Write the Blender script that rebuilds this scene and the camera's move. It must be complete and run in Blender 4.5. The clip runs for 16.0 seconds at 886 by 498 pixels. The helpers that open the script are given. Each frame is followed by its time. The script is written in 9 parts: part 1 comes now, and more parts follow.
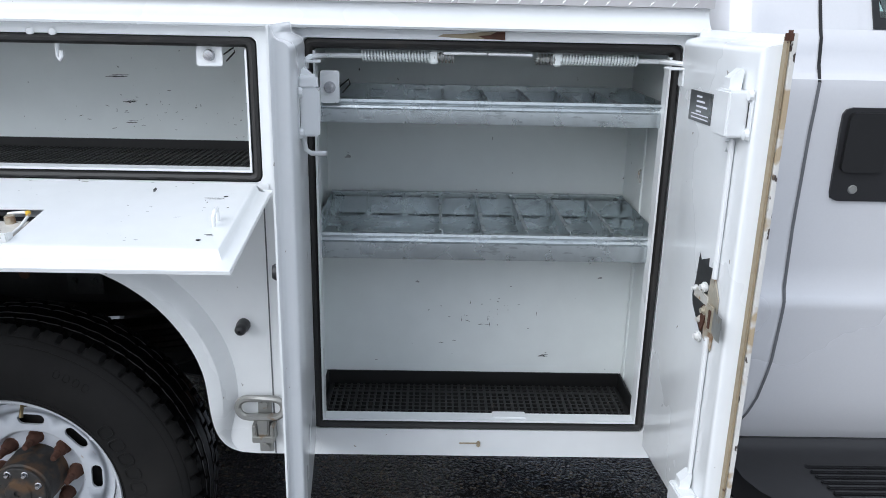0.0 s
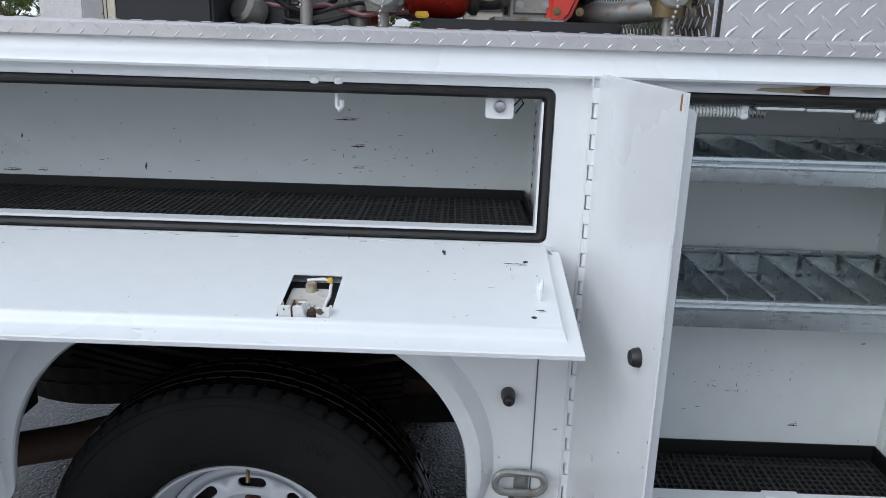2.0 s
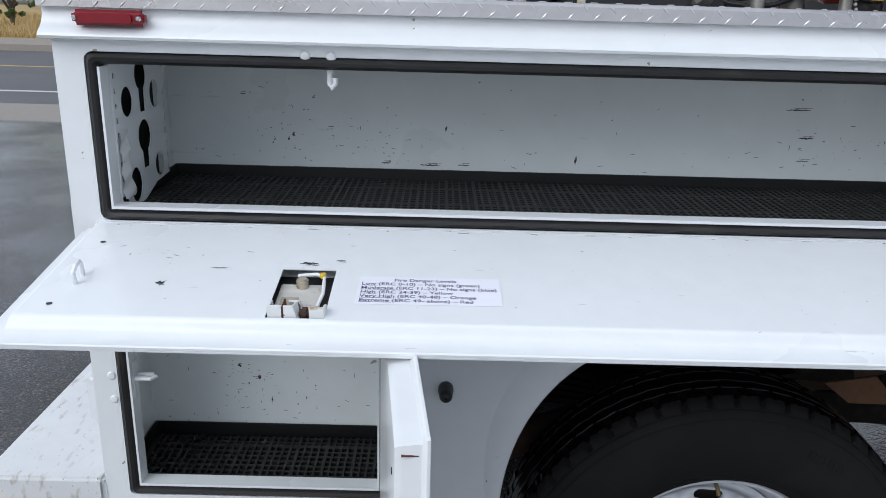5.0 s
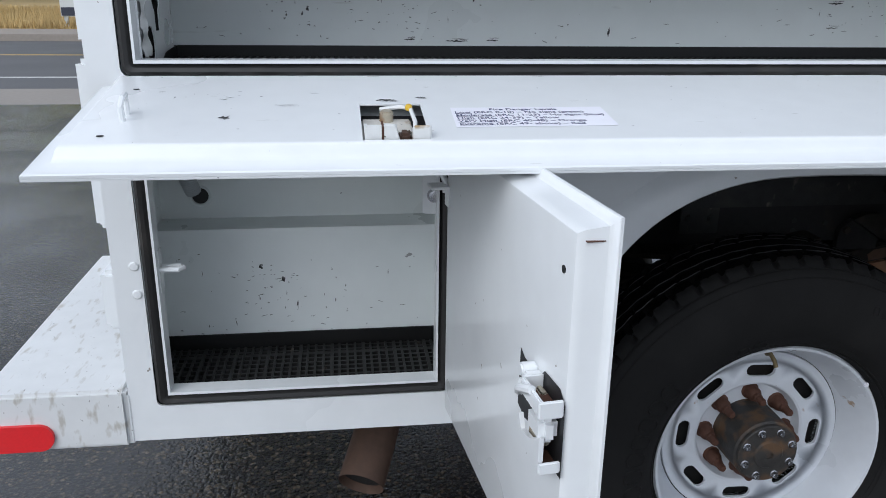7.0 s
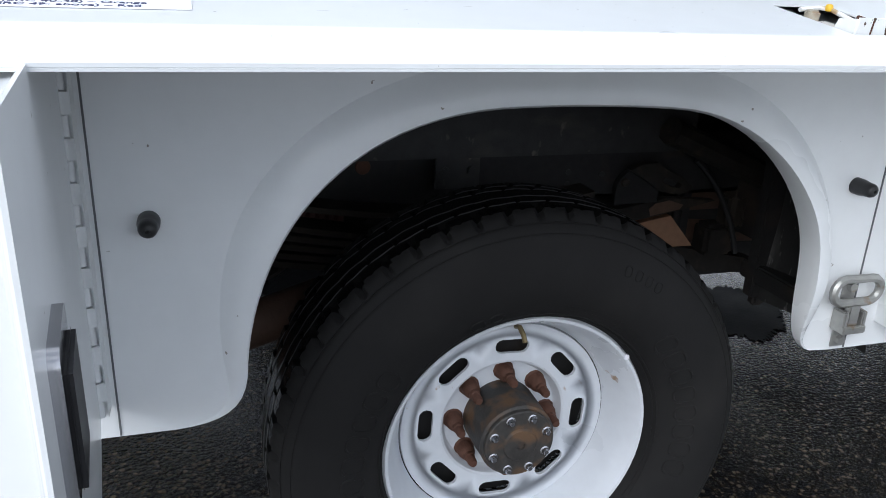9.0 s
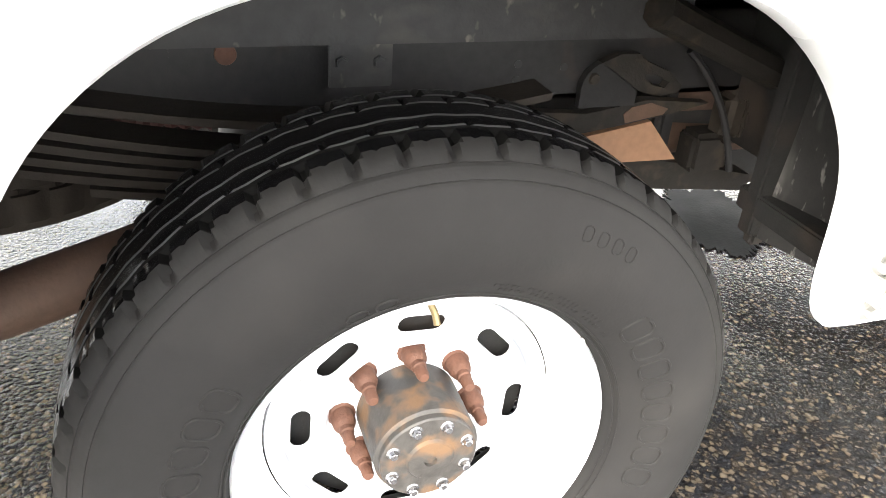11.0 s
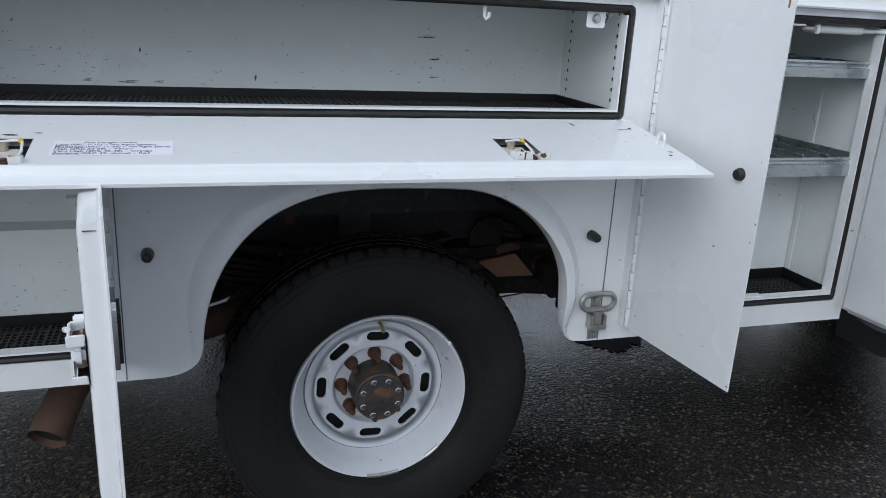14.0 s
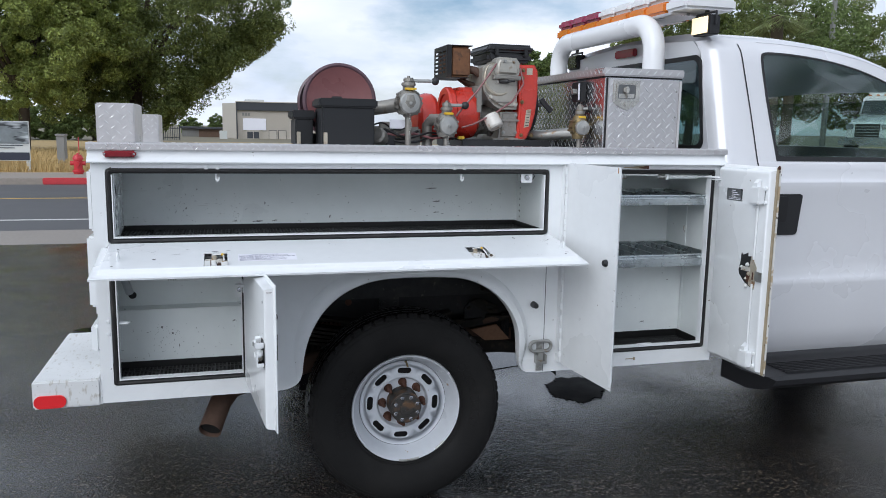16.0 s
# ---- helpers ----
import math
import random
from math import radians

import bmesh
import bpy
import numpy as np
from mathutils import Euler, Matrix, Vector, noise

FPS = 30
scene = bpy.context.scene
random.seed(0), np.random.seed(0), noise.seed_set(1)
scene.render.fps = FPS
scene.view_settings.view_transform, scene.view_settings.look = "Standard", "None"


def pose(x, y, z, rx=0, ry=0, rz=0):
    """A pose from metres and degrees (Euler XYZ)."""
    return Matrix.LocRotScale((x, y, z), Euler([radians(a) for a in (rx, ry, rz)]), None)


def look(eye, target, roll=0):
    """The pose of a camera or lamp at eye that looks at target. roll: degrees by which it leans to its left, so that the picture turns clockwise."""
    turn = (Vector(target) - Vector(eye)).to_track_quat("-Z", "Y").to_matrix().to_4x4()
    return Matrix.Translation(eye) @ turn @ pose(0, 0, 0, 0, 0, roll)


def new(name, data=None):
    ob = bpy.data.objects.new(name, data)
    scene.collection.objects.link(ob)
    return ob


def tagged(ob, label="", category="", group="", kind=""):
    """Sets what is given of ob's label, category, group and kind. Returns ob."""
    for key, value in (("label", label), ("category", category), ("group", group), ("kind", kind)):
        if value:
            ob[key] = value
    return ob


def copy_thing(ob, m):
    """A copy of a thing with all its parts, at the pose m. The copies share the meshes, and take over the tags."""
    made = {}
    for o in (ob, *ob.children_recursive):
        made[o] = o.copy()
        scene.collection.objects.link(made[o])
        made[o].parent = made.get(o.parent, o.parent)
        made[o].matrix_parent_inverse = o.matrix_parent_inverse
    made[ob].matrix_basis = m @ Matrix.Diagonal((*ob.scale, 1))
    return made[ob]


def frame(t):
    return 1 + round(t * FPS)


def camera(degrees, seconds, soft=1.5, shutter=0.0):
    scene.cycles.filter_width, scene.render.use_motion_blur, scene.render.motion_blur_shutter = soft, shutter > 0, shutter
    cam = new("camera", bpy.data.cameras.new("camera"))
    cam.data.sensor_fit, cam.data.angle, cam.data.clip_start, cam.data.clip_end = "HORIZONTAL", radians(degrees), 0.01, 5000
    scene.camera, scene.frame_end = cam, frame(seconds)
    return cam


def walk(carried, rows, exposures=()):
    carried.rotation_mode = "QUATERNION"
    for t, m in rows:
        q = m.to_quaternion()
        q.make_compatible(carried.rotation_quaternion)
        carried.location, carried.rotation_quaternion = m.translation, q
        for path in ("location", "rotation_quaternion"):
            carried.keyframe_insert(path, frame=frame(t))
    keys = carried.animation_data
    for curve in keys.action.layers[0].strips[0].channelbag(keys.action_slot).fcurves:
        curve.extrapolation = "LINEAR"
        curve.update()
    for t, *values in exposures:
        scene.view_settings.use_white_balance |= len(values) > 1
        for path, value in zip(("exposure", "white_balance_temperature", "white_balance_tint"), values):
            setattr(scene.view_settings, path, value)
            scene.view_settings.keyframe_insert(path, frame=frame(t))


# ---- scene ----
cam = camera(59.4, 16.0, soft=0.9)
PATH = [
    (0, (0.9, -1.453, 1.416), (0.93, 0.46, 0.834), 1.2),
    (0.5, (0.832, -1.413, 1.443), (0.816, 0.505, 0.876), 1.4),
    (1, (0.691, -1.362, 1.463), (0.685, 0.558, 0.904), 1.8),
    (1.5, (0.545, -1.335, 1.463), (0.533, 0.587, 0.913), 1.8),
    (2, (0.417, -1.319, 1.462), (0.388, 0.603, 0.911), 1.7),
    (2.5, (0.289, -1.286, 1.454), (0.224, 0.629, 0.88), 1.9),
    (3, (0.133, -1.248, 1.46), (0.051, 0.662, 0.872), 2.1),
    (3.5, (-0.002, -1.226, 1.468), (-0.094, 0.681, 0.872), 1.8),
    (4, (-0.19, -1.221, 1.472), (-0.272, 0.686, 0.874), 1.8),
    (4.5, (-0.397, -1.234, 1.473), (-0.413, 0.671, 0.864), 1.8),
    (5, (-0.551, -1.221, 1.458), (-0.535, 0.683, 0.845), 1.6),
    (5.2, (-0.607, -1.206, 1.444), (-0.564, 0.695, 0.825), 1.5),
    (7.3, (-0.792, -1.159, 1.198), (-0.522, 0.719, 0.564), 0.8),
    (7.5, (-0.783, -1.156, 1.186), (-0.497, 0.721, 0.558), 0.9),
    (8, (-0.719, -1.118, 1.151), (-0.338, 0.739, 0.513), 1.6),
    (8.5, (-0.615, -1.028, 1.128), (-0.101, 0.78, 0.445), 2.6),
    (9, (-0.457, -0.95, 1.114), (0.109, 0.84, 0.424), 2.4),
    (9.5, (-0.342, -0.836, 1.092), (0.258, 0.915, 0.333), 2.7),
    (9.7, (-0.279, -0.814, 1.071), (0.272, 0.944, 0.293), 2.2),
    (11.8, (-0.228, -0.514, 1.053), (0.411, 1.05, -0.017), 5.5),
    (12, (-0.224, -0.576, 1.072), (0.386, 1.012, 0.019), 4.3),
    (12.5, (-0.268, -0.796, 1.157), (0.345, 0.839, 0.181), 4.3),
    (13, (-0.323, -1.076, 1.237), (0.28, 0.642, 0.409), 3.1),
    (13.5, (-0.386, -1.361, 1.289), (0.247, 0.411, 0.611), 3.0),
    (14, (-0.43, -1.682, 1.341), (0.175, 0.129, 0.747), 3.1),
    (14.5, (-0.509, -1.981, 1.383), (0.103, -0.147, 0.872), 2.7),
    (15, (-0.6, -2.305, 1.439), (0.007, -0.447, 1.014), 1.3),
    (15.5, (-0.653, -2.622, 1.483), (-0.08, -0.744, 1.107), 1.0),
    (16, (-0.693, -2.935, 1.525), (-0.158, -1.032, 1.218), 1.0),
]
EXPOSURES = [(0.0, 0.31, 5960, 10), (1.0, 0.10, 5920, 10), (2.5, -0.12, 5900, 10), (5.2, -0.02, 5930, 10), (7.5, 0.0, 5900, 10), (8.5, 0.1, 5880, 10), (9.0, 0.52, 5980, 10), (9.5, 1.32, 6480, 10), (10.3, 2.2, 6830, 10), (11.8, 4.55, 7180, 10), (12.0, 4.45, 7180, 10), (12.5, 3.2, 6950, 10),
             (13.0, 0.9, 6380, 10), (13.5, 0.14, 6130, 10), (14.0, -0.22, 5880, 10), (14.5, -0.2, 5880, 10), (15.2, -0.11, 5930, 10), (16.0, 0.0, 5930, 10)]
walk(cam, [(t, look(eye, target, roll)) for t, eye, target, roll in PATH], EXPOSURES)

# ---- light and exposure ----
world = bpy.data.worlds.new("sky")
scene.world = world
world.use_nodes = True
wn, wl = world.node_tree.nodes, world.node_tree.links
wn.clear()
w_out = wn.new("ShaderNodeOutputWorld")
w_bg = wn.new("ShaderNodeBackground")
w_sky = wn.new("ShaderNodeTexSky")
w_sky.sky_type = "NISHITA"
w_sky.sun_disc = False
w_sky.sun_elevation = radians(35)
w_sky.sun_rotation = radians(222)
w_sky.dust_density = 1.2
w_scale = wn.new("ShaderNodeMix")
w_scale.data_type = "RGBA"
w_scale.blend_type = "MULTIPLY"
w_scale.inputs["Factor"].default_value = 1.0
w_scale.inputs["B"].default_value = (0.1, 0.1, 0.1, 1)
w_co = wn.new("ShaderNodeTexCoord")
w_map = wn.new("ShaderNodeMapping")
w_map.inputs["Scale"].default_value = (1.0, 1.0, 2.6)
w_noise = wn.new("ShaderNodeTexNoise")
w_noise.inputs["Scale"].default_value = 3.1
w_noise.inputs["Detail"].default_value = 7
w_noise.inputs["Roughness"].default_value = 0.55
w_ramp = wn.new("ShaderNodeValToRGB")
w_ramp.color_ramp.elements[0].position = 0.34
w_ramp.color_ramp.elements[1].position = 0.52
w_cloudn = wn.new("ShaderNodeTexNoise")
w_cloudn.inputs["Scale"].default_value = 4.0
w_cloudn.inputs["Detail"].default_value = 6
w_cloud = wn.new("ShaderNodeValToRGB")
w_cloud.color_ramp.elements[0].position = 0.33
w_cloud.color_ramp.elements[0].color = (0.80, 0.86, 0.96, 1)
w_cloud.color_ramp.elements[1].position = 0.62
w_cloud.color_ramp.elements[1].color = (1.12, 1.12, 1.13, 1)
w_mix = wn.new("ShaderNodeMix")
w_mix.data_type = "RGBA"
wl.new(w_sky.outputs[0], w_scale.inputs["A"])
wl.new(w_co.outputs["Generated"], w_map.inputs[0])
wl.new(w_map.outputs[0], w_noise.inputs["Vector"])
wl.new(w_map.outputs[0], w_cloudn.inputs["Vector"])
wl.new(w_noise.outputs[0], w_ramp.inputs[0])
wl.new(w_cloudn.outputs[0], w_cloud.inputs[0])
wl.new(w_ramp.outputs[0], w_mix.inputs["Factor"])
wl.new(w_scale.outputs["Result"], w_mix.inputs["A"])
wl.new(w_cloud.outputs[0], w_mix.inputs["B"])
wl.new(w_mix.outputs["Result"], w_bg.inputs[0])
w_bg.inputs[1].default_value = 0.95
wl.new(w_bg.outputs[0], w_out.inputs[0])

sun = new("sun", bpy.data.lights.new("sun", "SUN"))
sun.data.energy = 1.6
sun.data.angle = radians(50)
sun.data.color = (1.0, 0.975, 0.93)
sun.matrix_world = look((-7.6, -8.4, 7.9), (0, 0, 0))


# ---- building helpers ----
def part(name, bm, material, parent=None, label="", flat=False):
    """One mesh object from a bmesh in world places, under a thing or a part."""
    me = bpy.data.meshes.new(name)
    off = Vector((0, 0, 0))
    p = parent
    while p is not None:
        off += p.location
        p = p.parent
    if off.length > 0:
        bmesh.ops.translate(bm, verts=bm.verts[:], vec=-off)
    bmesh.ops.remove_doubles(bm, verts=bm.verts[:], dist=1e-5)
    bmesh.ops.recalc_face_normals(bm, faces=bm.faces[:])
    bm.to_mesh(me)
    bm.free()
    if not flat:
        me.shade_smooth()
        me.set_sharp_from_angle(angle=radians(32))
    for m in material if isinstance(material, (list, tuple)) else [material]:
        me.materials.append(m)
    ob = new(name, me)
    ob.parent = parent
    if label:
        ob["label"] = label
    return ob


def raw(name, verts, faces, material, parent=None, label="", smooth=False):
    me = bpy.data.meshes.new(name)
    off = Vector((0, 0, 0))
    p = parent
    while p is not None:
        off += p.location
        p = p.parent
    me.from_pydata([(v[0] - off.x, v[1] - off.y, v[2] - off.z) for v in verts], [], faces)
    if smooth:
        me.shade_smooth()
    me.materials.append(material)
    ob = new(name, me)
    ob.parent = parent
    if label:
        ob["label"] = label
    return ob


def thing(name, at, label, category, group="", kind=""):
    ob = new(name)
    ob.location = at
    ob.empty_display_size = 0.1
    return tagged(ob, label, category, group, kind)


def box(bm, x0, x1, y0, y1, z0, z1, bev=0.0, seg=2):
    m = Matrix.LocRotScale(((x0 + x1) / 2, (y0 + y1) / 2, (z0 + z1) / 2), None, (abs(x1 - x0), abs(y1 - y0), abs(z1 - z0)))
    vs = bmesh.ops.create_cube(bm, size=1, matrix=m)["verts"]
    if bev:
        es = list({e for v in vs for e in v.link_edges})
        r = bmesh.ops.bevel(bm, geom=es, offset=bev, segments=seg, affect="EDGES", clamp_overlap=True)
        vs = list({v for f in r["faces"] for v in f.verts} | {v for v in vs if v.is_valid})
    return vs


def cyl(bm, p0, p1, r0, r1=None, n=16, bev=0.0):
    p0, p1 = Vector(p0), Vector(p1)
    d = p1 - p0
    q = d.to_track_quat("Z", "Y").to_matrix().to_4x4()
    vs = bmesh.ops.create_cone(bm, cap_ends=True, cap_tris=False, segments=n, radius1=r0, radius2=r0 if r1 is None else r1, depth=d.length,
                               matrix=Matrix.Translation((p0 + p1) / 2) @ q)["verts"]
    if bev:
        es = [e for e in {e for v in vs for e in v.link_edges} if any(len(f.verts) > 4 for f in e.link_faces)]
        bmesh.ops.bevel(bm, geom=es, offset=bev, segments=2, affect="EDGES", clamp_overlap=True)
    return vs


def tube(bm, pts, r, n=10, caps=True, closed=False):
    pts = [Vector(p) for p in pts]
    rings = []
    side = None
    m = len(pts)
    for i, p in enumerate(pts):
        a = pts[i - 1] if (i or closed) else p
        b = pts[(i + 1) % m] if (i < m - 1 or closed) else p
        t = (b - a).normalized()
        if side is None:
            side = t.orthogonal().normalized()
        side = (side - t * side.dot(t)).normalized()
        up = t.cross(side)
        rr = r[i] if isinstance(r, (list, tuple)) else r
        rings.append([bm.verts.new(p + (side * math.cos(2 * math.pi * k / n) + up * math.sin(2 * math.pi * k / n)) * rr) for k in range(n)])
    for i in range(m if closed else m - 1):
        A, Bq = rings[i], rings[(i + 1) % m]
        for k in range(n):
            bm.faces.new((A[k], A[(k + 1) % n], Bq[(k + 1) % n], Bq[k]))
    if caps and not closed:
        bm.faces.new(rings[0][::-1])
        bm.faces.new(rings[-1])


def lathe(bm, prof, at, axis=(0, -1, 0), n=48, bump=None, slide=None):
    """Turn a profile of (radius, height along axis) round the axis through at."""
    ax = Vector(axis).normalized()
    u = ax.orthogonal().normalized()
    if abs(ax.y) > 0.9:
        u = Vector((1, 0, 0))
    v = ax.cross(u)
    at = Vector(at)
    rows = []
    for j, (r, h) in enumerate(prof):
        if r < 1e-6:
            rows.append([bm.verts.new(at + ax * h)])
            continue
        row = []
        for k in range(n):
            a = 2 * math.pi * k / n
            rr = r + (bump(j, k) if bump else 0)
            row.append(bm.verts.new(at + ax * (h + (slide(j, k) if slide else 0)) + (u * math.cos(a) + v * math.sin(a)) * rr))
        rows.append(row)
    for A, Bq in zip(rows, rows[1:]):
        for k in range(n):
            k2 = (k + 1) % n
            if len(A) == 1 and len(Bq) == 1:
                continue
            if len(A) == 1:
                bm.faces.new((A[0], Bq[k2], Bq[k]))
            elif len(Bq) == 1:
                bm.faces.new((A[k], A[k2], Bq[0]))
            else:
                bm.faces.new((A[k], A[k2], Bq[k2], Bq[k]))


def rrect(x0, x1, z0, z1, r=0.012, n=4):
    pts = []
    for cx, cz, a0 in ((x1 - r, z1 - r, 0), (x0 + r, z1 - r, 90), (x0 + r, z0 + r, 180), (x1 - r, z0 + r, 270)):
        for i in range(n + 1):
            a = radians(a0 + 90 * i / n)
            pts.append((cx + r * math.cos(a), cz + r * math.sin(a)))
    return pts


def plate(bm, loops, to3, thick):
    """A flat sheet with holes: loops of 2D points, to3(u, v) places them, thick is a vector."""
    edges = []
    for lp in loops:
        vs = [bm.verts.new(to3(*p)) for p in lp]
        edges += [bm.edges.new((vs[i], vs[(i + 1) % len(vs)])) for i in range(len(vs))]
    r = bmesh.ops.triangle_fill(bm, edges=edges, use_beauty=True)
    fs = [g for g in r["geom"] if isinstance(g, bmesh.types.BMFace)]
    if thick is not None:
        ex = bmesh.ops.extrude_face_region(bm, geom=fs)
        bmesh.ops.translate(bm, verts=[g for g in ex["geom"] if isinstance(g, bmesh.types.BMVert)], vec=thick)


def sweep_x(bm, prof, x0, x1, caps=True):
    """Extrude a closed (y, z) profile along x."""
    a = [bm.verts.new((x0, y, z)) for y, z in prof]
    b = [bm.verts.new((x1, y, z)) for y, z in prof]
    n = len(prof)
    for i in range(n):
        j = (i + 1) % n
        bm.faces.new((a[i], a[j], b[j], b[i]))
    if caps:
        bm.faces.new(a[::-1])
        bm.faces.new(b)


def turn(bm, m):
    bmesh.ops.transform(bm, matrix=m, verts=bm.verts[:])


def bez(p0, p1, p2, p3, n):
    out = []
    for i in range(n):
        t = i / n
        a, b, c, d = (1 - t) ** 3, 3 * t * (1 - t) ** 2, 3 * t * t * (1 - t), t ** 3
        out.append((a * p0[0] + b * p1[0] + c * p2[0] + d * p3[0], a * p0[1] + b * p1[1] + c * p2[1] + d * p3[1]))
    return out


# ---- materials ----
def nodes_of(name):
    m = bpy.data.materials.new(name)
    m.use_nodes = True
    nt = m.node_tree
    return m, nt.nodes, nt.links, nt.nodes["Principled BSDF"]


def noise_node(n, l, co, scale, detail=4, stretch=None):
    t = n.new("ShaderNodeTexNoise")
    t.inputs["Scale"].default_value = scale
    t.inputs["Detail"].default_value = detail
    src = co
    if stretch:
        mp = n.new("ShaderNodeMapping")
        mp.inputs["Scale"].default_value = stretch
        l.new(co, mp.inputs[0])
        src = mp.outputs[0]
    l.new(src, t.inputs["Vector"])
    return t.outputs[0]


def ramp_node(n, l, fac, stops):
    r = n.new("ShaderNodeValToRGB")
    cr = r.color_ramp
    while len(cr.elements) < len(stops):
        cr.elements.new(0.5)
    for e, (pos, c) in zip(cr.elements, stops):
        e.position = pos
        e.color = (*c, 1) if len(c) == 3 else c
    l.new(fac, r.inputs[0])
    return r.outputs[0]


def mixc(n, l, fac, a, b, mode="MIX"):
    m = n.new("ShaderNodeMix")
    m.data_type = "RGBA"
    m.blend_type = mode
    for sock, val in (("Factor", fac), ("A", a), ("B", b)):
        if isinstance(val, (int, float)):
            m.inputs[sock].default_value = val
        elif isinstance(val, tuple):
            m.inputs[sock].default_value = (*val, 1)
        else:
            l.new(val, m.inputs[sock])
    return m.outputs["Result"]


def mat(name, col, rough=0.5, metal=0.0, var=0.08, big=2.5, small=40, bump=0.0, bscale=200, marks=None, coat=0.0, spec=0.5, rvar=0.1):
    """A surface of one colour with stains at two scales, optional relief and optional marks: (colour, scale, stretch, low, high) each."""
    m, n, l, p = nodes_of(name)
    co = n.new("ShaderNodeTexCoord").outputs["Object"]
    a = noise_node(n, l, co, big, 5)
    b = noise_node(n, l, co, small, 4)
    dark = tuple(c * (1 - var) for c in col)
    lite = tuple(min(1, c * (1 + var * 0.6)) for c in col)
    c = mixc(n, l, a, dark, lite)
    fine = ramp_node(n, l, b, [(0.3, (1 - var, 1 - var, 1 - var)), (0.7, (1, 1, 1))])
    c = mixc(n, l, 0.6, c, fine, "MULTIPLY")
    for mk in marks or ():
        mcol, scale, stretch, lo, hi = mk
        f = ramp_node(n, l, noise_node(n, l, co, scale, 3, stretch), [(lo, (0, 0, 0)), (hi, (1, 1, 1))])
        c = mixc(n, l, f, c, mcol)
    l.new(c, p.inputs["Base Color"])
    r = ramp_node(n, l, a, [(0.3, (max(0.02, rough - rvar),) * 3), (0.7, (min(1, rough + rvar),) * 3)])
    l.new(r, p.inputs["Roughness"])
    p.inputs["Metallic"].default_value = metal
    p.inputs["Specular IOR Level"].default_value = spec
    p.inputs["Coat Weight"].default_value = coat
    p.inputs["Coat Roughness"].default_value = 0.06
    if bump:
        bp = n.new("ShaderNodeBump")
        bp.inputs["Strength"].default_value = bump
        bp.inputs["Distance"].default_value = 0.002
        l.new(noise_node(n, l, co, bscale, 3), bp.inputs["Height"])
        l.new(bp.outputs[0], p.inputs["Normal"])
    return m


M_WHITE = mat("white_paint", (0.82, 0.84, 0.85), 0.28, var=0.05, big=1.5, small=25, coat=0.35, bump=0.03, bscale=120,
              marks=[((0.3, 0.28, 0.25), 55, None, 0.745, 0.76)])
M_LID = mat("worn_white_paint", (0.80, 0.82, 0.83), 0.3, var=0.05, big=1.5, small=25, coat=0.3, bump=0.03, bscale=120,
            marks=[((0.30, 0.30, 0.30), 110, (1, 1.6, 1), 0.75, 0.757), ((0.55, 0.56, 0.55), 34, (0.5, 3, 1), 0.74, 0.76)])
M_LINER = mat("compartment_paint", (0.80, 0.84, 0.835), 0.36, var=0.06, big=2.2, small=18, bump=0.04, bscale=90,
              marks=[((0.32, 0.33, 0.33), 24, (1.0, 1, 1.6), 0.735, 0.75), ((0.08, 0.08, 0.08), 80, (1, 1, 0.6), 0.752, 0.758)])
M_LINER_WORN = mat("scuffed_compartment_paint", (0.80, 0.84, 0.835), 0.36, var=0.06, big=2.2, small=18, bump=0.04, bscale=90,
                   marks=[((0.60, 0.62, 0.61), 9, (0.6, 1, 5), 0.72, 0.80), ((0.10, 0.10, 0.10), 95, (1, 1, 0.8), 0.742, 0.75)])
M_SCUFF = mat("black_scuff", (0.05, 0.052, 0.055), 0.6, var=0.5, big=30, small=120)
M_SCUFFPALE = mat("grey_scuff", (0.24, 0.245, 0.25), 0.6, var=0.4, big=30, small=120)
M_SEAL = mat("black_rubber_seal", (0.016, 0.015, 0.0145), 0.5, var=0.3, small=60, bump=0.15, bscale=150, marks=[((0.04, 0.035, 0.03), 8, (1, 1, 1), 0.6, 0.75)])
M_MAT = mat("black_rubber_mat", (0.016, 0.016, 0.016), 0.6, var=0.35, small=80, bump=0.2, bscale=300, marks=[((0.09, 0.075, 0.06), 40, None, 0.68, 0.76)])
M_PAN = mat("mat_tray_rubber", (0.007, 0.007, 0.007), 0.5, var=0.3, small=50, bump=0.1)
M_GALV = mat("galvanised_steel", (0.50, 0.545, 0.56), 0.28, 0.75, var=0.14, big=14, small=70, rvar=0.08,
             marks=[((0.33, 0.36, 0.37), 60, (0.6, 1, 2), 0.60, 0.68)])
M_GALV_DULL = mat("dull_galvanised_steel", (0.52, 0.57, 0.57), 0.28, 0.85, var=0.25, big=14, small=60, rvar=0.1, marks=[((0.40, 0.43, 0.44), 22, (0.6, 1.4, 2), 0.58, 0.66)])
M_FLAKE = mat("flaking_edge_paint", (0.74, 0.73, 0.70), 0.5, var=0.15, big=9, small=60, marks=[((0.06, 0.045, 0.04), 60, (1, 1, 0.7), 0.60, 0.64), ((0.45, 0.36, 0.24), 20, None, 0.55, 0.62)])
M_ALU = mat("tread_plate_aluminium", (0.62, 0.60, 0.60), 0.34, 0.72, var=0.14, big=6, small=50, bump=0.08, bscale=220, rvar=0.1)
M_ALU_BRIGHT = mat("polished_tread_plate", (0.60, 0.60, 0.62), 0.17, 0.95, var=0.12, big=5, small=50, bump=0.04, bscale=60, rvar=0.06)
M_LOCK = mat("stainless_lock", (0.52, 0.50, 0.46), 0.22, 0.95, var=0.15, big=20, small=90)
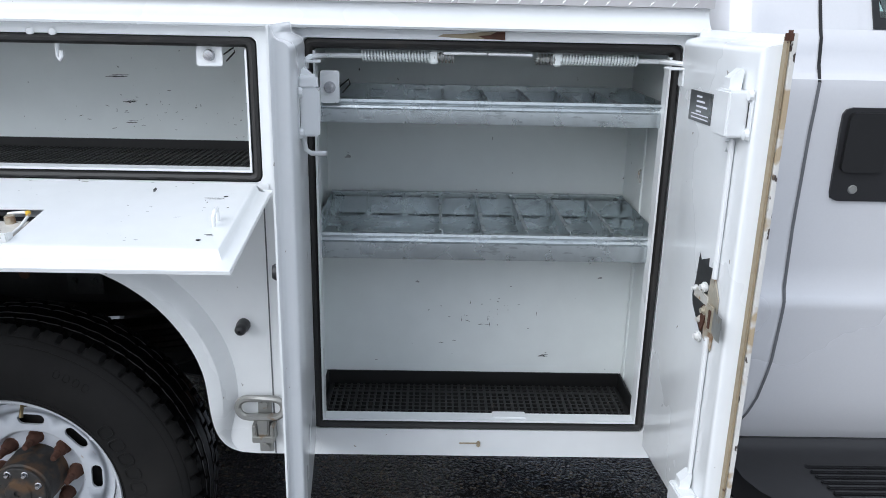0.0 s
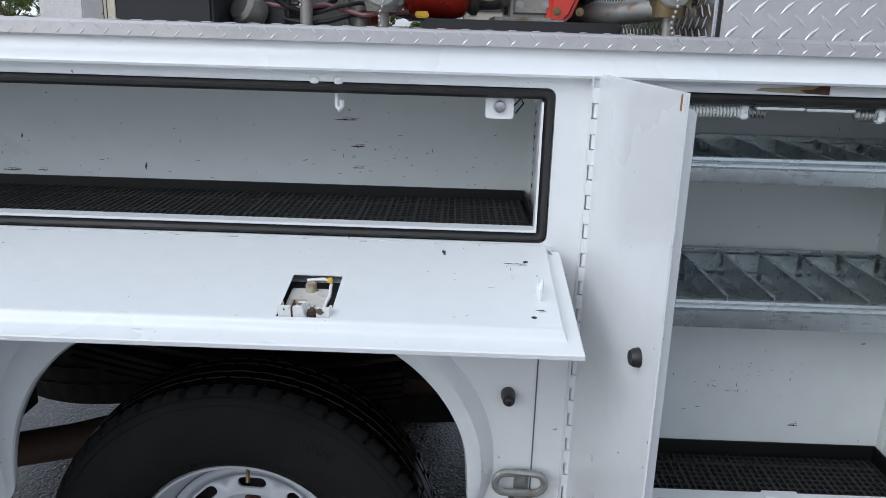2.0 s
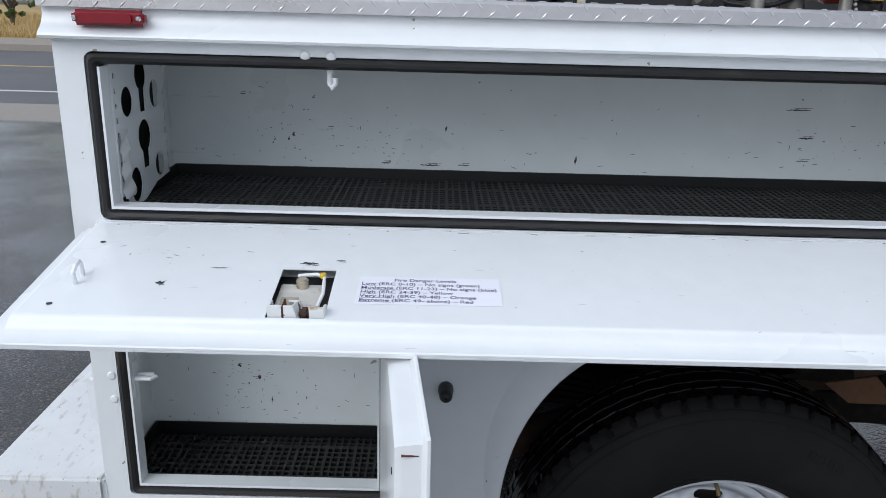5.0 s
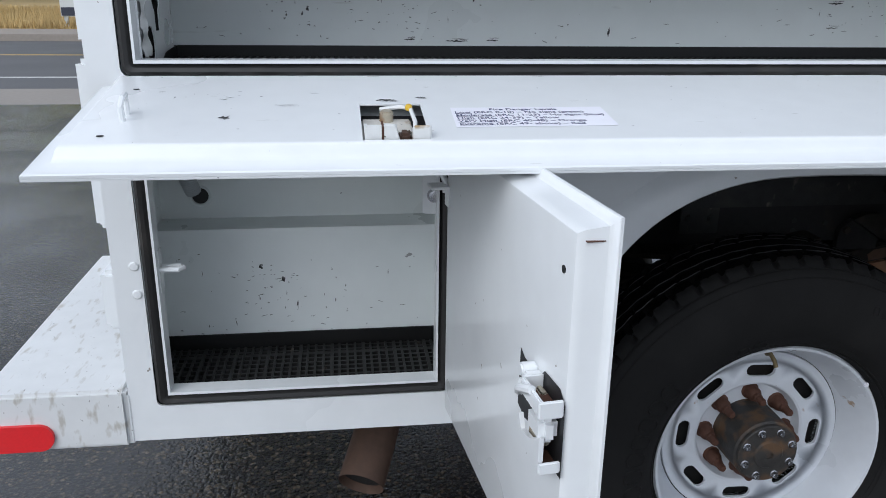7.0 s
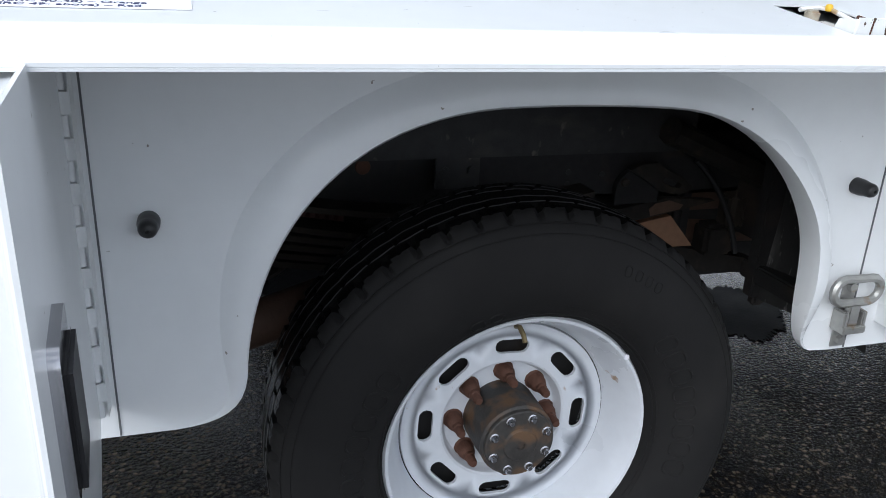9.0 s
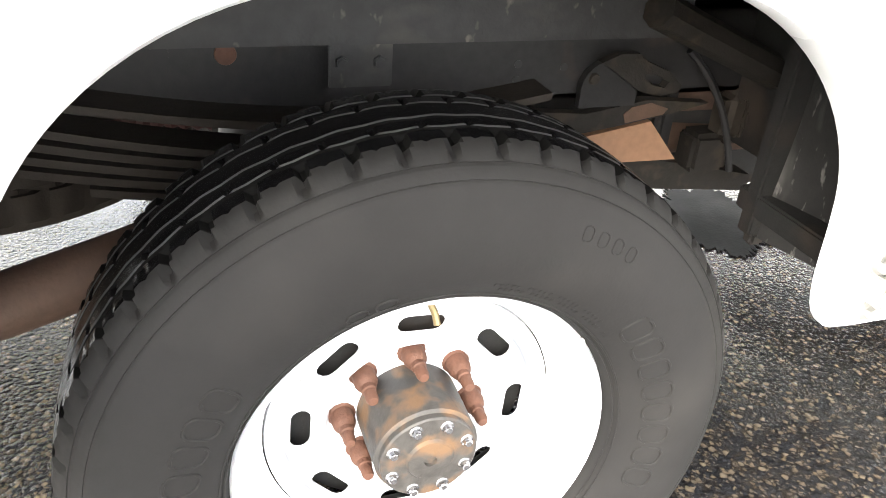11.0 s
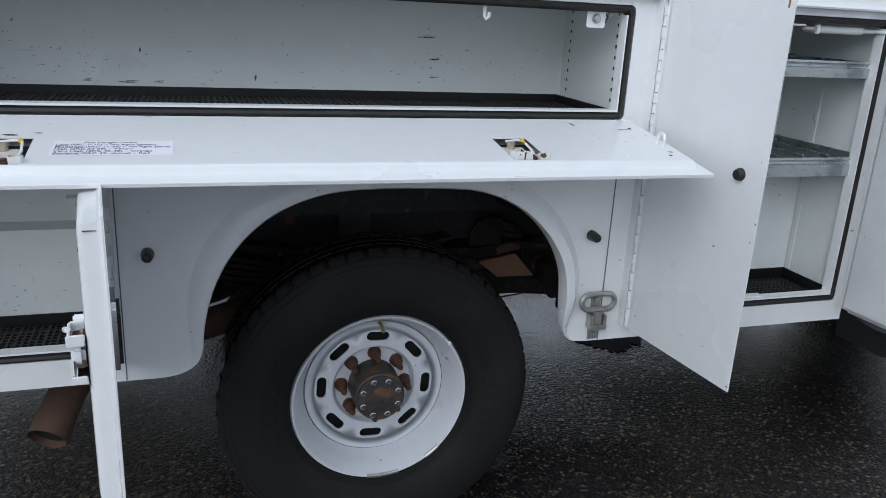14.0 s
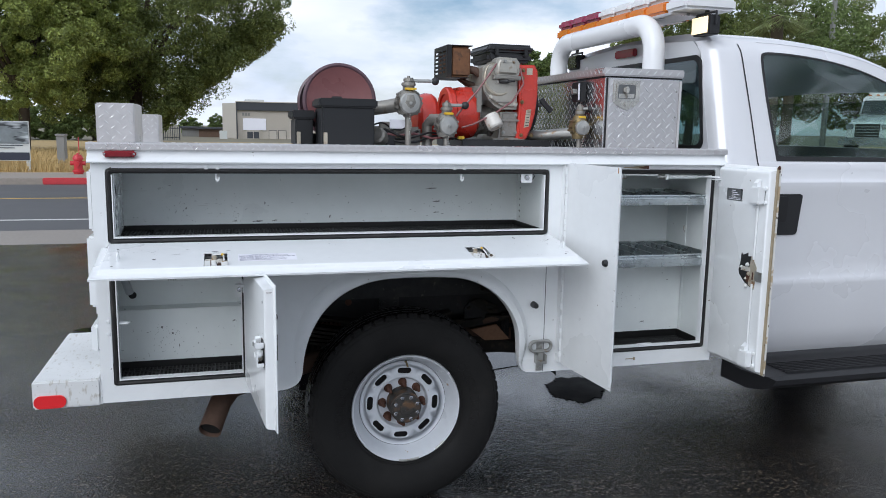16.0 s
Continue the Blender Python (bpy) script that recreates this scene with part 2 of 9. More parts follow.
M_ALU_LUG = mat("worn_tread_lug", (0.70, 0.70, 0.70), 0.42, 0.8, var=0.1, small=60)
M_TYRE = mat("tyre_rubber", (0.0118, 0.0115, 0.0115), 0.80, spec=0.24, var=0.12, big=7, small=90, bump=0.12, bscale=260, marks=[((0.020, 0.019, 0.018), 5, None, 0.5, 0.85)])
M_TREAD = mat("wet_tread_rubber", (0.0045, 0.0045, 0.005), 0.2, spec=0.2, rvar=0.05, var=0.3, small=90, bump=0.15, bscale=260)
# paler colour along the rib edges helps paint the glints of the wet tread
M_WETEDGE = mat("wet_edge_glint_rubber", (0.022, 0.022, 0.023), 0.38, spec=1.0, rvar=0.04, var=0.2, big=40, small=120)
# glossless near-black: the shade of the grooves is put into the colour
M_GROOVE = mat("shaded_groove_rubber", (0.004, 0.004, 0.004), 0.95, spec=0.08, var=0.3, small=90)
M_RIM = mat("white_wheel_paint", (0.64, 0.665, 0.705), 0.34, var=0.08, big=8, small=40, coat=0.2, bump=0.06, bscale=140, marks=[((0.35, 0.25, 0.17), 30, None, 0.71, 0.76)])
M_RUST = mat("rusty_steel", (0.115, 0.050, 0.031), 0.75, 0.2, var=0.35, big=25, small=120, bump=0.4, bscale=300)
M_HUB = mat("grimy_hub_steel", (0.060, 0.056, 0.052), 0.6, 0.15, var=0.5, big=22, small=90, bump=0.3, marks=[((0.125, 0.072, 0.038), 22, None, 0.50, 0.64), ((0.035, 0.035, 0.035), 15, None, 0.6, 0.68)])
M_CHROME = mat("bright_bolt", (0.50, 0.50, 0.52), 0.2, 1.0, var=0.1, small=80)
M_STEEL = mat("zinc_steel", (0.42, 0.42, 0.40), 0.4, 0.7, var=0.2, big=20, small=90, bump=0.1, marks=[((0.3, 0.22, 0.14), 30, None, 0.6, 0.7)])
M_LATCHPLATE = mat("yellowed_latch_plate", (0.55, 0.50, 0.40), 0.4, 0.35, var=0.25, big=30, small=90, marks=[((0.28, 0.16, 0.08), 30, None, 0.55, 0.68)])
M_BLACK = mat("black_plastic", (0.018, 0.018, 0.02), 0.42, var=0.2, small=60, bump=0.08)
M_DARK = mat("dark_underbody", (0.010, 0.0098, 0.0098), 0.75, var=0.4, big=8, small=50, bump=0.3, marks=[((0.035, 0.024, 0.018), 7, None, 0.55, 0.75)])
M_INNER = mat("grey_undercoat", (0.041, 0.041, 0.042), 0.55, spec=0.3, var=0.4, big=5, small=40, bump=0.3, marks=[((0.07, 0.064, 0.056), 5, (1, 1, 2), 0.58, 0.72), ((0.11, 0.10, 0.085), 38, (1, 1, 0.6), 0.64, 0.72)])
M_FLAP = mat("splash_flap_rubber", (0.022, 0.0215, 0.021), 0.6, var=0.4, big=6, small=60, bump=0.3, marks=[((0.10, 0.098, 0.092), 7, (1, 2.2, 0.8), 0.56, 0.72), ((0.16, 0.155, 0.145), 30, (1, 2, 0.7), 0.62, 0.70)])
M_GRIME = mat("grimy_chassis_steel", (0.0125, 0.0098, 0.0074), 0.8, 0.1, var=0.5, big=14, small=70, bump=0.35, marks=[((0.030, 0.022, 0.014), 22, (1, 1, 1), 0.55, 0.68)])
M_SPRING = mat("muddy_spring_steel", (0.030, 0.023, 0.017), 0.75, 0.1, var=0.4, big=9, small=60, bump=0.25)
M_PIPE = mat("painted_conduit", (0.50, 0.53, 0.55), 0.45, var=0.1)
M_FRAME = mat("frame_steel", (0.024, 0.0237, 0.0245), 0.5, 0.1, spec=0.3, var=0.4, big=6, small=60, bump=0.2, marks=[((0.05, 0.035, 0.028), 9, None, 0.6, 0.72)])
M_BOOT = mat("dirty_red_rubber", (0.060, 0.010, 0.008), 0.7, var=0.4, big=14, small=60)
M_MUFFLER = mat("rusty_muffler", (0.21, 0.095, 0.042), 0.7, 0.1, var=0.4, big=14, small=70, bump=0.2, marks=[((0.07, 0.04, 0.025), 30, None, 0.58, 0.7)])
M_EXHAUST = mat("rusty_exhaust", (0.105, 0.062, 0.043), 0.7, 0.2, var=0.3, big=9, small=70, bump=0.25)
M_TAN = mat("tan_rust", (0.36, 0.20, 0.12), 0.7, var=0.3, big=8, small=60)
M_TANRUST = mat("orange_rust_stain", (0.38, 0.16, 0.05), 0.7, var=0.4, big=20, small=90, bump=0.2)
M_CAB = mat("cab_paint", (0.72, 0.725, 0.75), 0.24, 0.12, var=0.03, big=1, small=200, coat=0.5)
M_GAP = mat("grey_seal_in_gap", (0.15, 0.155, 0.165), 0.7, var=0.2)
M_TRIM = mat("black_trim", (0.012, 0.012, 0.013), 0.5, var=0.15)
M_REDLENS = mat("red_lens", (0.24, 0.003, 0.012), 0.2, var=0.2, small=120, coat=0.15, spec=0.35)
M_REDREFLECT = mat("red_reflector", (0.75, 0.02, 0.025), 0.3, var=0.1, small=300)
M_RED = mat("red_engine_paint", (0.60, 0.042, 0.025), 0.3, var=0.2, big=7, small=60, coat=0.2)
M_CAST = mat("cast_aluminium", (0.34, 0.325, 0.295), 0.5, 0.6, var=0.25, big=14, small=90, bump=0.25, marks=[((0.2, 0.15, 0.1), 18, None, 0.62, 0.75)])
M_VALVE = mat("grimy_valve_casting", (0.28, 0.27, 0.245), 0.55, 0.5, var=0.4, big=24, small=110, bump=0.4, bscale=160, marks=[((0.07, 0.06, 0.05), 30, None, 0.55, 0.68)])
M_SILVER = mat("silver_engine_paint", (0.46, 0.44, 0.39), 0.42, 0.4, var=0.15, big=14, small=70, bump=0.1, marks=[((0.25, 0.21, 0.16), 26, None, 0.62, 0.72)])
M_CHIPPED = mat("chipped_white_paint", (0.80, 0.81, 0.80), 0.4, var=0.08, big=20, small=80, bump=0.1, marks=[((0.10, 0.075, 0.05), 48, None, 0.665, 0.68), ((0.42, 0.30, 0.16), 30, None, 0.63, 0.70)])
M_LATCHWHITE = mat("greasy_latch_plate", (0.66, 0.64, 0.59), 0.42, 0.1, var=0.2, big=30, small=90, marks=[((0.33, 0.22, 0.11), 34, None, 0.57, 0.68), ((0.05, 0.045, 0.04), 60, None, 0.68, 0.70)])
M_BRASS = mat("dirty_brass", (0.24, 0.185, 0.095), 0.45, 0.7, var=0.3, big=20, small=80, bump=0.1)
M_REELRIM = mat("dark_reel_rim", (0.11, 0.06, 0.075), 0.35, var=0.15, big=5, small=40, coat=0.2)
M_MAROON = mat("maroon_reel", (0.24, 0.10, 0.10), 0.35, var=0.12, big=5, small=40, coat=0.2)
M_BOX = mat("black_box_plastic", (0.0085, 0.0095, 0.0115), 0.5, var=0.2, bump=0.15)
M_TUBE = mat("white_tube_paint", (0.80, 0.81, 0.82), 0.3, var=0.03, coat=0.3)
M_AMBER = mat("amber_lens", (0.75, 0.22, 0.02), 0.12, var=0.2, small=80, coat=0.5)
M_PURPLE = mat("faded_red_lens", (0.36, 0.06, 0.13), 0.15, var=0.2, small=80, coat=0.5)
M_PAPER = mat("paper_label", (0.84, 0.84, 0.90), 0.6, var=0.03)
M_INK = mat("label_ink", (0.04, 0.045, 0.12), 0.6, var=0.05)
M_YELLOW = mat("yellow_plastic", (0.75, 0.48, 0.03), 0.4, var=0.1)
M_GREYPLATE = mat("grey_data_plate", (0.19, 0.195, 0.20), 0.35, 0.6, var=0.15, small=100)
M_GOLD = mat("weathered_edge_strip", (0.40, 0.33, 0.22), 0.55, var=0.3, big=9, small=60, bump=0.2, marks=[((0.10, 0.05, 0.03), 26, (1, 1, 2.5), 0.64, 0.72)])
M_DASH = mat("grey_dashboard", (0.13, 0.14, 0.145), 0.55, var=0.12, small=150, bump=0.1)
M_SEAT = mat("grey_seat_cloth", (0.16, 0.17, 0.175), 0.9, var=0.2, small=200)


def glass(name, col, rough=0.0):
    m, n, l, p = nodes_of(name)
    p.inputs["Base Color"].default_value = (*col, 1)
    p.inputs["Transmission Weight"].default_value = 1.0
    p.inputs["Roughness"].default_value = rough
    p.inputs["IOR"].default_value = 1.5
    return m


M_GLASS = glass("tinted_glass", (0.60, 0.72, 0.70))
M_REARGLASS = glass("teal_tinted_glass", (0.30, 0.44, 0.46))
M_CLEAR = glass("clear_lens", (0.95, 0.95, 0.93), 0.05)


def asphalt():
    m, n, l, p = nodes_of("wet_asphalt")
    co = n.new("ShaderNodeTexCoord").outputs["Object"]
    warp = n.new("ShaderNodeMix")
    warp.data_type = "RGBA"
    warp.blend_type = "ADD"
    warp.inputs["Factor"].default_value = 0.008
    nz = n.new("ShaderNodeTexNoise")
    nz.inputs["Scale"].default_value = 60
    l.new(co, nz.inputs["Vector"])
    l.new(co, warp.inputs["A"])
    l.new(nz.outputs["Color"], warp.inputs["B"])
    v = n.new("ShaderNodeTexVoronoi")
    v.inputs["Scale"].default_value = 95
    l.new(warp.outputs["Result"], v.inputs["Vector"])
    v2 = n.new("ShaderNodeTexVoronoi")
    v2.inputs["Scale"].default_value = 210
    l.new(warp.outputs["Result"], v2.inputs["Vector"])
    grit = noise_node(n, l, co, 260, 4)
    sep = n.new("ShaderNodeSeparateColor")
    l.new(v.outputs["Color"], sep.inputs[0])
    sep2 = n.new("ShaderNodeSeparateColor")
    l.new(v2.outputs["Color"], sep2.inputs[0])
    stone = ramp_node(n, l, sep.outputs[0], [(0.0, (0.011, 0.0130, 0.017)), (0.45, (0.020, 0.0225, 0.027)), (0.64, (0.036, 0.035, 0.035)), (0.84, (0.070, 0.056, 0.040)), (0.96, (0.17, 0.14, 0.10))])
    small = ramp_node(n, l, sep2.outputs[0], [(0.0, (0.011, 0.012, 0.014)), (0.76, (0.028, 0.028, 0.029)), (0.95, (0.12, 0.093, 0.058))])
    c = mixc(n, l, 0.45, stone, small)
    edge = ramp_node(n, l, v.outputs["Distance"], [(0.25, (1, 1, 1)), (0.75, (0.35, 0.35, 0.36))])
    c = mixc(n, l, 1.0, c, edge, "MULTIPLY")
    patch = noise_node(n, l, co, 0.9, 5)
    tone = ramp_node(n, l, patch, [(0.3, (0.75, 0.75, 0.78)), (0.7, (1.2, 1.15, 1.1))])
    c = mixc(n, l, 1.0, c, tone, "MULTIPLY")
    l.new(c, p.inputs["Base Color"])
    wet = noise_node(n, l, co, 1.3, 6)
    l.new(ramp_node(n, l, wet, [(0.36, (0.04,) * 3), (0.64, (0.27,) * 3)]), p.inputs["Roughness"])
    bp = n.new("ShaderNodeBump")
    l.new(ramp_node(n, l, wet, [(0.36, (0.35,) * 3), (0.60, (0.95,) * 3)]), bp.inputs["Strength"])
    bp.inputs["Distance"].default_value = 0.004
    bp.invert = True
    h = mixc(n, l, 0.3, v.outputs["Distance"], grit)
    l.new(h, bp.inputs["Height"])
    l.new(bp.outputs[0], p.inputs["Normal"])
    # film of rain water over the stones
    film = n.new("ShaderNodeBump")
    film.inputs["Strength"].default_value = 0.3
    film.inputs["Distance"].default_value = 0.003
    film.invert = True
    l.new(h, film.inputs["Height"])
    l.new(film.outputs[0], p.inputs["Coat Normal"])
    l.new(ramp_node(n, l, wet, [(0.36, (0.55,) * 3), (0.66, (0.22,) * 3)]), p.inputs["Coat Weight"])
    p.inputs["Coat Roughness"].default_value = 0.12
    p.inputs["Coat IOR"].default_value = 1.4
    return m


M_ASPHALT = asphalt()
M_ROAD = mat("road_asphalt", (0.10, 0.10, 0.105), 0.6, var=0.2, big=0.3, small=30, bump=0.3, bscale=60)
M_APRON = mat("concrete_gutter", (0.30, 0.27, 0.24), 0.7, var=0.2, big=0.6, small=20, bump=0.2, bscale=50)
M_KERB = mat("kerb_concrete", (0.32, 0.28, 0.24), 0.8, var=0.2, big=1, small=15)
M_KERBRED = mat("red_kerb_paint", (0.55, 0.04, 0.05), 0.6, var=0.2, big=2, small=20)
M_LINEW = mat("white_line_paint", (0.6, 0.6, 0.58), 0.6, var=0.2, small=20)
M_LINEY = mat("yellow_line_paint", (0.55, 0.36, 0.08), 0.6, var=0.2, small=20)
M_DRY = mat("dry_grass", (0.50, 0.36, 0.16), 0.9, var=0.35, big=0.5, small=6, bump=0.5, bscale=20)
M_BLADE = mat("dry_grass_blades", (0.6, 0.44, 0.2), 0.9, var=0.35, big=0.6, small=8)
M_FIELD = mat("distant_ground", (0.20, 0.18, 0.12), 0.9, var=0.3, big=0.05, small=1)
M_BARK = mat("bark", (0.10, 0.08, 0.06), 0.9, var=0.4, big=3, small=20, bump=0.6, bscale=30)
M_SIDING = mat("beige_siding", (0.50, 0.46, 0.40), 0.6, var=0.08, big=0.3, small=8)
M_ROOF = mat("dark_fascia", (0.05, 0.055, 0.065), 0.5, var=0.15)
M_BROWNB = mat("brown_shed", (0.16, 0.10, 0.07), 0.7, var=0.2)
M_GREYPOST = mat("weathered_grey_metal", (0.26, 0.26, 0.25), 0.6, var=0.15)
M_HYDRANT = mat("hydrant_red", (0.55, 0.03, 0.04), 0.4, var=0.15)
M_SIGNW = mat("sign_white", (0.62, 0.64, 0.62), 0.5, var=0.1, big=1.5)
M_SIGNB = mat("sign_dark", (0.03, 0.035, 0.06), 0.5, var=0.3)

M_PICTURE = mat("faded_picture", (0.22, 0.25, 0.26), 0.5, var=0.5, big=1.2, small=6, marks=[((0.03, 0.035, 0.04), 2.2, (0.5, 1, 3), 0.52, 0.56), ((0.62, 0.66, 0.68), 1.3, (0.4, 1, 2), 0.56, 0.62)])


def leaf(name, col):
    m, n, l, p = nodes_of(name)
    g = n.new("ShaderNodeNewGeometry")
    c = ramp_node(n, l, g.outputs["Random Per Island"], [(0.0, tuple(x * 0.55 for x in col)), (0.6, col), (1.0, tuple(min(1, x * 1.6) for x in col))])
    l.new(c, p.inputs["Base Color"])
    p.inputs["Roughness"].default_value = 0.6
    tr = n.new("ShaderNodeBsdfTranslucent")
    l.new(c, tr.inputs[0])
    mx = n.new("ShaderNodeMixShader")
    mx.inputs[0].default_value = 0.4
    l.new(p.outputs[0], mx.inputs[1])
    l.new(tr.outputs[0], mx.inputs[2])
    l.new(mx.outputs[0], n["Material Output"].inputs[0])
    return m


M_LEAF = leaf("oak_leaves", (0.165, 0.205, 0.06))
M_LEAFY = leaf("sunlit_oak_leaves", (0.33, 0.39, 0.115))
M_LEAF2 = leaf("shrub_leaves", (0.16, 0.22, 0.07))
M_PALM = leaf("palm_leaves", (0.20, 0.24, 0.10))
m_, n_, l_, p_ = nodes_of("lit_lamp_glass")
p_.inputs["Base Color"].default_value = (0.9, 0.8, 0.6, 1)
p_.inputs["Emission Color"].default_value = (1.0, 0.78, 0.42, 1)
p_.inputs["Emission Strength"].default_value = 0.85
M_LAMP = m_

# ---- ground ----
GROUND_R = 900.0
bm = bmesh.new()
box(bm, -GROUND_R, GROUND_R, -GROUND_R, 7.7, -0.3, 0.0)
tagged(part("ground", bm, M_ASPHALT, flat=True), "dark wet asphalt lot with coarse aggregate", "asphalt", kind="structure")
bm = bmesh.new()
box(bm, -GROUND_R, GROUND_R, 7.7, 9.1, -0.3, 0.0)
tagged(part("pavement", bm, M_APRON, flat=True), "tan concrete gutter apron along the street", "gutter", kind="structure")
bm = bmesh.new()
box(bm, -GROUND_R, GROUND_R, 9.1, 18.0, -0.3, 0.0)
tagged(part("road", bm, M_ROAD, flat=True), "grey two lane asphalt street", "road", kind="structure")
for nm, y, w, ma, lb in (("white_line", 10.4, 0.11, M_LINEW, "solid white edge line on the street"), ("yellow_line", 14.2, 0.12, M_LINEY, "yellow centre line on the street")):
    bm = bmesh.new()
    box(bm, -200, 200, y - w / 2, y + w / 2, -0.01, 0.004)
    tagged(part(nm, bm, ma, flat=True), lb, "road line", kind="structure")
bm = bmesh.new()
box(bm, -300, 300, 18.0, 18.2, -0.2, 0.15, 0.02)
tagged(part("kerb", bm, M_KERB), "weathered concrete kerb of the street", "kerb", kind="structure")
bm = bmesh.new()
box(bm, -5.0, 6, 17.96, 18.205, 0.0, 0.156, 0.02)
tagged(part("trim_kerb_red", bm, M_KERBRED), "red painted fire lane stretch of kerb", "kerb", kind="structure")
bm = bmesh.new()
box(bm, -GROUND_R, GROUND_R, 18.2, 20.6, -0.3, 0.14)
tagged(part("pavement_far", bm, M_KERB, flat=True), "pale sidewalk strip behind the kerb", "sidewalk", kind="structure")
bm = bmesh.new()
box(bm, -GROUND_R, GROUND_R, 20.6, 62.0, -0.3, 0.13)
tagged(part("ground_grass", bm, M_DRY, flat=True), "field of dry golden grass", "dry grass", kind="structure")
bm = bmesh.new()
box(bm, -GROUND_R, GROUND_R, 62.0, GROUND_R, -0.3, 0.12)
tagged(part("ground_far", bm, M_FIELD, flat=True), "distant ground beyond the field", "ground", kind="structure")

# rain water standing under and behind the truck
M_WATER = mat("rain_water", (0.012, 0.013, 0.015), 0.03, var=0.2, big=1, small=8, bump=0.02, bscale=12, rvar=0.01)
bm = bmesh.new()
ring = []
for i in range(140):
    a = 2 * math.pi * i / 140
    k = 1 + 0.16 * math.sin(3 * a + 1) + 0.09 * math.sin(7 * a + 2) + 0.06 * math.sin(13 * a) + 0.035 * math.sin(29 * a + 1.5) + 0.02 * math.sin(47 * a)
    ring.append((0.9 + 2.5 * k * math.cos(a), 2.55 + 0.95 * k * math.sin(a)))
plate(bm, [ring], lambda u, v: (u, v, 0.0005), Vector((0, 0, 0.0035)))
tagged(part("water", bm, M_WATER, flat=True), "shallow rain puddle on the asphalt", "puddle", kind="structure")

# painted dark reflection of the underbody on the wet asphalt, with splashed edges
M_DARKREFLECT = mat("painted_dark_reflection", (0.007, 0.007, 0.008), 0.65, spec=0.14, var=0.4, big=6, small=60, bump=0.3, bscale=120)
rng = random.Random(21)
bm = bmesh.new()
ring = []
for i in range(180):
    a = 2 * math.pi * i / 180
    k = 1 + 0.13 * math.sin(2 * a + 0.6) + 0.07 * math.sin(7 * a + 2) + rng.uniform(-0.09, 0.09)
    ring.append((1.29 + 0.16 * k * math.cos(a), 1.14 + 0.22 * k * math.sin(a)))
plate(bm, [ring], lambda u, v: (u, v, 0.0005), Vector((0, 0, 0.003)))
tagged(part("ground_dark_reflection", bm, M_DARKREFLECT, flat=True), "dark ragged patch painted as the underbody's reflection on wet asphalt", "stain", kind="structure")

# ---- the truck ----
BX0, BX1, BZ0, BZ1 = -1.145, 1.388, 0.515, 1.432
WIDE = 2.12
TOP = (-1.099, 0.578, 1.100, 1.368)
FRONT = (0.660, 1.353, 0.577, 1.369)
REAR = (-1.102, -0.626, 0.577, 1.035)

truck = thing("utility_truck", (0.6, WIDE / 2, 0), "white service body utility truck with open side compartments", "truck")


def arch_points():
    pts = [(-0.540, BZ0)]
    pts += bez((-0.52, BZ0), (-0.46, 0.517), (-0.43, 0.535), (-0.424, 0.585), 8)
    pts += bez((-0.424, 0.585), (-0.414, 0.770), (-0.310, 0.938), (-0.060, 0.941), 24)
    pts += bez((-0.060, 0.941), (0.02, 0.9435), (0.10, 0.9415), (0.165, 0.937), 6)
    pts += bez((0.165, 0.937), (0.320, 0.930), (0.443, 0.800), (0.450, 0.680), 18)
    pts += bez((0.450, 0.680), (0.458, 0.610), (0.445, 0.520), (0.525, BZ0), 12)
    pts.append((0.545, BZ0))
    return pts


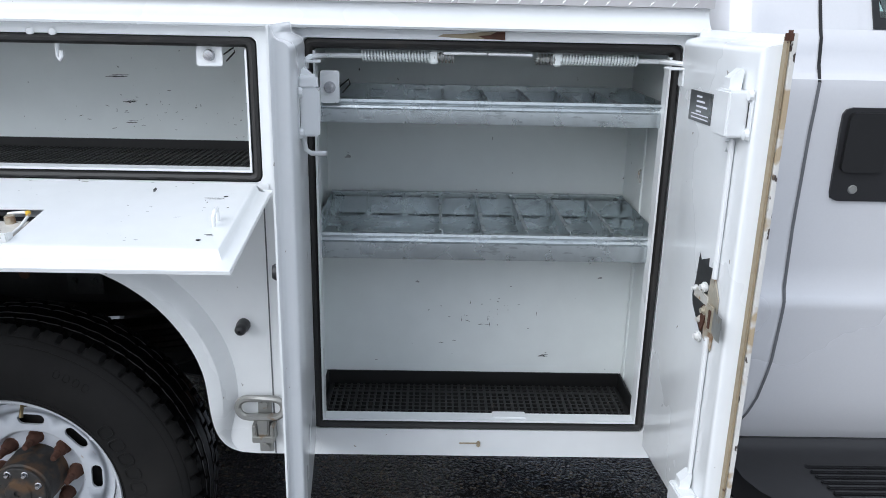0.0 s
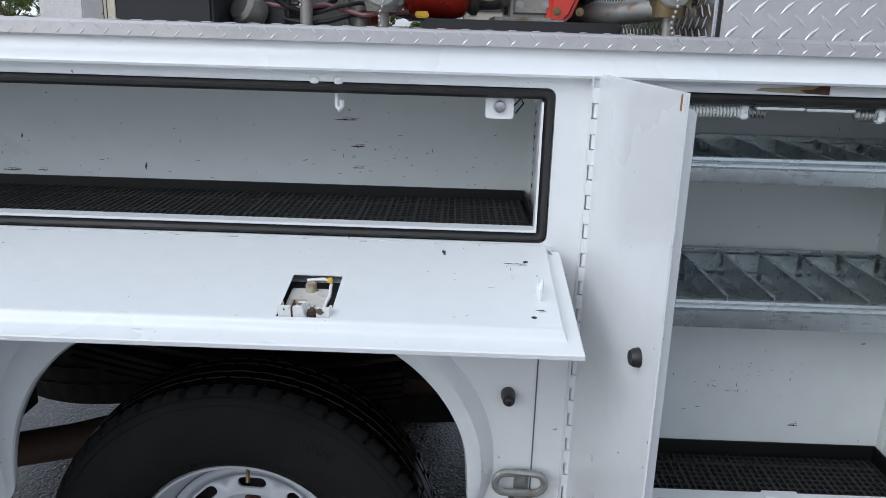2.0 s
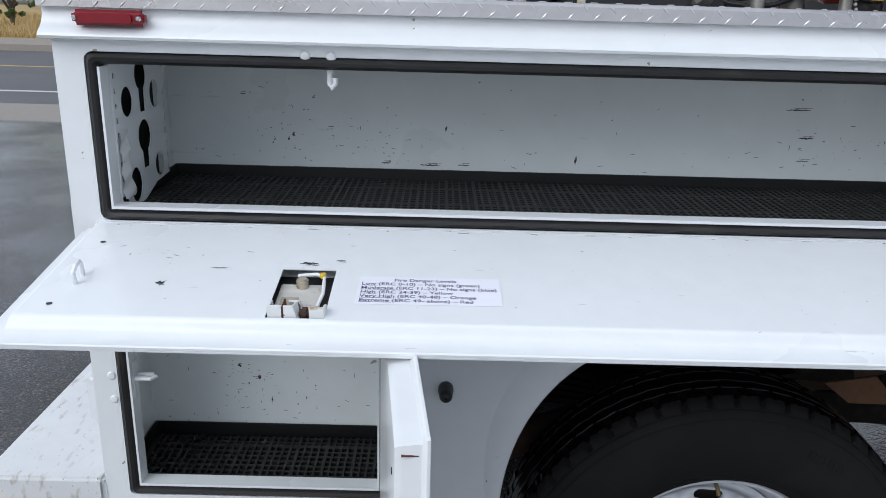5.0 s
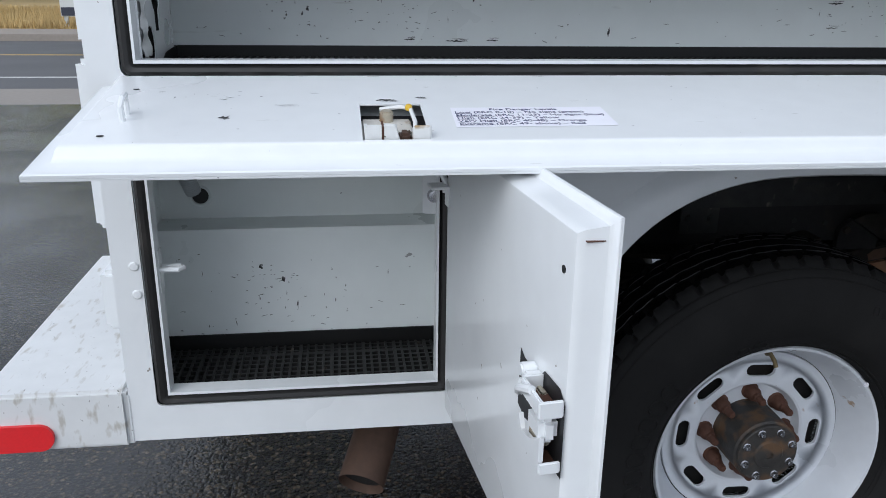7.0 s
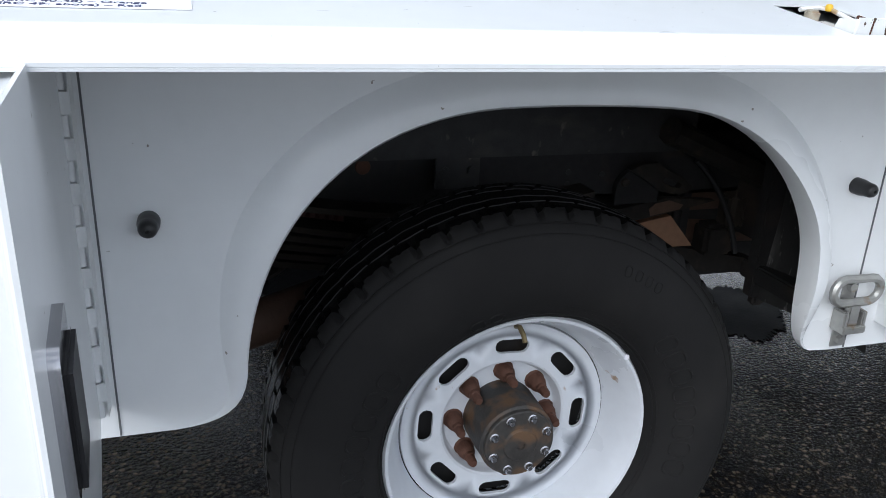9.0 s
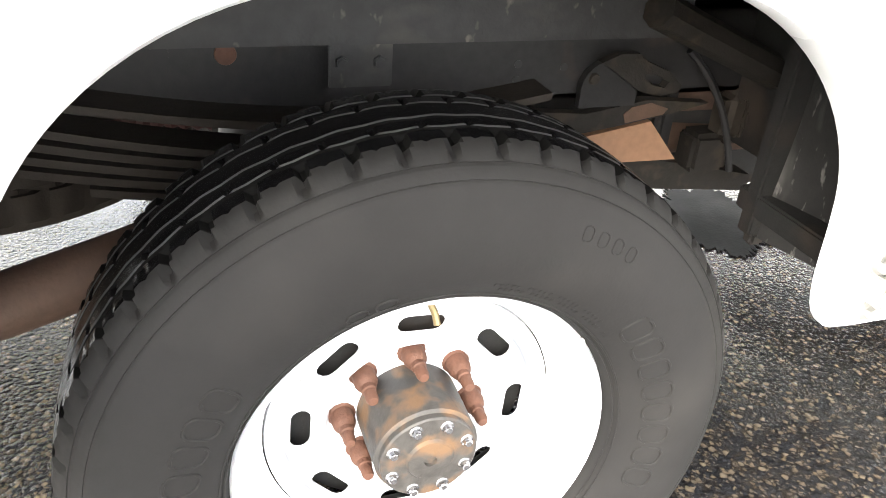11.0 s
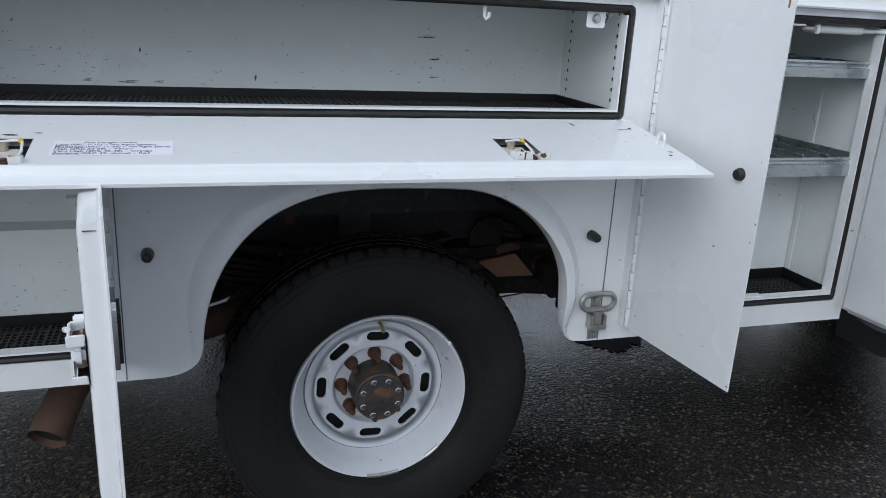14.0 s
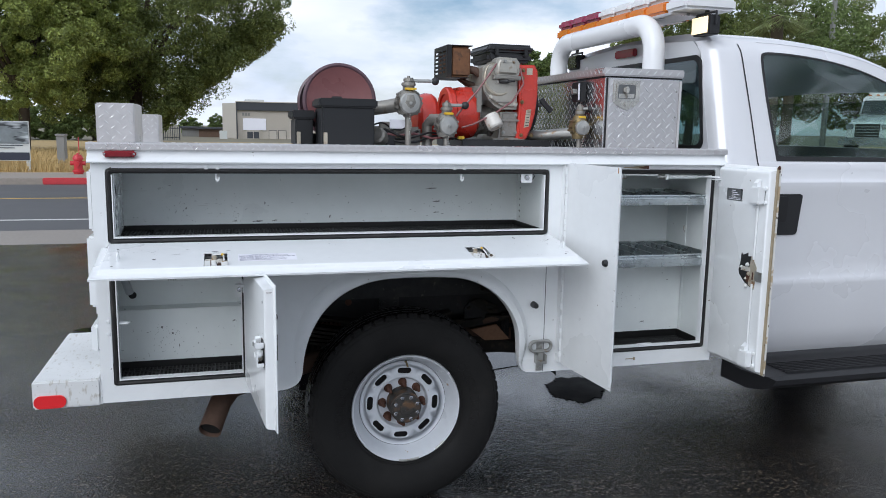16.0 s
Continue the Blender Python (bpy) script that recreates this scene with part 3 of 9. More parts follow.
def body_side():
    arch = arch_points()
    n = len(arch)
    rows = []
    offs = []
    for i, p in enumerate(arch):
        a, b = arch[max(i - 1, 0)], arch[min(i + 1, n - 1)]
        t = Vector((b[0] - a[0], b[1] - a[1])).normalized()
        nv = Vector((-t.y, t.x))
        s = i / (n - 1)
        e = min(1, s / 0.30) * min(1, (1 - s) / 0.16)
        e = e * e * (3 - 2 * e)
        w = (0.068 - 0.016 * s) * e
        offs.append((nv, w, e))
    outer = [(p[0] + nv.x * w, p[1] + nv.y * w) for p, (nv, w, e) in zip(arch, offs)]
    loop = [(BX0, BZ0)] + outer + [(BX1, BZ0), (BX1, BZ1), (BX0, BZ1)]
    bm = bmesh.new()
    holes = [rrect(*TOP, 0.014), rrect(*FRONT, 0.010), rrect(*REAR, 0.010)]
    plate(bm, [loop] + holes, lambda u, v: (u, 0.0, v), Vector((0, 0.004, 0)))
    # flared lip round the wheel
    prof = [(1.0, 0.0), (0.8, -0.006), (0.55, -0.015), (0.25, -0.018), (0.06, -0.018), (0.0, -0.012), (0.0, 0.004)]
    grid = []
    for k, dy in prof:
        grid.append([bm.verts.new((p[0] + nv.x * w * k, dy * e * (1 + 1.1 * min(1, max(0, (i / n - 0.55) / 0.2))) if dy < 0 else dy, p[1] + nv.y * w * k)) for i, (p, (nv, w, e)) in enumerate(zip(arch, offs))])
    for A, Bq in zip(grid, grid[1:]):
        for i in range(n - 1):
            bm.faces.new((A[i], A[i + 1], Bq[i + 1], Bq[i]))
    # folded edges of the panel
    box(bm, BX0, BX0 + 0.004, 0.004, 0.10, BZ0, BZ1)
    box(bm, BX1 - 0.004, BX1, 0.004, 0.42, BZ0, BZ1)
    box(bm, BX0, -0.53, 0.004, 0.03, BZ0, BZ0 + 0.004)
    box(bm, 0.55, BX1, 0.004, 0.03, BZ0, BZ0 + 0.004)
    ob = part("side_panel", bm, M_WHITE, truck, "white painted steel panel with flared wheel arch")
    # rolled seams at both sides of the arch
    for x in (-0.588, 0.578):
        bm = bmesh.new()
        box(bm, x - 0.0012, x + 0.0012, -0.0016, 0.003, BZ0 + 0.002, TOP[2] - 0.015)
        part("panel_joint", bm, M_GAP, ob)
    return ob


side_panel = body_side()


def seal(rect, w=0.019):
    x0, x1, z0, z1 = rect
    bm = bmesh.new()
    out = rrect(x0 + 0.001, x1 - 0.001, z0 + 0.001, z1 - 0.001, 0.013, 4)
    inn = rrect(x0 + w, x1 - w, z0 + w, z1 - w, 0.006, 4)
    rows = []
    for k, y in ((0, 0.008), (0.12, -0.002), (0.4, -0.006), (0.7, -0.004), (1, 0.006), (1, 0.02)):
        rows.append([bm.verts.new((a[0] + (b[0] - a[0]) * k, y, a[1] + (b[1] - a[1]) * k)) for a, b in zip(out, inn)])
    n = len(out)
    for A, Bq in zip(rows, rows[1:]):
        for i in range(n):
            bm.faces.new((A[i], A[(i + 1) % n], Bq[(i + 1) % n], Bq[i]))
    part("door_seal", bm, M_SEAL, truck, "black rubber door seal")
    # bare sheet edge inside the seal, along the bottom and both sides
    bm = bmesh.new()
    q = 0.0038
    a = [(x0 + w, z1 - w - 0.004), (x0 + w, z0 + w), (x1 - w, z0 + w), (x1 - w, z1 - w - 0.004)]
    b = [(x0 + w + q, z1 - w - 0.004), (x0 + w + q, z0 + w + q + 0.001), (x1 - w - q, z0 + w + q + 0.001), (x1 - w - q, z1 - w - 0.004)]
    rows = []
    for lp, y in ((a, 0.02), (a, -0.001), (b, -0.001), (b, 0.03)):
        rows.append([bm.verts.new((u, y, v)) for u, v in lp])
    for A, Bq in zip(rows, rows[1:]):
        for i in range(3):
            bm.faces.new((A[i], A[i + 1], Bq[i + 1], Bq[i]))
    part("opening_lip", bm, M_WHITE, truck)


for r in (TOP, FRONT, REAR):
    seal(r)


def liner(x0, x1, z0, z1, prof, paint):
    """A sheet metal box open towards the side: prof is the back wall as (depth, height) from the floor up."""
    bm = bmesh.new()
    t = 0.003
    sec = [(0.004, z0)] + prof + [(0.004, z1)]
    rim = [(0.004, z0 - t)] + [(d + t, z + (t if i == len(prof) - 1 else -t)) for i, (d, z) in enumerate(prof)] + [(0.004, z1 + t)]
    for A in (sec, rim):
        lo = [bm.verts.new((x0, y, z)) for y, z in A]
        hi = [bm.verts.new((x1, y, z)) for y, z in A]
        for i in range(len(A) - 1):
            bm.faces.new((lo[i], lo[i + 1], hi[i + 1], hi[i]))
    for x, d in ((x0, -t), (x1, t)):
        for xx in (x, x + d):
            bm.faces.new([bm.verts.new((xx, y, z)) for y, z in (sec if xx == x else rim)])
    return part("compartment_liner", bm, paint, truck, "grey white painted compartment with scuffs")


liner_long = liner(-1.100, 0.579, 1.090, 1.376, [(0.365, 1.090), (0.365, 1.376)], M_LINER_WORN)
liner_front = liner(0.652, 1.357, 0.567, 1.376, [(0.222, 0.567), (0.222, 0.955), (0.365, 0.955), (0.365, 1.376)], M_LINER)
liner_rear = liner(-1.135, -0.612, 0.567, 1.060, [(0.222, 0.567), (0.222, 0.806), (0.300, 0.806), (0.300, 1.060)], M_LINER)


def scuff(lists, rng, to3, u, v, w, h, lean=0.0):
    """A ragged chip or stroke of rubbed-off paint, w long and h high, at (u, v) of a surface."""
    verts, faces = lists
    n = 5 + int(w > 0.012) * 5
    top, bot = [], []
    for i in range(n + 1):
        t = i / n
        e = (0.15 + 0.85 * math.sin(math.pi * min(0.97, max(0.03, t))) ** 0.6)
        c = lean * (t - 0.5) * w + rng.uniform(-0.25, 0.25) * h
        top.append((u + (t - 0.5) * w, v + c + 0.5 * h * e * rng.uniform(0.3, 1.1)))
        bot.append((u + (t - 0.5) * w, v + c - 0.5 * h * e * rng.uniform(0.3, 1.1)))
    k = len(verts)
    verts += [to3(*p) for p in top] + [to3(*p) for p in bot]
    faces += [(k + i, k + i + 1, k + n + 2 + i, k + n + 1 + i) for i in range(n)]


def scuff_field(parent, to3, seed, count, region, named=(), gather=()):
    """Many small chips spread over region (u0, u1, v0, v1), thicker round the gather points, and the named large ones."""
    rng = random.Random(seed)
    dark, pale = ([], []), ([], [])
    u0, u1, v0, v1 = region
    for i in range(count):
        if gather and rng.random() < 0.7:
            gu, gv, r = rng.choice(gather)
            u, v = rng.gauss(gu, r), rng.gauss(gv, r * 0.5)
        else:
            u, v = rng.uniform(u0, u1), v0 + (v1 - v0) * rng.random() ** 1.8
        if not (u0 < u < u1 and v0 < v < v1):
            continue
        w = rng.choice((0.002, 0.002, 0.003, 0.004, 0.006, 0.011))
        h = w * rng.uniform(0.25, 0.9) if w < 0.005 else 0.0016
        if rng.random() < 0.25:
            w, h = h, w
        scuff(dark if rng.random() < 0.5 else pale, rng, to3, u, v, w, h, rng.uniform(-0.4, 0.4))
    for u, v, w, h in named:
        scuff(dark, rng, to3, u, v, w, h)
        scuff(pale, rng, to3, u + 0.2 * w, v + 0.004, w * 0.8, h * 0.6)
    for (vs, fs), m in ((dark, M_SCUFF), (pale, M_SCUFFPALE)):
        raw("scuff_marks", vs, fs, m, parent)["kind"] = "stuff"


scuff_field(liner_long, lambda u, v: (u, 0.3644, v), 4, 190, (-1.06, 0.55, 1.126, 1.33),
            [(0.175, 1.262, 0.050, 0.0035), (-0.269, 1.148, 0.005, 0.016), (-0.57, 1.129, 0.040, 0.004), (-0.50, 1.131, 0.022, 0.003), (0.20, 1.158, 0.026, 0.0025), (0.20, 1.205, 0.030, 0.004),
             (-0.85, 1.186, 0.005, 0.010), (-0.86, 1.176, 0.004, 0.006), (-0.807, 1.262, 0.006, 0.004), (-0.95, 1.266, 0.012, 0.0025), (-0.538, 1.205, 0.004, 0.013), (-0.66, 1.132, 0.020, 0.003)],
            [(-0.82, 1.15, 0.09), (-0.55, 1.14, 0.10), (0.22, 1.18, 0.06), (0.38, 1.19, 0.07), (-0.86, 1.21, 0.07), (-0.70, 1.18, 0.08)])
scuff_field(liner_rear, lambda u, v: (u, 0.2214, v), 9, 95, (-1.10, -0.64, 0.602, 0.79), [(-0.949, 0.732, 0.007, 0.010), (-0.909, 0.706, 0.006, 0.012), (-0.885, 0.655, 0.003, 0.014)],
            [(-0.92, 0.71, 0.035), (-0.90, 0.66, 0.06), (-0.98, 0.69, 0.06)])
scuff_field(liner_front, lambda u, v: (u, 0.2214, v), 12, 40, (0.68, 1.33, 0.61, 0.93), [(1.166, 0.647, 0.022, 0.004), (1.017, 0.724, 0.012, 0.002)], [(1.05, 0.76, 0.05)])


# rail along the top of the body
def rail():
    bm = bmesh.new()
    prof = [(0.02, 1.385), (-0.006, 1.385), (-0.024, 1.387), (-0.0265, 1.391), (-0.024, 1.396), (-0.014, 1.403), (-0.006, 1.412), (-0.002, 1.422), (-0.002, 1.432), (0.02, 1.432)]
    sweep_x(bm, prof, BX0 - 0.008, BX1 + 0.004)
    part("drip_rail", bm, M_WHITE, truck, "white rolled drip rail")
    bm = bmesh.new()
    prof = [(0.37, 1.4325), (0.37, 1.4385), (0.038, 1.4385), (0.036, 1.4575), (0.0, 1.4575), (-0.010, 1.4565), (-0.0145, 1.452), (-0.0145, 1.4325), (-0.011, 1.4325), (0.0, 1.4335)]
    sweep_x(bm, prof, BX0 - 0.010, BX1 + 0.008)
    cap = part("top_plate", bm, M_ALU, truck, "aluminium tread plate cover along the rail")
    return cap


top_plate = rail()


def lugs(name, parent, origin, u, v, nrm, w, h, pitch=0.031, size=0.024, mode=0):
    """Raised tread lozenges over a w by h face, in staggered rows of alternate slant; mode 1: one slant only."""
    origin, u, v, nrm = (Vector(q) for q in (origin, u, v, nrm))
    verts, faces = [], []
    nu, nv = max(1, int(w / pitch)), max(1, int(h / (pitch * 0.5)))
    for j in range(nv):
        for i in range(nu):
            s = 1 if (j % 2 == 0 or mode) else -1
            a = radians(45 * s)
            iu = i + (0.25 if j % 2 == 0 else 0.75)
            c = origin + u * (iu * w / nu) + v * ((j + 0.5) * h / nv)
            du = u * math.cos(a) + v * math.sin(a)
            dv = -u * math.sin(a) + v * math.cos(a)
            k = len(verts)
            L, W, T = size / 2, size * 0.12, 0.0013
            for p in (c - du * L, c - dv * W, c + du * L, c + dv * W):
                verts.append(tuple(p + nrm * 0.0001))
            verts.append(tuple(c - du * L * 0.55 + nrm * T))
            verts.append(tuple(c + du * L * 0.55 + nrm * T))
            faces += [(k, k + 1, k + 4), (k + 1, k + 5, k + 4), (k + 1, k + 2, k + 5), (k + 2, k + 3, k + 5), (k + 3, k + 4, k + 5), (k + 3, k, k + 4)]
    ob = raw(name, verts, faces, M_ALU_LUG, parent)
    ob["kind"] = "stuff"
    return ob


lugs("tread_pattern", top_plate, (BX0 - 0.008, -0.0145, 1.4330), (1, 0, 0), (0, 0, 1), (0, -1, 0), BX1 - BX0 + 0.012, 0.010, pitch=0.039, size=0.0155, mode=1)
lugs("tread_pattern", top_plate, (BX0 + 0.006, -0.0145, 1.4545), (1, 0, 0), (0, 0, -1), (0, -1, 0), BX1 - BX0 - 0.002, 0.010, pitch=0.039, size=0.018, mode=1)
lugs("tread_pattern", top_plate, (BX0 - 0.008, 0.004, 1.4575), (1, 0, 0), (0, 1, 0), (0, 0, 1), BX1 - BX0 + 0.012, 0.032, pitch=0.039, size=0.026)

# far side box, bed and tailgate
bm = bmesh.new()
plate(bm, [[(BX0, BZ0), (-0.52, BZ0), (-0.44, 0.60), (-0.40, 0.75), (-0.28, 0.89), (-0.06, 0.941), (0.16, 0.937), (0.34, 0.86), (0.44, 0.72), (0.45, 0.58), (0.53, BZ0), (BX1, BZ0), (BX1, 1.4125), (BX0, 1.4125)]],
      lambda u, v: (u, WIDE, v), Vector((0, -0.37, 0)))
part("far_side_box", bm, M_WHITE, truck)
bm = bmesh.new()
box(bm, BX0 + 0.01, BX1 - 0.004, 0.372, WIDE - 0.372, 0.98, 1.02)
box(bm, BX1 - 0.04, BX1 - 0.004, 0.372, WIDE - 0.372, 1.02, 1.44)
part("bed_floor", bm, M_DARK, truck)
bm = bmesh.new()
box(bm, BX0 - 0.028, BX0 - 0.001, 0.38, WIDE - 0.38, 0.62, 1.36, 0.006)
part("tailgate", bm, M_WHITE, truck, "white tailgate")
bm = bmesh.new()
box(bm, BX0 - 0.034, BX0 - 0.001, 0.06, 0.36, 0.86, 1.12, 0.008)
box(bm, BX0 - 0.030, BX0 - 0.001, 0.03, 0.30, 0.70, 0.80, 0.008)
box(bm, BX0 - 0.022, BX0 - 0.001, 0.05, 0.30, 1.14, 1.36, 0.008)
part("rear_box_panel", bm, M_WHITE, truck)


def bumper():
    m_step = mat("scuffed_step_paint", (0.74, 0.75, 0.75), 0.4, var=0.08, big=3, small=30, bump=0.1,
                 marks=[((0.50, 0.48, 0.44), 26, (2.5, 0.7, 1), 0.58, 0.70), ((0.16, 0.145, 0.13), 90, (2, 1, 1), 0.70, 0.73)])
    bm = bmesh.new()
    box(bm, -1.373, BX0 - 0.002, -0.008, 0.68, 0.510, 0.612, 0.006)
    ob = part("rear_bumper", bm, m_step, truck, "white step bumper with scuffed tread top")
    bm = bmesh.new()
    box(bm, -1.30, BX0 - 0.002, 0.68, WIDE - 0.68, 0.47, 0.56, 0.006)
    part("bumper_centre", bm, m_step, ob)
    bm = bmesh.new()
    box(bm, -1.373, BX0 - 0.002, WIDE - 0.68, WIDE, 0.510, 0.612, 0.006)
    part("bumper_step", bm, m_step, ob)
    bm = bmesh.new()
    plate(bm, [rrect(-1.368, -1.262, 0.514, 0.560, 0.0225, 6)], lambda u, v: (u, -0.0145, v), Vector((0, 0.007, 0)))
    part("side_reflector", bm, M_REDREFLECT, ob, "red oval reflector")
    bm = bmesh.new()
    box(bm, -1.157, -1.143, -0.0015, 0.01, 0.512, 0.60, 0.001)
    part("weld_strap", bm, M_WHITE, ob)


bumper()


def marker():
    bm = bmesh.new()
    box(bm, -1.099, -0.991, -0.030, -0.010, 1.4065, 1.4295, 0.006, 3)
    ob = part("marker_light", bm, M_REDLENS, truck, "red clearance lamp on the rail")
    bm = bmesh.new()
    plate(bm, [rrect(-1.084, -1.008, 1.411, 1.425, 0.006, 4)], lambda u, v: (u, -0.034, v), Vector((0, 0.005, 0)))
    part("lens", bm, M_REDLENS, ob)
    for x in (-1.0925, -0.9985):
        bm = bmesh.new()
        lathe(bm, [(0.0, 0.003), (0.003, 0.0028), (0.0042, 0.0)], (x, -0.030, 1.418), n=10)
        part("screw", bm, M_CHROME, ob)


marker()


def stud(x, z):
    bm = bmesh.new()
    lathe(bm, [(0.0, 0.036), (0.0022, 0.036), (0.0026, 0.0395), (0.0060, 0.0390), (0.0092, 0.0365), (0.0112, 0.0320), (0.0116, 0.0240), (0.0124, 0.0180), (0.0134, 0.0130), (0.0134, 0.0), (0.0, 0.0)], (x, 0.0, z), n=22)
    part("rubber_bumper", bm, M_BLACK, truck, "black rubber door stop")


stud(0.526, 0.809)
stud(-0.529, 0.809)


def tie_down(x, z0):
    """Swivel tie-down shackle on the body."""
    bm = bmesh.new()
    box(bm, x - 0.014, x + 0.014, -0.004, 0.0, z0, z0 + 0.13, 0.001)
    cyl(bm, (x, -0.003, z0 + 0.014), (x, -0.012, z0 + 0.014), 0.0085, n=6)
    cyl(bm, (x, -0.003, z0 + 0.112), (x, -0.012, z0 + 0.112), 0.0085, n=6)
    ob = part("tie_down", bm, M_STEEL, truck, "grey steel tie-down shackle")
    bm = bmesh.new()
    cx, cz, L, R = x - 0.004, z0 + 0.112, 0.026, 0.021
    pts = []
    for sgn, c in ((1, cx + L), (-1, cx - L)):
        for i in range(9):
            a = radians(90 - 180 * i / 8) if sgn > 0 else radians(270 - 180 * i / 8)
            pts.append((c + R * math.cos(a), -0.022, cz + R * math.sin(a)))
    tube(bm, pts, 0.0075, 8, closed=True)
    box(bm, x - 0.013, x + 0.011, -0.026, -0.012, z0 + 0.045, z0 + 0.092, 0.003)
    part("ring", bm, M_STEEL, ob)
    bm = bmesh.new()
    box(bm, x - 0.023, x - 0.014, -0.030, 0.0, z0 + 0.036, z0 + 0.075, 0.002)
    box(bm, x + 0.014, x + 0.023, -0.030, 0.0, z0 + 0.036, z0 + 0.075, 0.002)
    box(bm, x - 0.023, x + 0.023, -0.033, -0.026, z0 + 0.036, z0 + 0.050, 0.002)
    part("bracket", bm, M_STEEL, ob)


tie_down(0.560, 0.522)


def knuckles(z, x0, x1, y, step):
    """The visible barrels of a piano hinge lying along x."""
    bm = bmesh.new()
    k = x0
    while k + step * 0.5 < x1:
        cyl(bm, (k, y, z), (k + step * 0.48, y, z), 0.0045, n=10)
        k += step
    return bm


# lift-down lid of the long compartment
LID_X0, LID_X1 = -1.117, 0.599
LB, LF = Vector((0, -0.014, 1.0895)), Vector((0, -0.347, 1.035))


def lid():
    d = (LF - LB).normalized()
    up = Vector((0, d.z, -d.y))
    Lw = (LF - LB).length

    def P(x, s, h):
        q = LB + d * s + up * h
        return (x, q.y, q.z)
    bm = bmesh.new()
    # inner pan with the two latch cut-outs
    pan = [(LID_X0 + 0.030, 0.022), (LID_X1 - 0.030, 0.022), (LID_X1 - 0.030, Lw - 0.048), (LID_X0 + 0.030, Lw - 0.048)]
    cut = [[(c - 0.038, LS), (c + 0.038, LS), (c + 0.038, LS + 0.130), (c - 0.038, LS + 0.130)] for c in (LATCH_L, LATCH_R)]
    plate(bm, [pan] + cut, lambda u, v: P(u, v, 0.0205), up * -0.0015)
    # rolled front edge and side edges as swept strips
    strip = [(0.0, 0.0205), (0.0035, 0.0200), (0.0065, 0.0182), (0.0090, 0.0150), (0.0115, 0.0100), (0.0140, 0.0068), (0.0180, 0.0052), (0.0260, 0.0046), (0.0420, 0.0044), (0.0455, 0.0052), (0.0478, 0.0040), (0.0480, 0.0008), (0.046, -0.0025), (0.0, -0.002)]
    s0 = Lw - 0.048
    loops = []
    for dx, h in strip:
        loops.append([P(LID_X0 + 0.030 - dx * 0.625, 0.022, h), P(LID_X0 + 0.030 - dx * 0.625, s0 + dx, h), P(LID_X1 - 0.030 + dx * 0.625, s0 + dx, h), P(LID_X1 - 0.030 + dx * 0.625, 0.022, h)])
    vrows = [[bm.verts.new(p) for p in lp] for lp in loops]
    for A, Bq in zip(vrows, vrows[1:]):
        for i in range(3):
            bm.faces.new((A[i], A[i + 1], Bq[i + 1], Bq[i]))
    # outer skin and back edge
    c = [P(LID_X0, 0.0, 0.0), P(LID_X1, 0.0, 0.0), P(LID_X1, Lw, 0.0), P(LID_X0, Lw, 0.0)]
    c2 = [P(LID_X0, 0.0, -0.0025), P(LID_X1, 0.0, -0.0025), P(LID_X1, Lw, -0.0025), P(LID_X0, Lw, -0.0025)]
    a = [bm.verts.new(p) for p in c]
    b = [bm.verts.new(p) for p in c2]
    bm.faces.new(a)
    bm.faces.new(b[::-1])
    for i in range(4):
        bm.faces.new((a[i], a[(i + 1) % 4], b[(i + 1) % 4], b[i]))
    q = [bm.verts.new(p) for p in (P(LID_X0 + 0.03, 0.022, 0.0205), P(LID_X1 - 0.03, 0.022, 0.0205), P(LID_X1 - 0.01, 0.014, 0.0), P(LID_X0 + 0.01, 0.014, 0.0))]
    bm.faces.new(q)
    ob = part("drop_down_door", bm, M_LID, truck, "white drop-down compartment door lying open")
    ob["label"] = "white drop-down door hanging open, scuffed paint"
    bm = knuckles(1.0905, LID_X0 + 0.01, LID_X1 - 0.01, -0.006, 0.0762)
    box(bm, LID_X0 + 0.01, LID_X1 - 0.01, -0.0035, -0.0005, 1.070, 1.098)
    part("piano_hinge", bm, M_WHITE, ob)["kind"] = "stuff"
    # chipped seam along the hinge
    rng = random.Random(8)
    x = LID_X0 + 0.06
    while x < LID_X1 - 0.08:
        w = rng.choice((0.004, 0.006, 0.012, 0.018))
        bm = bmesh.new()
        s = 0.0235 + rng.random() * 0.003
        h = 0.0016 + rng.random() * 0.0016
        v = [bm.verts.new(P(x + a * w, s + b * h, 0.0208)) for a, b in ((0, 0.2), (0.25, -0.1), (0.7, 0.1), (1.0, 0.0), (0.95, 0.8), (0.6, 1.0), (0.3, 0.75), (0.05, 0.9))]
        bm.faces.new(v)
        part("paint_chip", bm, M_STEEL, ob, flat=True)
        x += 0.05 + rng.random() * 0.09
    for c in (LATCH_L, LATCH_R):
        lid_latch(ob, c, P)
    scuff_field(ob, lambda u, v: P(u, v, 0.0209), 21, 46, (LID_X0 + 0.05, LID_X1 - 0.05, 0.03, Lw - 0.06),
                [(-0.735, 0.140, 0.026, 0.007), (-0.690, 0.128, 0.014, 0.004), (-0.93, 0.205, 0.012, 0.012), (-0.86, 0.158, 0.030, 0.0018), (0.40, 0.060, 0.006, 0.022), (0.515, 0.095, 0.034, 0.003), (0.545, 0.245, 0.014, 0.004)],
                [(0.50, 0.14, 0.05), (-0.95, 0.13, 0.05), (0.42, 0.28, 0.03)])
    # wire catches at both ends, small holes
    for x in (LID_X0 + 0.075, LID_X1 - 0.053):
        bm = bmesh.new()
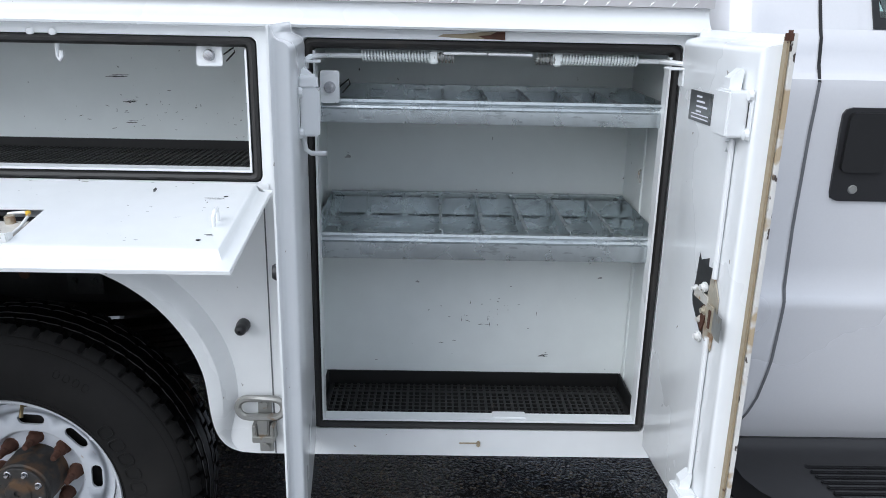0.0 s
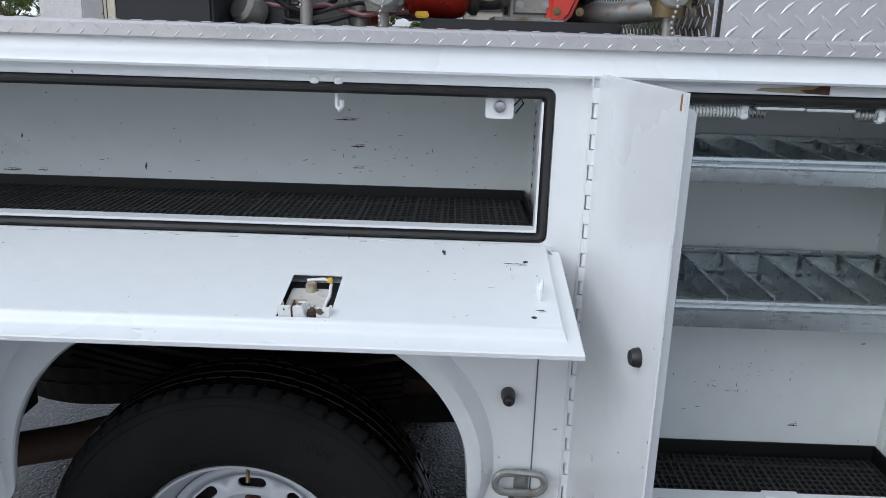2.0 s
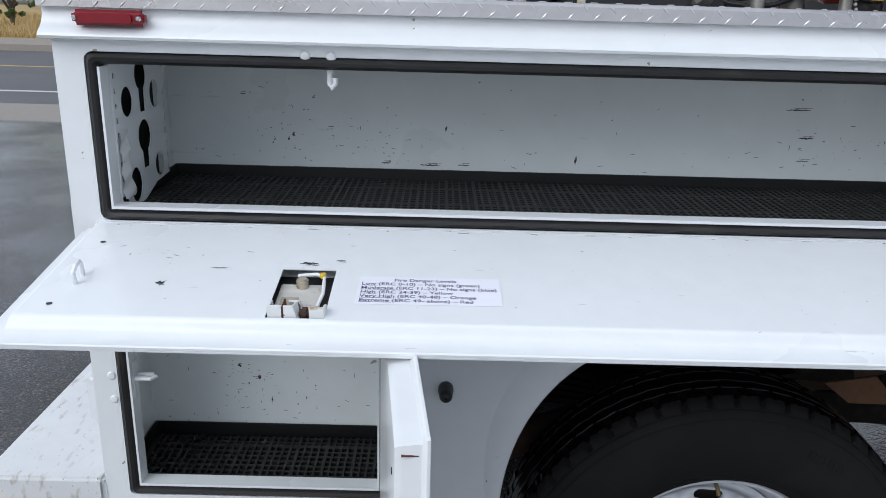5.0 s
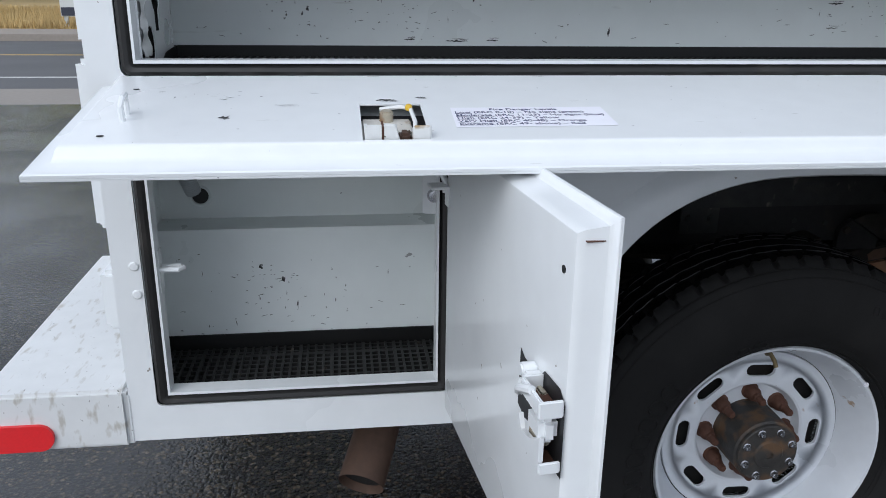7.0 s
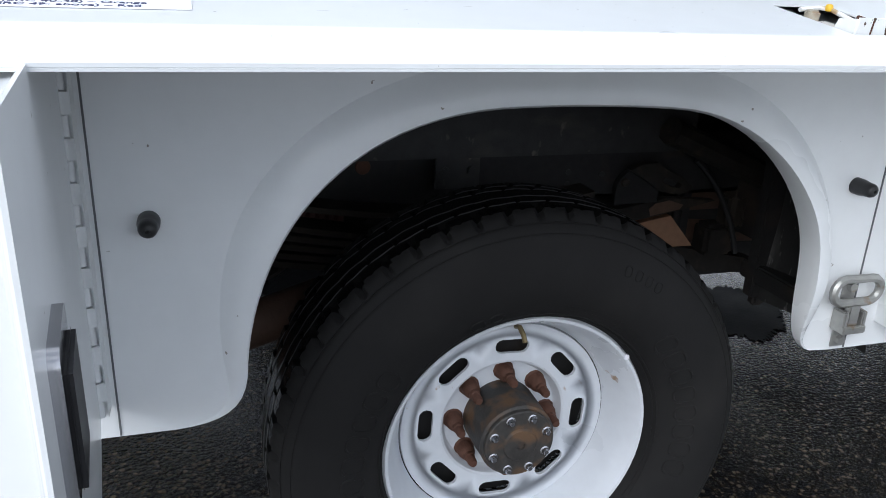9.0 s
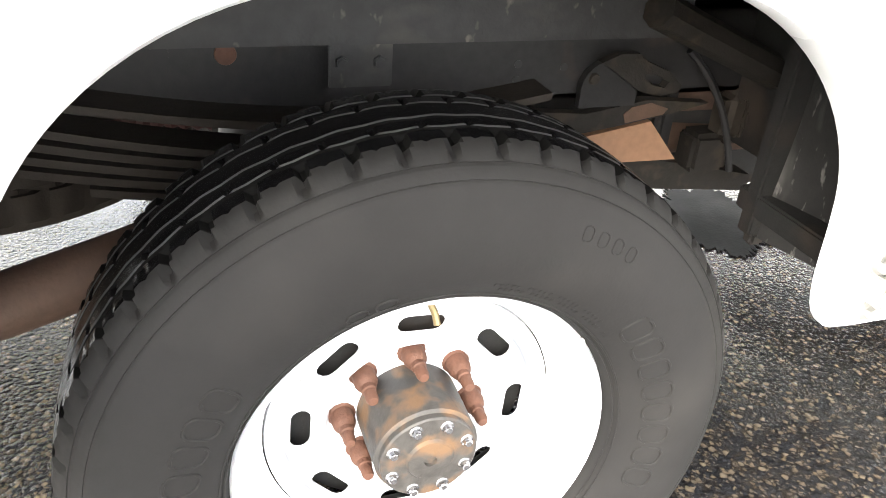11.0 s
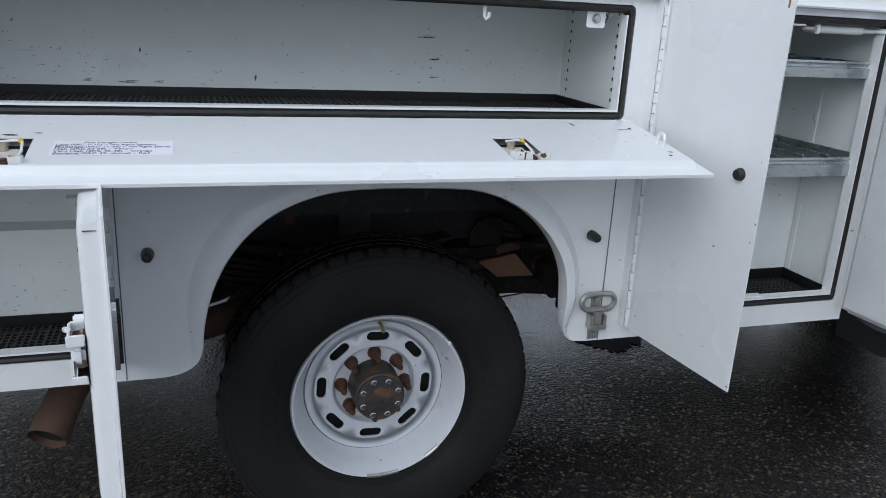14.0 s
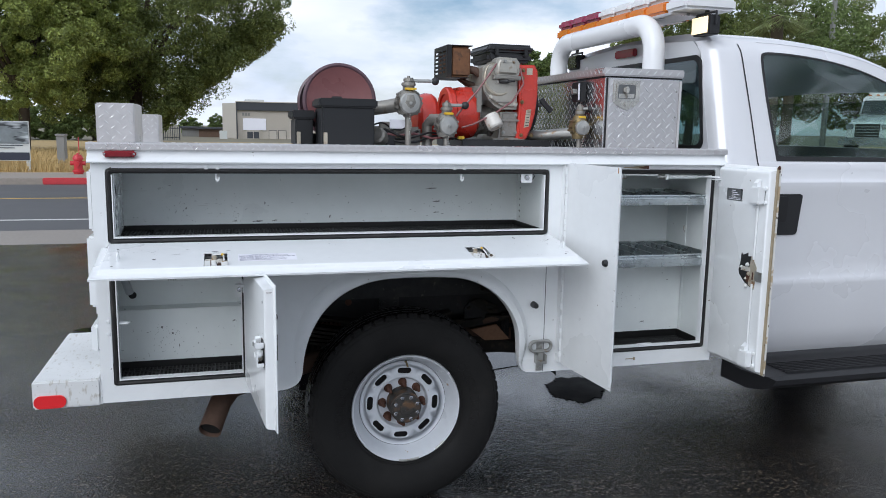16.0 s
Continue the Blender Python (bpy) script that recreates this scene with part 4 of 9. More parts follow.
        tube(bm, [P(x, 0.190, 0.019), P(x, 0.189, 0.038), P(x + 0.002, 0.196, 0.046), P(x + 0.002, 0.208, 0.046), P(x, 0.215, 0.038), P(x, 0.214, 0.019)], 0.0035, 8)
        part("wire_catch", bm, M_WHITE, ob)
        for s in (0.087, 0.266):
            bm = bmesh.new()
            pp = P(x - 0.012, s, 0.0207)
            cyl(bm, pp, (pp[0], pp[1], pp[2] + 0.0006), 0.004, n=12)
            part("bolt_hole", bm, M_TRIM, ob)
    # paper label
    bm = bmesh.new()
    lx0, lx1, ls0, ls1 = -0.659, -0.462, 0.174, 0.247
    plate(bm, [[(lx0, ls1 + 0.002), (lx1 + 0.001, ls1), (lx1, ls0), (lx0 + 0.002, ls0 + 0.001)]], lambda u, v: P(u, v, 0.0211), up * 0.0003)
    sheet = part("label_sheet", bm, M_PAPER, ob, "white paper label with fire danger levels")
    rot = Matrix((( 1, 0, 0), (0, -d.y, up.y), (0, -d.z, up.z))).to_4x4()
    lines = ["Fire Danger Levels", "Low (ERC 0-10) \u2013 No signs (green)", "Moderate (ERC 11-23) \u2013 No signs (blue)", "High (ERC 24-39) \u2013 Yellow", "Very High (ERC 40-48) \u2013 Orange", "Extreme (ERC 49- above) \u2013 Red"]
    under = [0, 3, 8, 4, 9, 7]
    for i, tx in enumerate(lines):
        cu = bpy.data.curves.new("line", "FONT")
        cu.body = tx
        cu.size = 0.0132
        cu.offset = 0.00012
        cu.extrude = 0.0001
        cu.align_x = "CENTER" if i == 0 else "LEFT"
        tmp = bpy.data.objects.new("line", cu)
        scene.collection.objects.link(tmp)
        bpy.context.view_layer.update()
        me = bpy.data.meshes.new_from_object(tmp.evaluated_get(bpy.context.evaluated_depsgraph_get()))
        xs = [v.co.x for v in me.vertices]
        sx = [0.086, 0.163, 0.186, 0.126, 0.158, 0.153][i] / (max(xs) - min(xs))
        bpy.data.objects.remove(tmp)
        at = P(-0.566 if i == 0 else lx0 + 0.005, ls0 + 0.0128 + i * 0.0110, 0.0216)
        me.transform(Matrix.Translation(Vector(at) - truck.location) @ rot @ Matrix.Diagonal((sx, 0.78, 1, 1)))
        me.materials.append(M_INK)
        t = new("printed_line", me)
        t.parent = sheet
        if under[i]:
            w = [0, 0.021, 0.048, 0.022, 0.050, 0.043][i]
            bm = bmesh.new()
            p0 = P(at[0], ls0 + 0.0143 + i * 0.0110, 0.0216)
            box(bm, p0[0], p0[0] + w, p0[1] - 0.00025, p0[1] + 0.00025, p0[2] - 0.0001, p0[2] + 0.0002)
            part("underline", bm, M_INK, sheet)
    return ob


LATCH_L, LATCH_R, LS = -0.7315, 0.207, 0.157


def lid_latch(lidob, c, P):
    """Slam latch in its cut-out, dirty and half painted."""
    bm = bmesh.new()
    vs = [bm.verts.new(P(c + sx * 0.047, s, 0.0022)) for sx, s in ((-1, LS - 0.01), (1, LS - 0.01), (1, LS + 0.14), (-1, LS + 0.14))]
    bm.faces.new(vs)
    part("latch_recess", bm, M_BLACK, lidob, "dark latch recess")

    def blk(name, x0, x1, s0, s1, h0, h1, m, bev=0.002):
        bm = bmesh.new()
        box(bm, x0, x1, LS + s0, LS + s1, h0, h1, bev)
        for v in bm.verts:
            v.co = Vector(P(v.co.x, v.co.y, v.co.z))
        return part(name, bm, m, lidob)
    blk("latch_plate", c - 0.037, c + 0.024, 0.022, 0.129, 0.003, 0.009, M_LATCHWHITE)

    def fold(name, quads, label=""):
        """Folded sheet: each quad of (x, s, h) corners gets a sheet's thickness."""
        bm = bmesh.new()
        for q in quads:
            w = [Vector(P(x, LS + s, h)) for x, s, h in q]
            nn = (w[1] - w[0]).cross(w[3] - w[0]).normalized() * 0.0016
            lo = [bm.verts.new(p - nn) for p in w]
            hi = [bm.verts.new(p + nn) for p in w]
            bm.faces.new(lo[::-1])
            bm.faces.new(hi)
            for i in range(4):
                j = (i + 1) % 4
                bm.faces.new((lo[i], lo[j], hi[j], hi[i]))
        return part(name, bm, M_CHIPPED, lidob, label)
    # wide folded channel with a notched jaw, and a narrow upright tab beside it
    fold("latch_block", [[(c - 0.035, 0.126, 0.008), (c - 0.017, 0.126, 0.008), (c - 0.017, 0.126, 0.036), (c - 0.033, 0.126, 0.036)],
                         [(c - 0.014, 0.126, 0.008), (c + 0.006, 0.126, 0.008), (c - 0.002, 0.126, 0.036), (c - 0.014, 0.126, 0.036)],
                         [(c - 0.034, 0.094, 0.008), (c - 0.034, 0.126, 0.008), (c - 0.034, 0.126, 0.035), (c - 0.034, 0.102, 0.030)],
                         [(c + 0.005, 0.092, 0.008), (c + 0.005, 0.126, 0.008), (c - 0.003, 0.126, 0.036), (c - 0.001, 0.100, 0.028)]], "chipped white slam latch channel")
    fold("latch_tab", [[(c + 0.020, 0.126, 0.008), (c + 0.0375, 0.126, 0.008), (c + 0.0375, 0.126, 0.035), (c + 0.020, 0.126, 0.035)],
                       [(c + 0.020, 0.098, 0.008), (c + 0.020, 0.126, 0.008), (c + 0.020, 0.126, 0.035), (c + 0.020, 0.106, 0.024)],
                       [(c + 0.0375, 0.104, 0.008), (c + 0.0375, 0.126, 0.008), (c + 0.0375, 0.126, 0.035), (c + 0.0375, 0.110, 0.030)]])
    fold("latch_pawl", [[(c + 0.004, 0.088, 0.012), (c + 0.018, 0.086, 0.010), (c + 0.020, 0.104, 0.022), (c + 0.002, 0.108, 0.018)],
                        [(c - 0.014, 0.080, 0.012), (c + 0.000, 0.078, 0.012), (c + 0.002, 0.098, 0.026), (c - 0.012, 0.100, 0.028)]], "bent striker jaw")
    blk("latch_grease", c - 0.016, c + 0.022, 0.096, 0.126, 0.0092, 0.014, M_RUST, 0.002)
    blk("latch_grease", c - 0.0168, c - 0.0142, 0.104, 0.1275, 0.010, 0.034, M_RUST, 0.0005)
    blk("latch_grease", c - 0.036, c + 0.036, 0.1265, 0.1285, 0.0085, 0.0115, M_EXHAUST, 0.0005)
    blk("latch_wear", c - 0.030, c - 0.006, 0.060, 0.080, 0.0091, 0.0100, M_LATCHPLATE, 0.0004)
    blk("latch_spring", c + 0.004, c + 0.016, 0.104, 0.122, 0.014, 0.024, M_EXHAUST, 0.003)
    bm = bmesh.new()
    cyl(bm, P(c - 0.006, LS + 0.030, 0.004), P(c - 0.006, LS + 0.030, 0.022), 0.0085, n=16, bev=0.002)
    part("latch_post", bm, M_LATCHPLATE, lidob, "grimy round latch post")
    bm = bmesh.new()
    tube(bm, [P(c - 0.014, LS + 0.018, 0.020), P(c + 0.012, LS + 0.016, 0.022), P(c + 0.024, LS + 0.022, 0.022), P(c + 0.027, LS + 0.060, 0.017), P(c + 0.023, LS + 0.092, 0.014)], 0.0026, 8)
    part("latch_rod", bm, M_CHIPPED, lidob)
    bm = bmesh.new()
    lathe(bm, [(0.0, 0.006), (0.0035, 0.005), (0.0046, 0.002), (0.004, -0.002), (0.0, -0.003)], P(c + 0.022, LS + 0.022, 0.022), (0, 0, 1), 14)
    part("clip", bm, M_YELLOW, lidob, "yellow plastic rod clip")


lid_ob = lid()


# swinging doors: built closed against the side, then turned about the hinge
HINGE_Y = -0.032


def swing_door(name, hinge_x, width, z0, z1, angle, hand, label, T, E):
    """hand +1: the door runs from the hinge towards +x when closed. The inner pan faces the body."""
    m = Matrix.Translation((hinge_x, HINGE_Y, 0)) @ Matrix.Rotation(radians(angle), 4, "Z")

    def P(s, h, z):
        return m @ Vector((s * hand, h + T, z))
    bm = bmesh.new()
    # outer skin (towards the street when closed) and raised inner pan with a rolled edge
    loops = []
    prof = [(0.0, -T), (0.0, -T + 0.003), (0.10 * E, -T + 0.0045), (0.40 * E, -T + 0.006), (0.60 * E, -T + 0.0085), (0.70 * E, -T * 0.55), (0.80 * E, -T * 0.28), (0.90 * E, -T * 0.14), (1.1 * E, -0.0014), (1.1 * E + 0.006, 0.0)]
    for e, h in prof:
        loops.append([(0.010 + e * 0.4, h, z0 + e), (width - e, h, z0 + e), (width - e, h, z1 - e), (0.010 + e * 0.4, h, z1 - e)])
    vr = [[bm.verts.new(p) for p in lp] for lp in loops]
    for A, Bq in zip(vr, vr[1:]):
        for i in range(4):
            bm.faces.new((A[i], A[(i + 1) % 4], Bq[(i + 1) % 4], Bq[i]))
    bm.faces.new(vr[0][::-1])
    bm.faces.new(vr[-1])
    # hinge leaf
    box(bm, 0.0, 0.012, -T, -T + 0.003, z0 + 0.004, z1 - 0.004)
    for v in bm.verts:
        v.co = P(*v.co)
    ob = part(name, bm, M_WHITE, truck, label)
    # piano hinge: the body's leaf with its curled knuckles, the door's knuckles between them
    hy, r = HINGE_Y, 0.0068
    bm = bmesh.new()
    xa, xb = sorted((hinge_x - hand * 0.0100, hinge_x - hand * 0.0085))
    box(bm, xa, xb, hy + 0.003, 0.0, z0 + 0.004, z1 - 0.004)
    xa, xb = sorted((hinge_x - hand * 0.0085, hinge_x + hand * 0.004))
    box(bm, xa, xb, hy + 0.0115, hy + 0.013, z0 + 0.004, z1 - 0.004)
    k = z0 + 0.030
    while k + 0.0242 < z1 - 0.004:
        cyl(bm, (hinge_x, hy + 0.004, k), (hinge_x, hy + 0.004, k + 0.0246), r, n=12)
        xa, xb = sorted((hinge_x - hand * 0.0098, hinge_x))
        box(bm, xa, xb, hy - 0.0020, hy - 0.0003, k, k + 0.0246)
        k += 0.0508
    part("piano_hinge", bm, M_WHITE, ob)["kind"] = "stuff"
    bm = bmesh.new()
    k = z0 + 0.0055
    while k + 0.0235 < z1 - 0.004:
        cyl(bm, (hinge_x, hy + 0.0045, k), (hinge_x, hy + 0.0045, k + 0.0236), r * 0.86, n=12)
        k += 0.0508
    part("hinge_knuckle", bm, M_WHITE, ob)["kind"] = "stuff"
    return ob, lambda s, h, z: P(s - 0.022, h, z)


door_l, PL = swing_door("compartment_door", 0.643, 0.373, 0.557, 1.396, -84.3, 1, "white front compartment door swung open, rust at its top edge", 0.028, 0.028)
door_r, PR = swing_door("compartment_door", 1.372, 0.336, 0.553, 1.397, 93.2, -1, "white front compartment door swung open with weathered edge strip", 0.036, 0.020)
door_b, PB = swing_door("compartment_door", -0.605, 0.513, 0.559, 1.038, 95.95, -1, "white rear compartment door swung open", 0.037, 0.016)


def put(name, parent, P, s0, s1, h0, h1, z0, z1, m, bev=0.002, label=""):
    """A block in a door's own axes: s from the hinge, h out of its inner face, z up."""
    bm = bmesh.new()
    box(bm, s0, s1, h0, h1, z0, z1, bev)
    for v in bm.verts:
        v.co = P(v.co.x, v.co.y, v.co.z)
    return part(name, bm, m, parent, label)


put("corner_gap", door_b, PB, 0.5215, 0.5253, -0.026, -0.008, 1.0140, 1.0150, M_RUST, 0, "rusty open seam at the corner")
# front right hand door fittings
put("data_plate", door_r, PR, 0.098, 0.192, 0.0, 0.0012, 1.250, 1.300, M_GREYPLATE, 0, "small grey data plate with rows of print")
for i in range(4):
    put("print_bar", door_r, PR, 0.128, 0.150 + 0.012 * ((i * 7) % 3), 0.0012, 0.0016, 1.292 - i * 0.008 - 0.002, 1.292 - i * 0.008 + 0.001, M_PAPER, 0)
for i in range(2):
    put("print_bar", door_r, PR, 0.110, 0.182, 0.0012, 0.0016, 1.262 - i * 0.006 - 0.001, 1.262 - i * 0.006 + 0.001, M_PAPER, 0)


def door_lock(door, P, s, zc):
    """Vertical rod lock in a torn cut-out: back plate, bolt tongue, levers and pins."""
    bm = bmesh.new()
    plate(bm, [[(s - 0.066, zc + 0.060), (s - 0.056, zc + 0.050), (s - 0.026, zc + 0.062), (s - 0.026, zc + 0.048), (s - 0.002, zc + 0.050), (s + 0.026, zc + 0.010), (s + 0.028, zc - 0.024),
               (s + 0.018, zc - 0.084), (s - 0.010, zc - 0.074), (s - 0.034, zc - 0.066), (s - 0.072, zc - 0.034), (s - 0.078, zc - 0.018), (s - 0.070, zc + 0.016)]], lambda u, v: P(u, 0.0006, v), None)
    part("latch_recess", bm, M_BLACK, door, "dark latch cut-out")
    bm = bmesh.new()
    plate(bm, [[(s - 0.004, zc + 0.052), (s + 0.004, zc + 0.044), (s + 0.028, zc + 0.010), (s + 0.028, zc - 0.030), (s + 0.020, zc - 0.080), (s - 0.012, zc - 0.068), (s - 0.016, zc - 0.020)]], lambda u, v: P(u, 0.0012, v), P(0, 0.002, 0) - P(0, 0, 0))
    part("latch_plate", bm, M_LATCHPLATE, door, "yellowed steel lock plate")
    put("latch_plate", door, P, s - 0.004, s + 0.022, 0.0030, 0.0065, zc - 0.050, zc - 0.004, M_LATCHPLATE, 0.002)
    put("latch_lever", door, P, s - 0.060, s - 0.004, 0.0030, 0.0060, zc - 0.014, zc + 0.004, M_LATCHWHITE, 0.002)
    put("latch_spacer", door, P, s + 0.010, s + 0.018, 0.0065, 0.0085, zc - 0.044, zc - 0.012, M_RUST, 0.001)
    bm = bmesh.new()
    plate(bm, [[(s - 0.024, zc - 0.020), (s - 0.012, zc - 0.012), (s - 0.004, zc - 0.030), (s - 0.016, zc - 0.060), (s - 0.030, zc - 0.050), (s - 0.022, zc - 0.036)]], lambda u, v: P(u, 0.0035, v), P(0, 0.003, 0) - P(0, 0, 0))
    part("latch_pawl", bm, M_RUST, door, "rusty brown latch pawl")
    # bolt tongue curled outwards
    bm = bmesh.new()
    rows = []
    for i in range(6):
        t = i / 5
        rows.append([bm.verts.new(P(s + 0.022 + 0.050 * t, 0.005 + 0.009 * math.sin(1.9 * t), z)) for z in (zc - 0.044, zc - 0.004)])
    for A, Bq in zip(rows, rows[1:]):
        bm.faces.new((A[0], A[1], Bq[1], Bq[0]))
    bmesh.ops.solidify(bm, geom=bm.faces[:], thickness=0.0025)
    part("latch_tongue", bm, M_STEEL, door, "bright steel bolt tongue")
    for ds, dz, r, h1, m in ((-0.022, 0.014, 0.0085, 0.009, M_CHIPPED), (-0.056, 0.000, 0.006, 0.008, M_CHIPPED), (-0.010, -0.022, 0.008, 0.009, M_LATCHPLATE), (-0.026, -0.044, 0.007, 0.008, M_LATCHWHITE), (-0.026, -0.074, 0.0095, 0.008, M_CHIPPED)):
        bm = bmesh.new()
        cyl(bm, P(s + ds, 0.001, zc + dz), P(s + ds, h1, zc + dz), r, n=14, bev=0.002)
        cyl(bm, P(s + ds, h1, zc + dz), P(s + ds, h1 + 0.004, zc + dz), r * 0.55, n=10)
        part("pivot", bm, m, door)


door_lock(door_r, PR, 0.280, 0.985)
for a, b in ((1.245, 1.025), (0.925, 0.655)):
    bm = bmesh.new()
    cyl(bm, PR(0.292, 0.006, a), PR(0.292, 0.006, b), 0.0045, n=8)
    part("lock_rod", bm, M_WHITE, door_r)


def catch_box(door, P, s, z0, z1):
    """Painted rod guide: a folded box, screwed flange, and the slanted rod end above it."""
    put("catch_box", door, P, s - 0.022, s + 0.030, 0.0, 0.032, z0, z1, M_WHITE, 0.003, "white painted rod guide box")
    put("catch_flange", door, P, s + 0.030, s + 0.044, 0.0, 0.0025, z0 - 0.002, z1 + 0.002, M_WHITE, 0.001)
    # black strip laid on the flange in place of a shadow line
    put("flange_shadow_gap", door, P, s + 0.0315, s + 0.0335, 0.0026, 0.0032, z0 + 0.016, z1 - 0.016, M_TRIM, 0)
    bm = bmesh.new()
    plate(bm, [[(0.006, z1), (0.024, z1), (0.024, z1 + 0.016), (0.008, z1 + 0.030), (0.004, z1 + 0.026)]], lambda u, v: P(s - 0.012, u, v), P(0.020, 0, 0) - P(0, 0, 0))
    part("rod_end", bm, M_WHITE, door, "slanted white bolt end")
    put("rod_neck", door, P, s - 0.008, s + 0.004, 0.008, 0.020, z1 - 0.004, z1 + 0.004, M_STEEL, 0.001)
    for zz in (z0 + 0.006, z1 - 0.006):
        bm = bmesh.new()
        lathe(bm, [(0.0, 0.006), (0.007, 0.005), (0.0085, 0.0)], P(s + 0.037, 0.0025, zz), (P(0, 1, 0) - P(0, 0, 0)), 10)
        part("screw", bm, M_WHITE, door)


catch_box(door_r, PR, 0.292, 1.250, 1.318)
catch_box(door_r, PR, 0.292, 0.585, 0.650)
bm = bmesh.new()
cyl(bm, PR(0.280, 0.002, 1.232), PR(0.280, 0.012, 1.232), 0.008, n=12)
part("pivot", bm, M_WHITE, door_r)
put("edge_flake", door_r, PR, 0.3500, 0.3606, -0.0367, -0.0290, 0.556, 1.399, M_FLAKE, 0.001, "flaking white door lip")
put("edge_strip", door_r, PR, 0.3440, 0.3592, -0.0284, -0.0240, 0.556, 1.396, M_GOLD, 0.002, "weathered golden edge strip with rust")
put("edge_cap", door_r, PR, 0.352, 0.3612, -0.0345, -0.0200, 1.385, 1.403, M_RUST, 0.004, "rusted strip end")

# front left hand door fittings
catch_box(door_l, PL, 0.215, 1.228, 1.302)
put("catch_arm", door_l, PL, 0.225, 0.245, 0.0, 0.03, 1.300, 1.322, M_WHITE, 0.004)
bm = bmesh.new()
tube(bm, [PL(0.215, 0.004, 1.225), PL(0.215, 0.008, 1.203), PL(0.215, 0.016, 1.197), PL(0.215, 0.040, 1.197)], 0.004, 8)
part("rod_end", bm, M_WHITE, door_l)
put("rust_stain", door_l, PL, 0.3772, 0.3818, -0.0286, -0.0276, 1.374, 1.394, M_TANRUST, 0, "rust bleeding from the door edge")
bm = bmesh.new()
lathe(bm, [(0.0, 0.014), (0.010, 0.013), (0.013, 0.008), (0.014, 0.0)], PL(0.328, -0.028, 1.036), PL(0, -1, 0) - PL(0, 0, 0), 18)
part("lock_grommet", bm, M_BLACK, door_l, "black rubber lock plug")

# rear door fittings: slam latch on the inner face and black paddle on the outer face
s = 0.512
bm = bmesh.new()
plate(bm, [[(s - 0.120, 0.852), (s - 0.106, 0.846), (s - 0.060, 0.846), (s - 0.046, 0.860), (s - 0.004, 0.862), (s + 0.010, 0.850), (s + 0.010, 0.770), (s - 0.040, 0.770), (s - 0.050, 0.786), (s - 0.100, 0.776), (s - 0.122, 0.782)]],
      lambda u, v: PB(u, 0.0006, v), None)
part("latch_recess", bm, M_BLACK, door_b, "dark latch cut-out")


def c_block(z0, z1, h1, slope, name="latch_block"):
    """Folded channel of the slam latch: two cheeks and a face."""
    put(name, door_b, PB, s - 0.050, s - 0.046, 0.001, h1 - slope, z0, z1, M_WHITE, 0.0015, "white painted slam latch channel")
    put(name, door_b, PB, s + 0.006, s + 0.010, 0.001, h1, z0, z1, M_WHITE, 0.0015)
    put(name, door_b, PB, s - 0.046, s + 0.006, h1 - 0.004 - slope * 0.5, h1 - slope * 0.5, z0, z1, M_WHITE, 0.0015)
    put(name, door_b, PB, s - 0.046, s + 0.006, 0.001, h1 - 0.008, z0, z0 + 0.004, M_RUST, 0.001)


c_block(0.838, 0.857, 0.027, 0.004)
c_block(0.777, 0.790, 0.024, 0.004)
put("latch_pawl", door_b, PB, s - 0.036, s + 0.004, 0.002, 0.022, 0.806, 0.834, M_WHITE, 0.006)
put("latch_plate", door_b, PB, s - 0.044, s - 0.014, 0.002, 0.016, 0.792, 0.814, M_LATCHPLATE, 0.003)
bm = bmesh.new()
pts = [(s - 0.050, 0.790), (s + 0.008, 0.792), (s + 0.008, 0.818), (s - 0.020, 0.802), (s - 0.044, 0.798), (s - 0.052, 0.812), (s - 0.054, 0.804)]
plate(bm, [pts], lambda u, v: PB(u, 0.019, v), PB(0, 0.005, 0) - PB(0, 0, 0))
part("latch_jaw", bm, M_WHITE, door_b)
bm = bmesh.new()
tube(bm, [PB(s - 0.074, 0.014, 0.834), PB(s - 0.062, 0.022, 0.832), PB(s - 0.050, 0.026, 0.842), PB(s - 0.030, 0.028, 0.852), PB(s - 0.018, 0.024, 0.856)], 0.0048, 8)
part("latch_rod", bm, M_WHITE, door_b)
for ds, dz, r in ((-0.072, 0.850, 0.008), (-0.058, 0.850, 0.005), (-0.074, 0.830, 0.009)):
    bm = bmesh.new()
    cyl(bm, PB(s + ds, 0.0, dz), PB(s + ds, 0.018, dz), r, n=14, bev=0.002)
    part("pivot", bm, M_WHITE, door_b)
put("latch_plate", door_b, PB, s - 0.062, s - 0.030, 0.002, 0.010, 0.832, 0.844, M_LATCHPLATE, 0.002)
bm = bmesh.new()
s = 0.455
plate(bm, [rrect(s - 0.062, s + 0.026, 0.770, 0.885, 0.012)], lambda u, v: PB(u, -0.0445, v), PB(0, 0.008, 0) - PB(0, 0, 0))
paddle = part("paddle_handle", bm, M_CHROME, door_b, "bright steel paddle latch plate")
put("paddle", door_b, PB, s - 0.054, s + 0.019, -0.0500, -0.044, 0.777, 0.868, M_BLACK, 0.006)
bm = bmesh.new()
cyl(bm, PB(0.497, 0.0, 0.980), PB(0.497, 0.001, 0.980), 0.004, n=12)
part("bolt_hole", bm, M_TRIM, door_b)


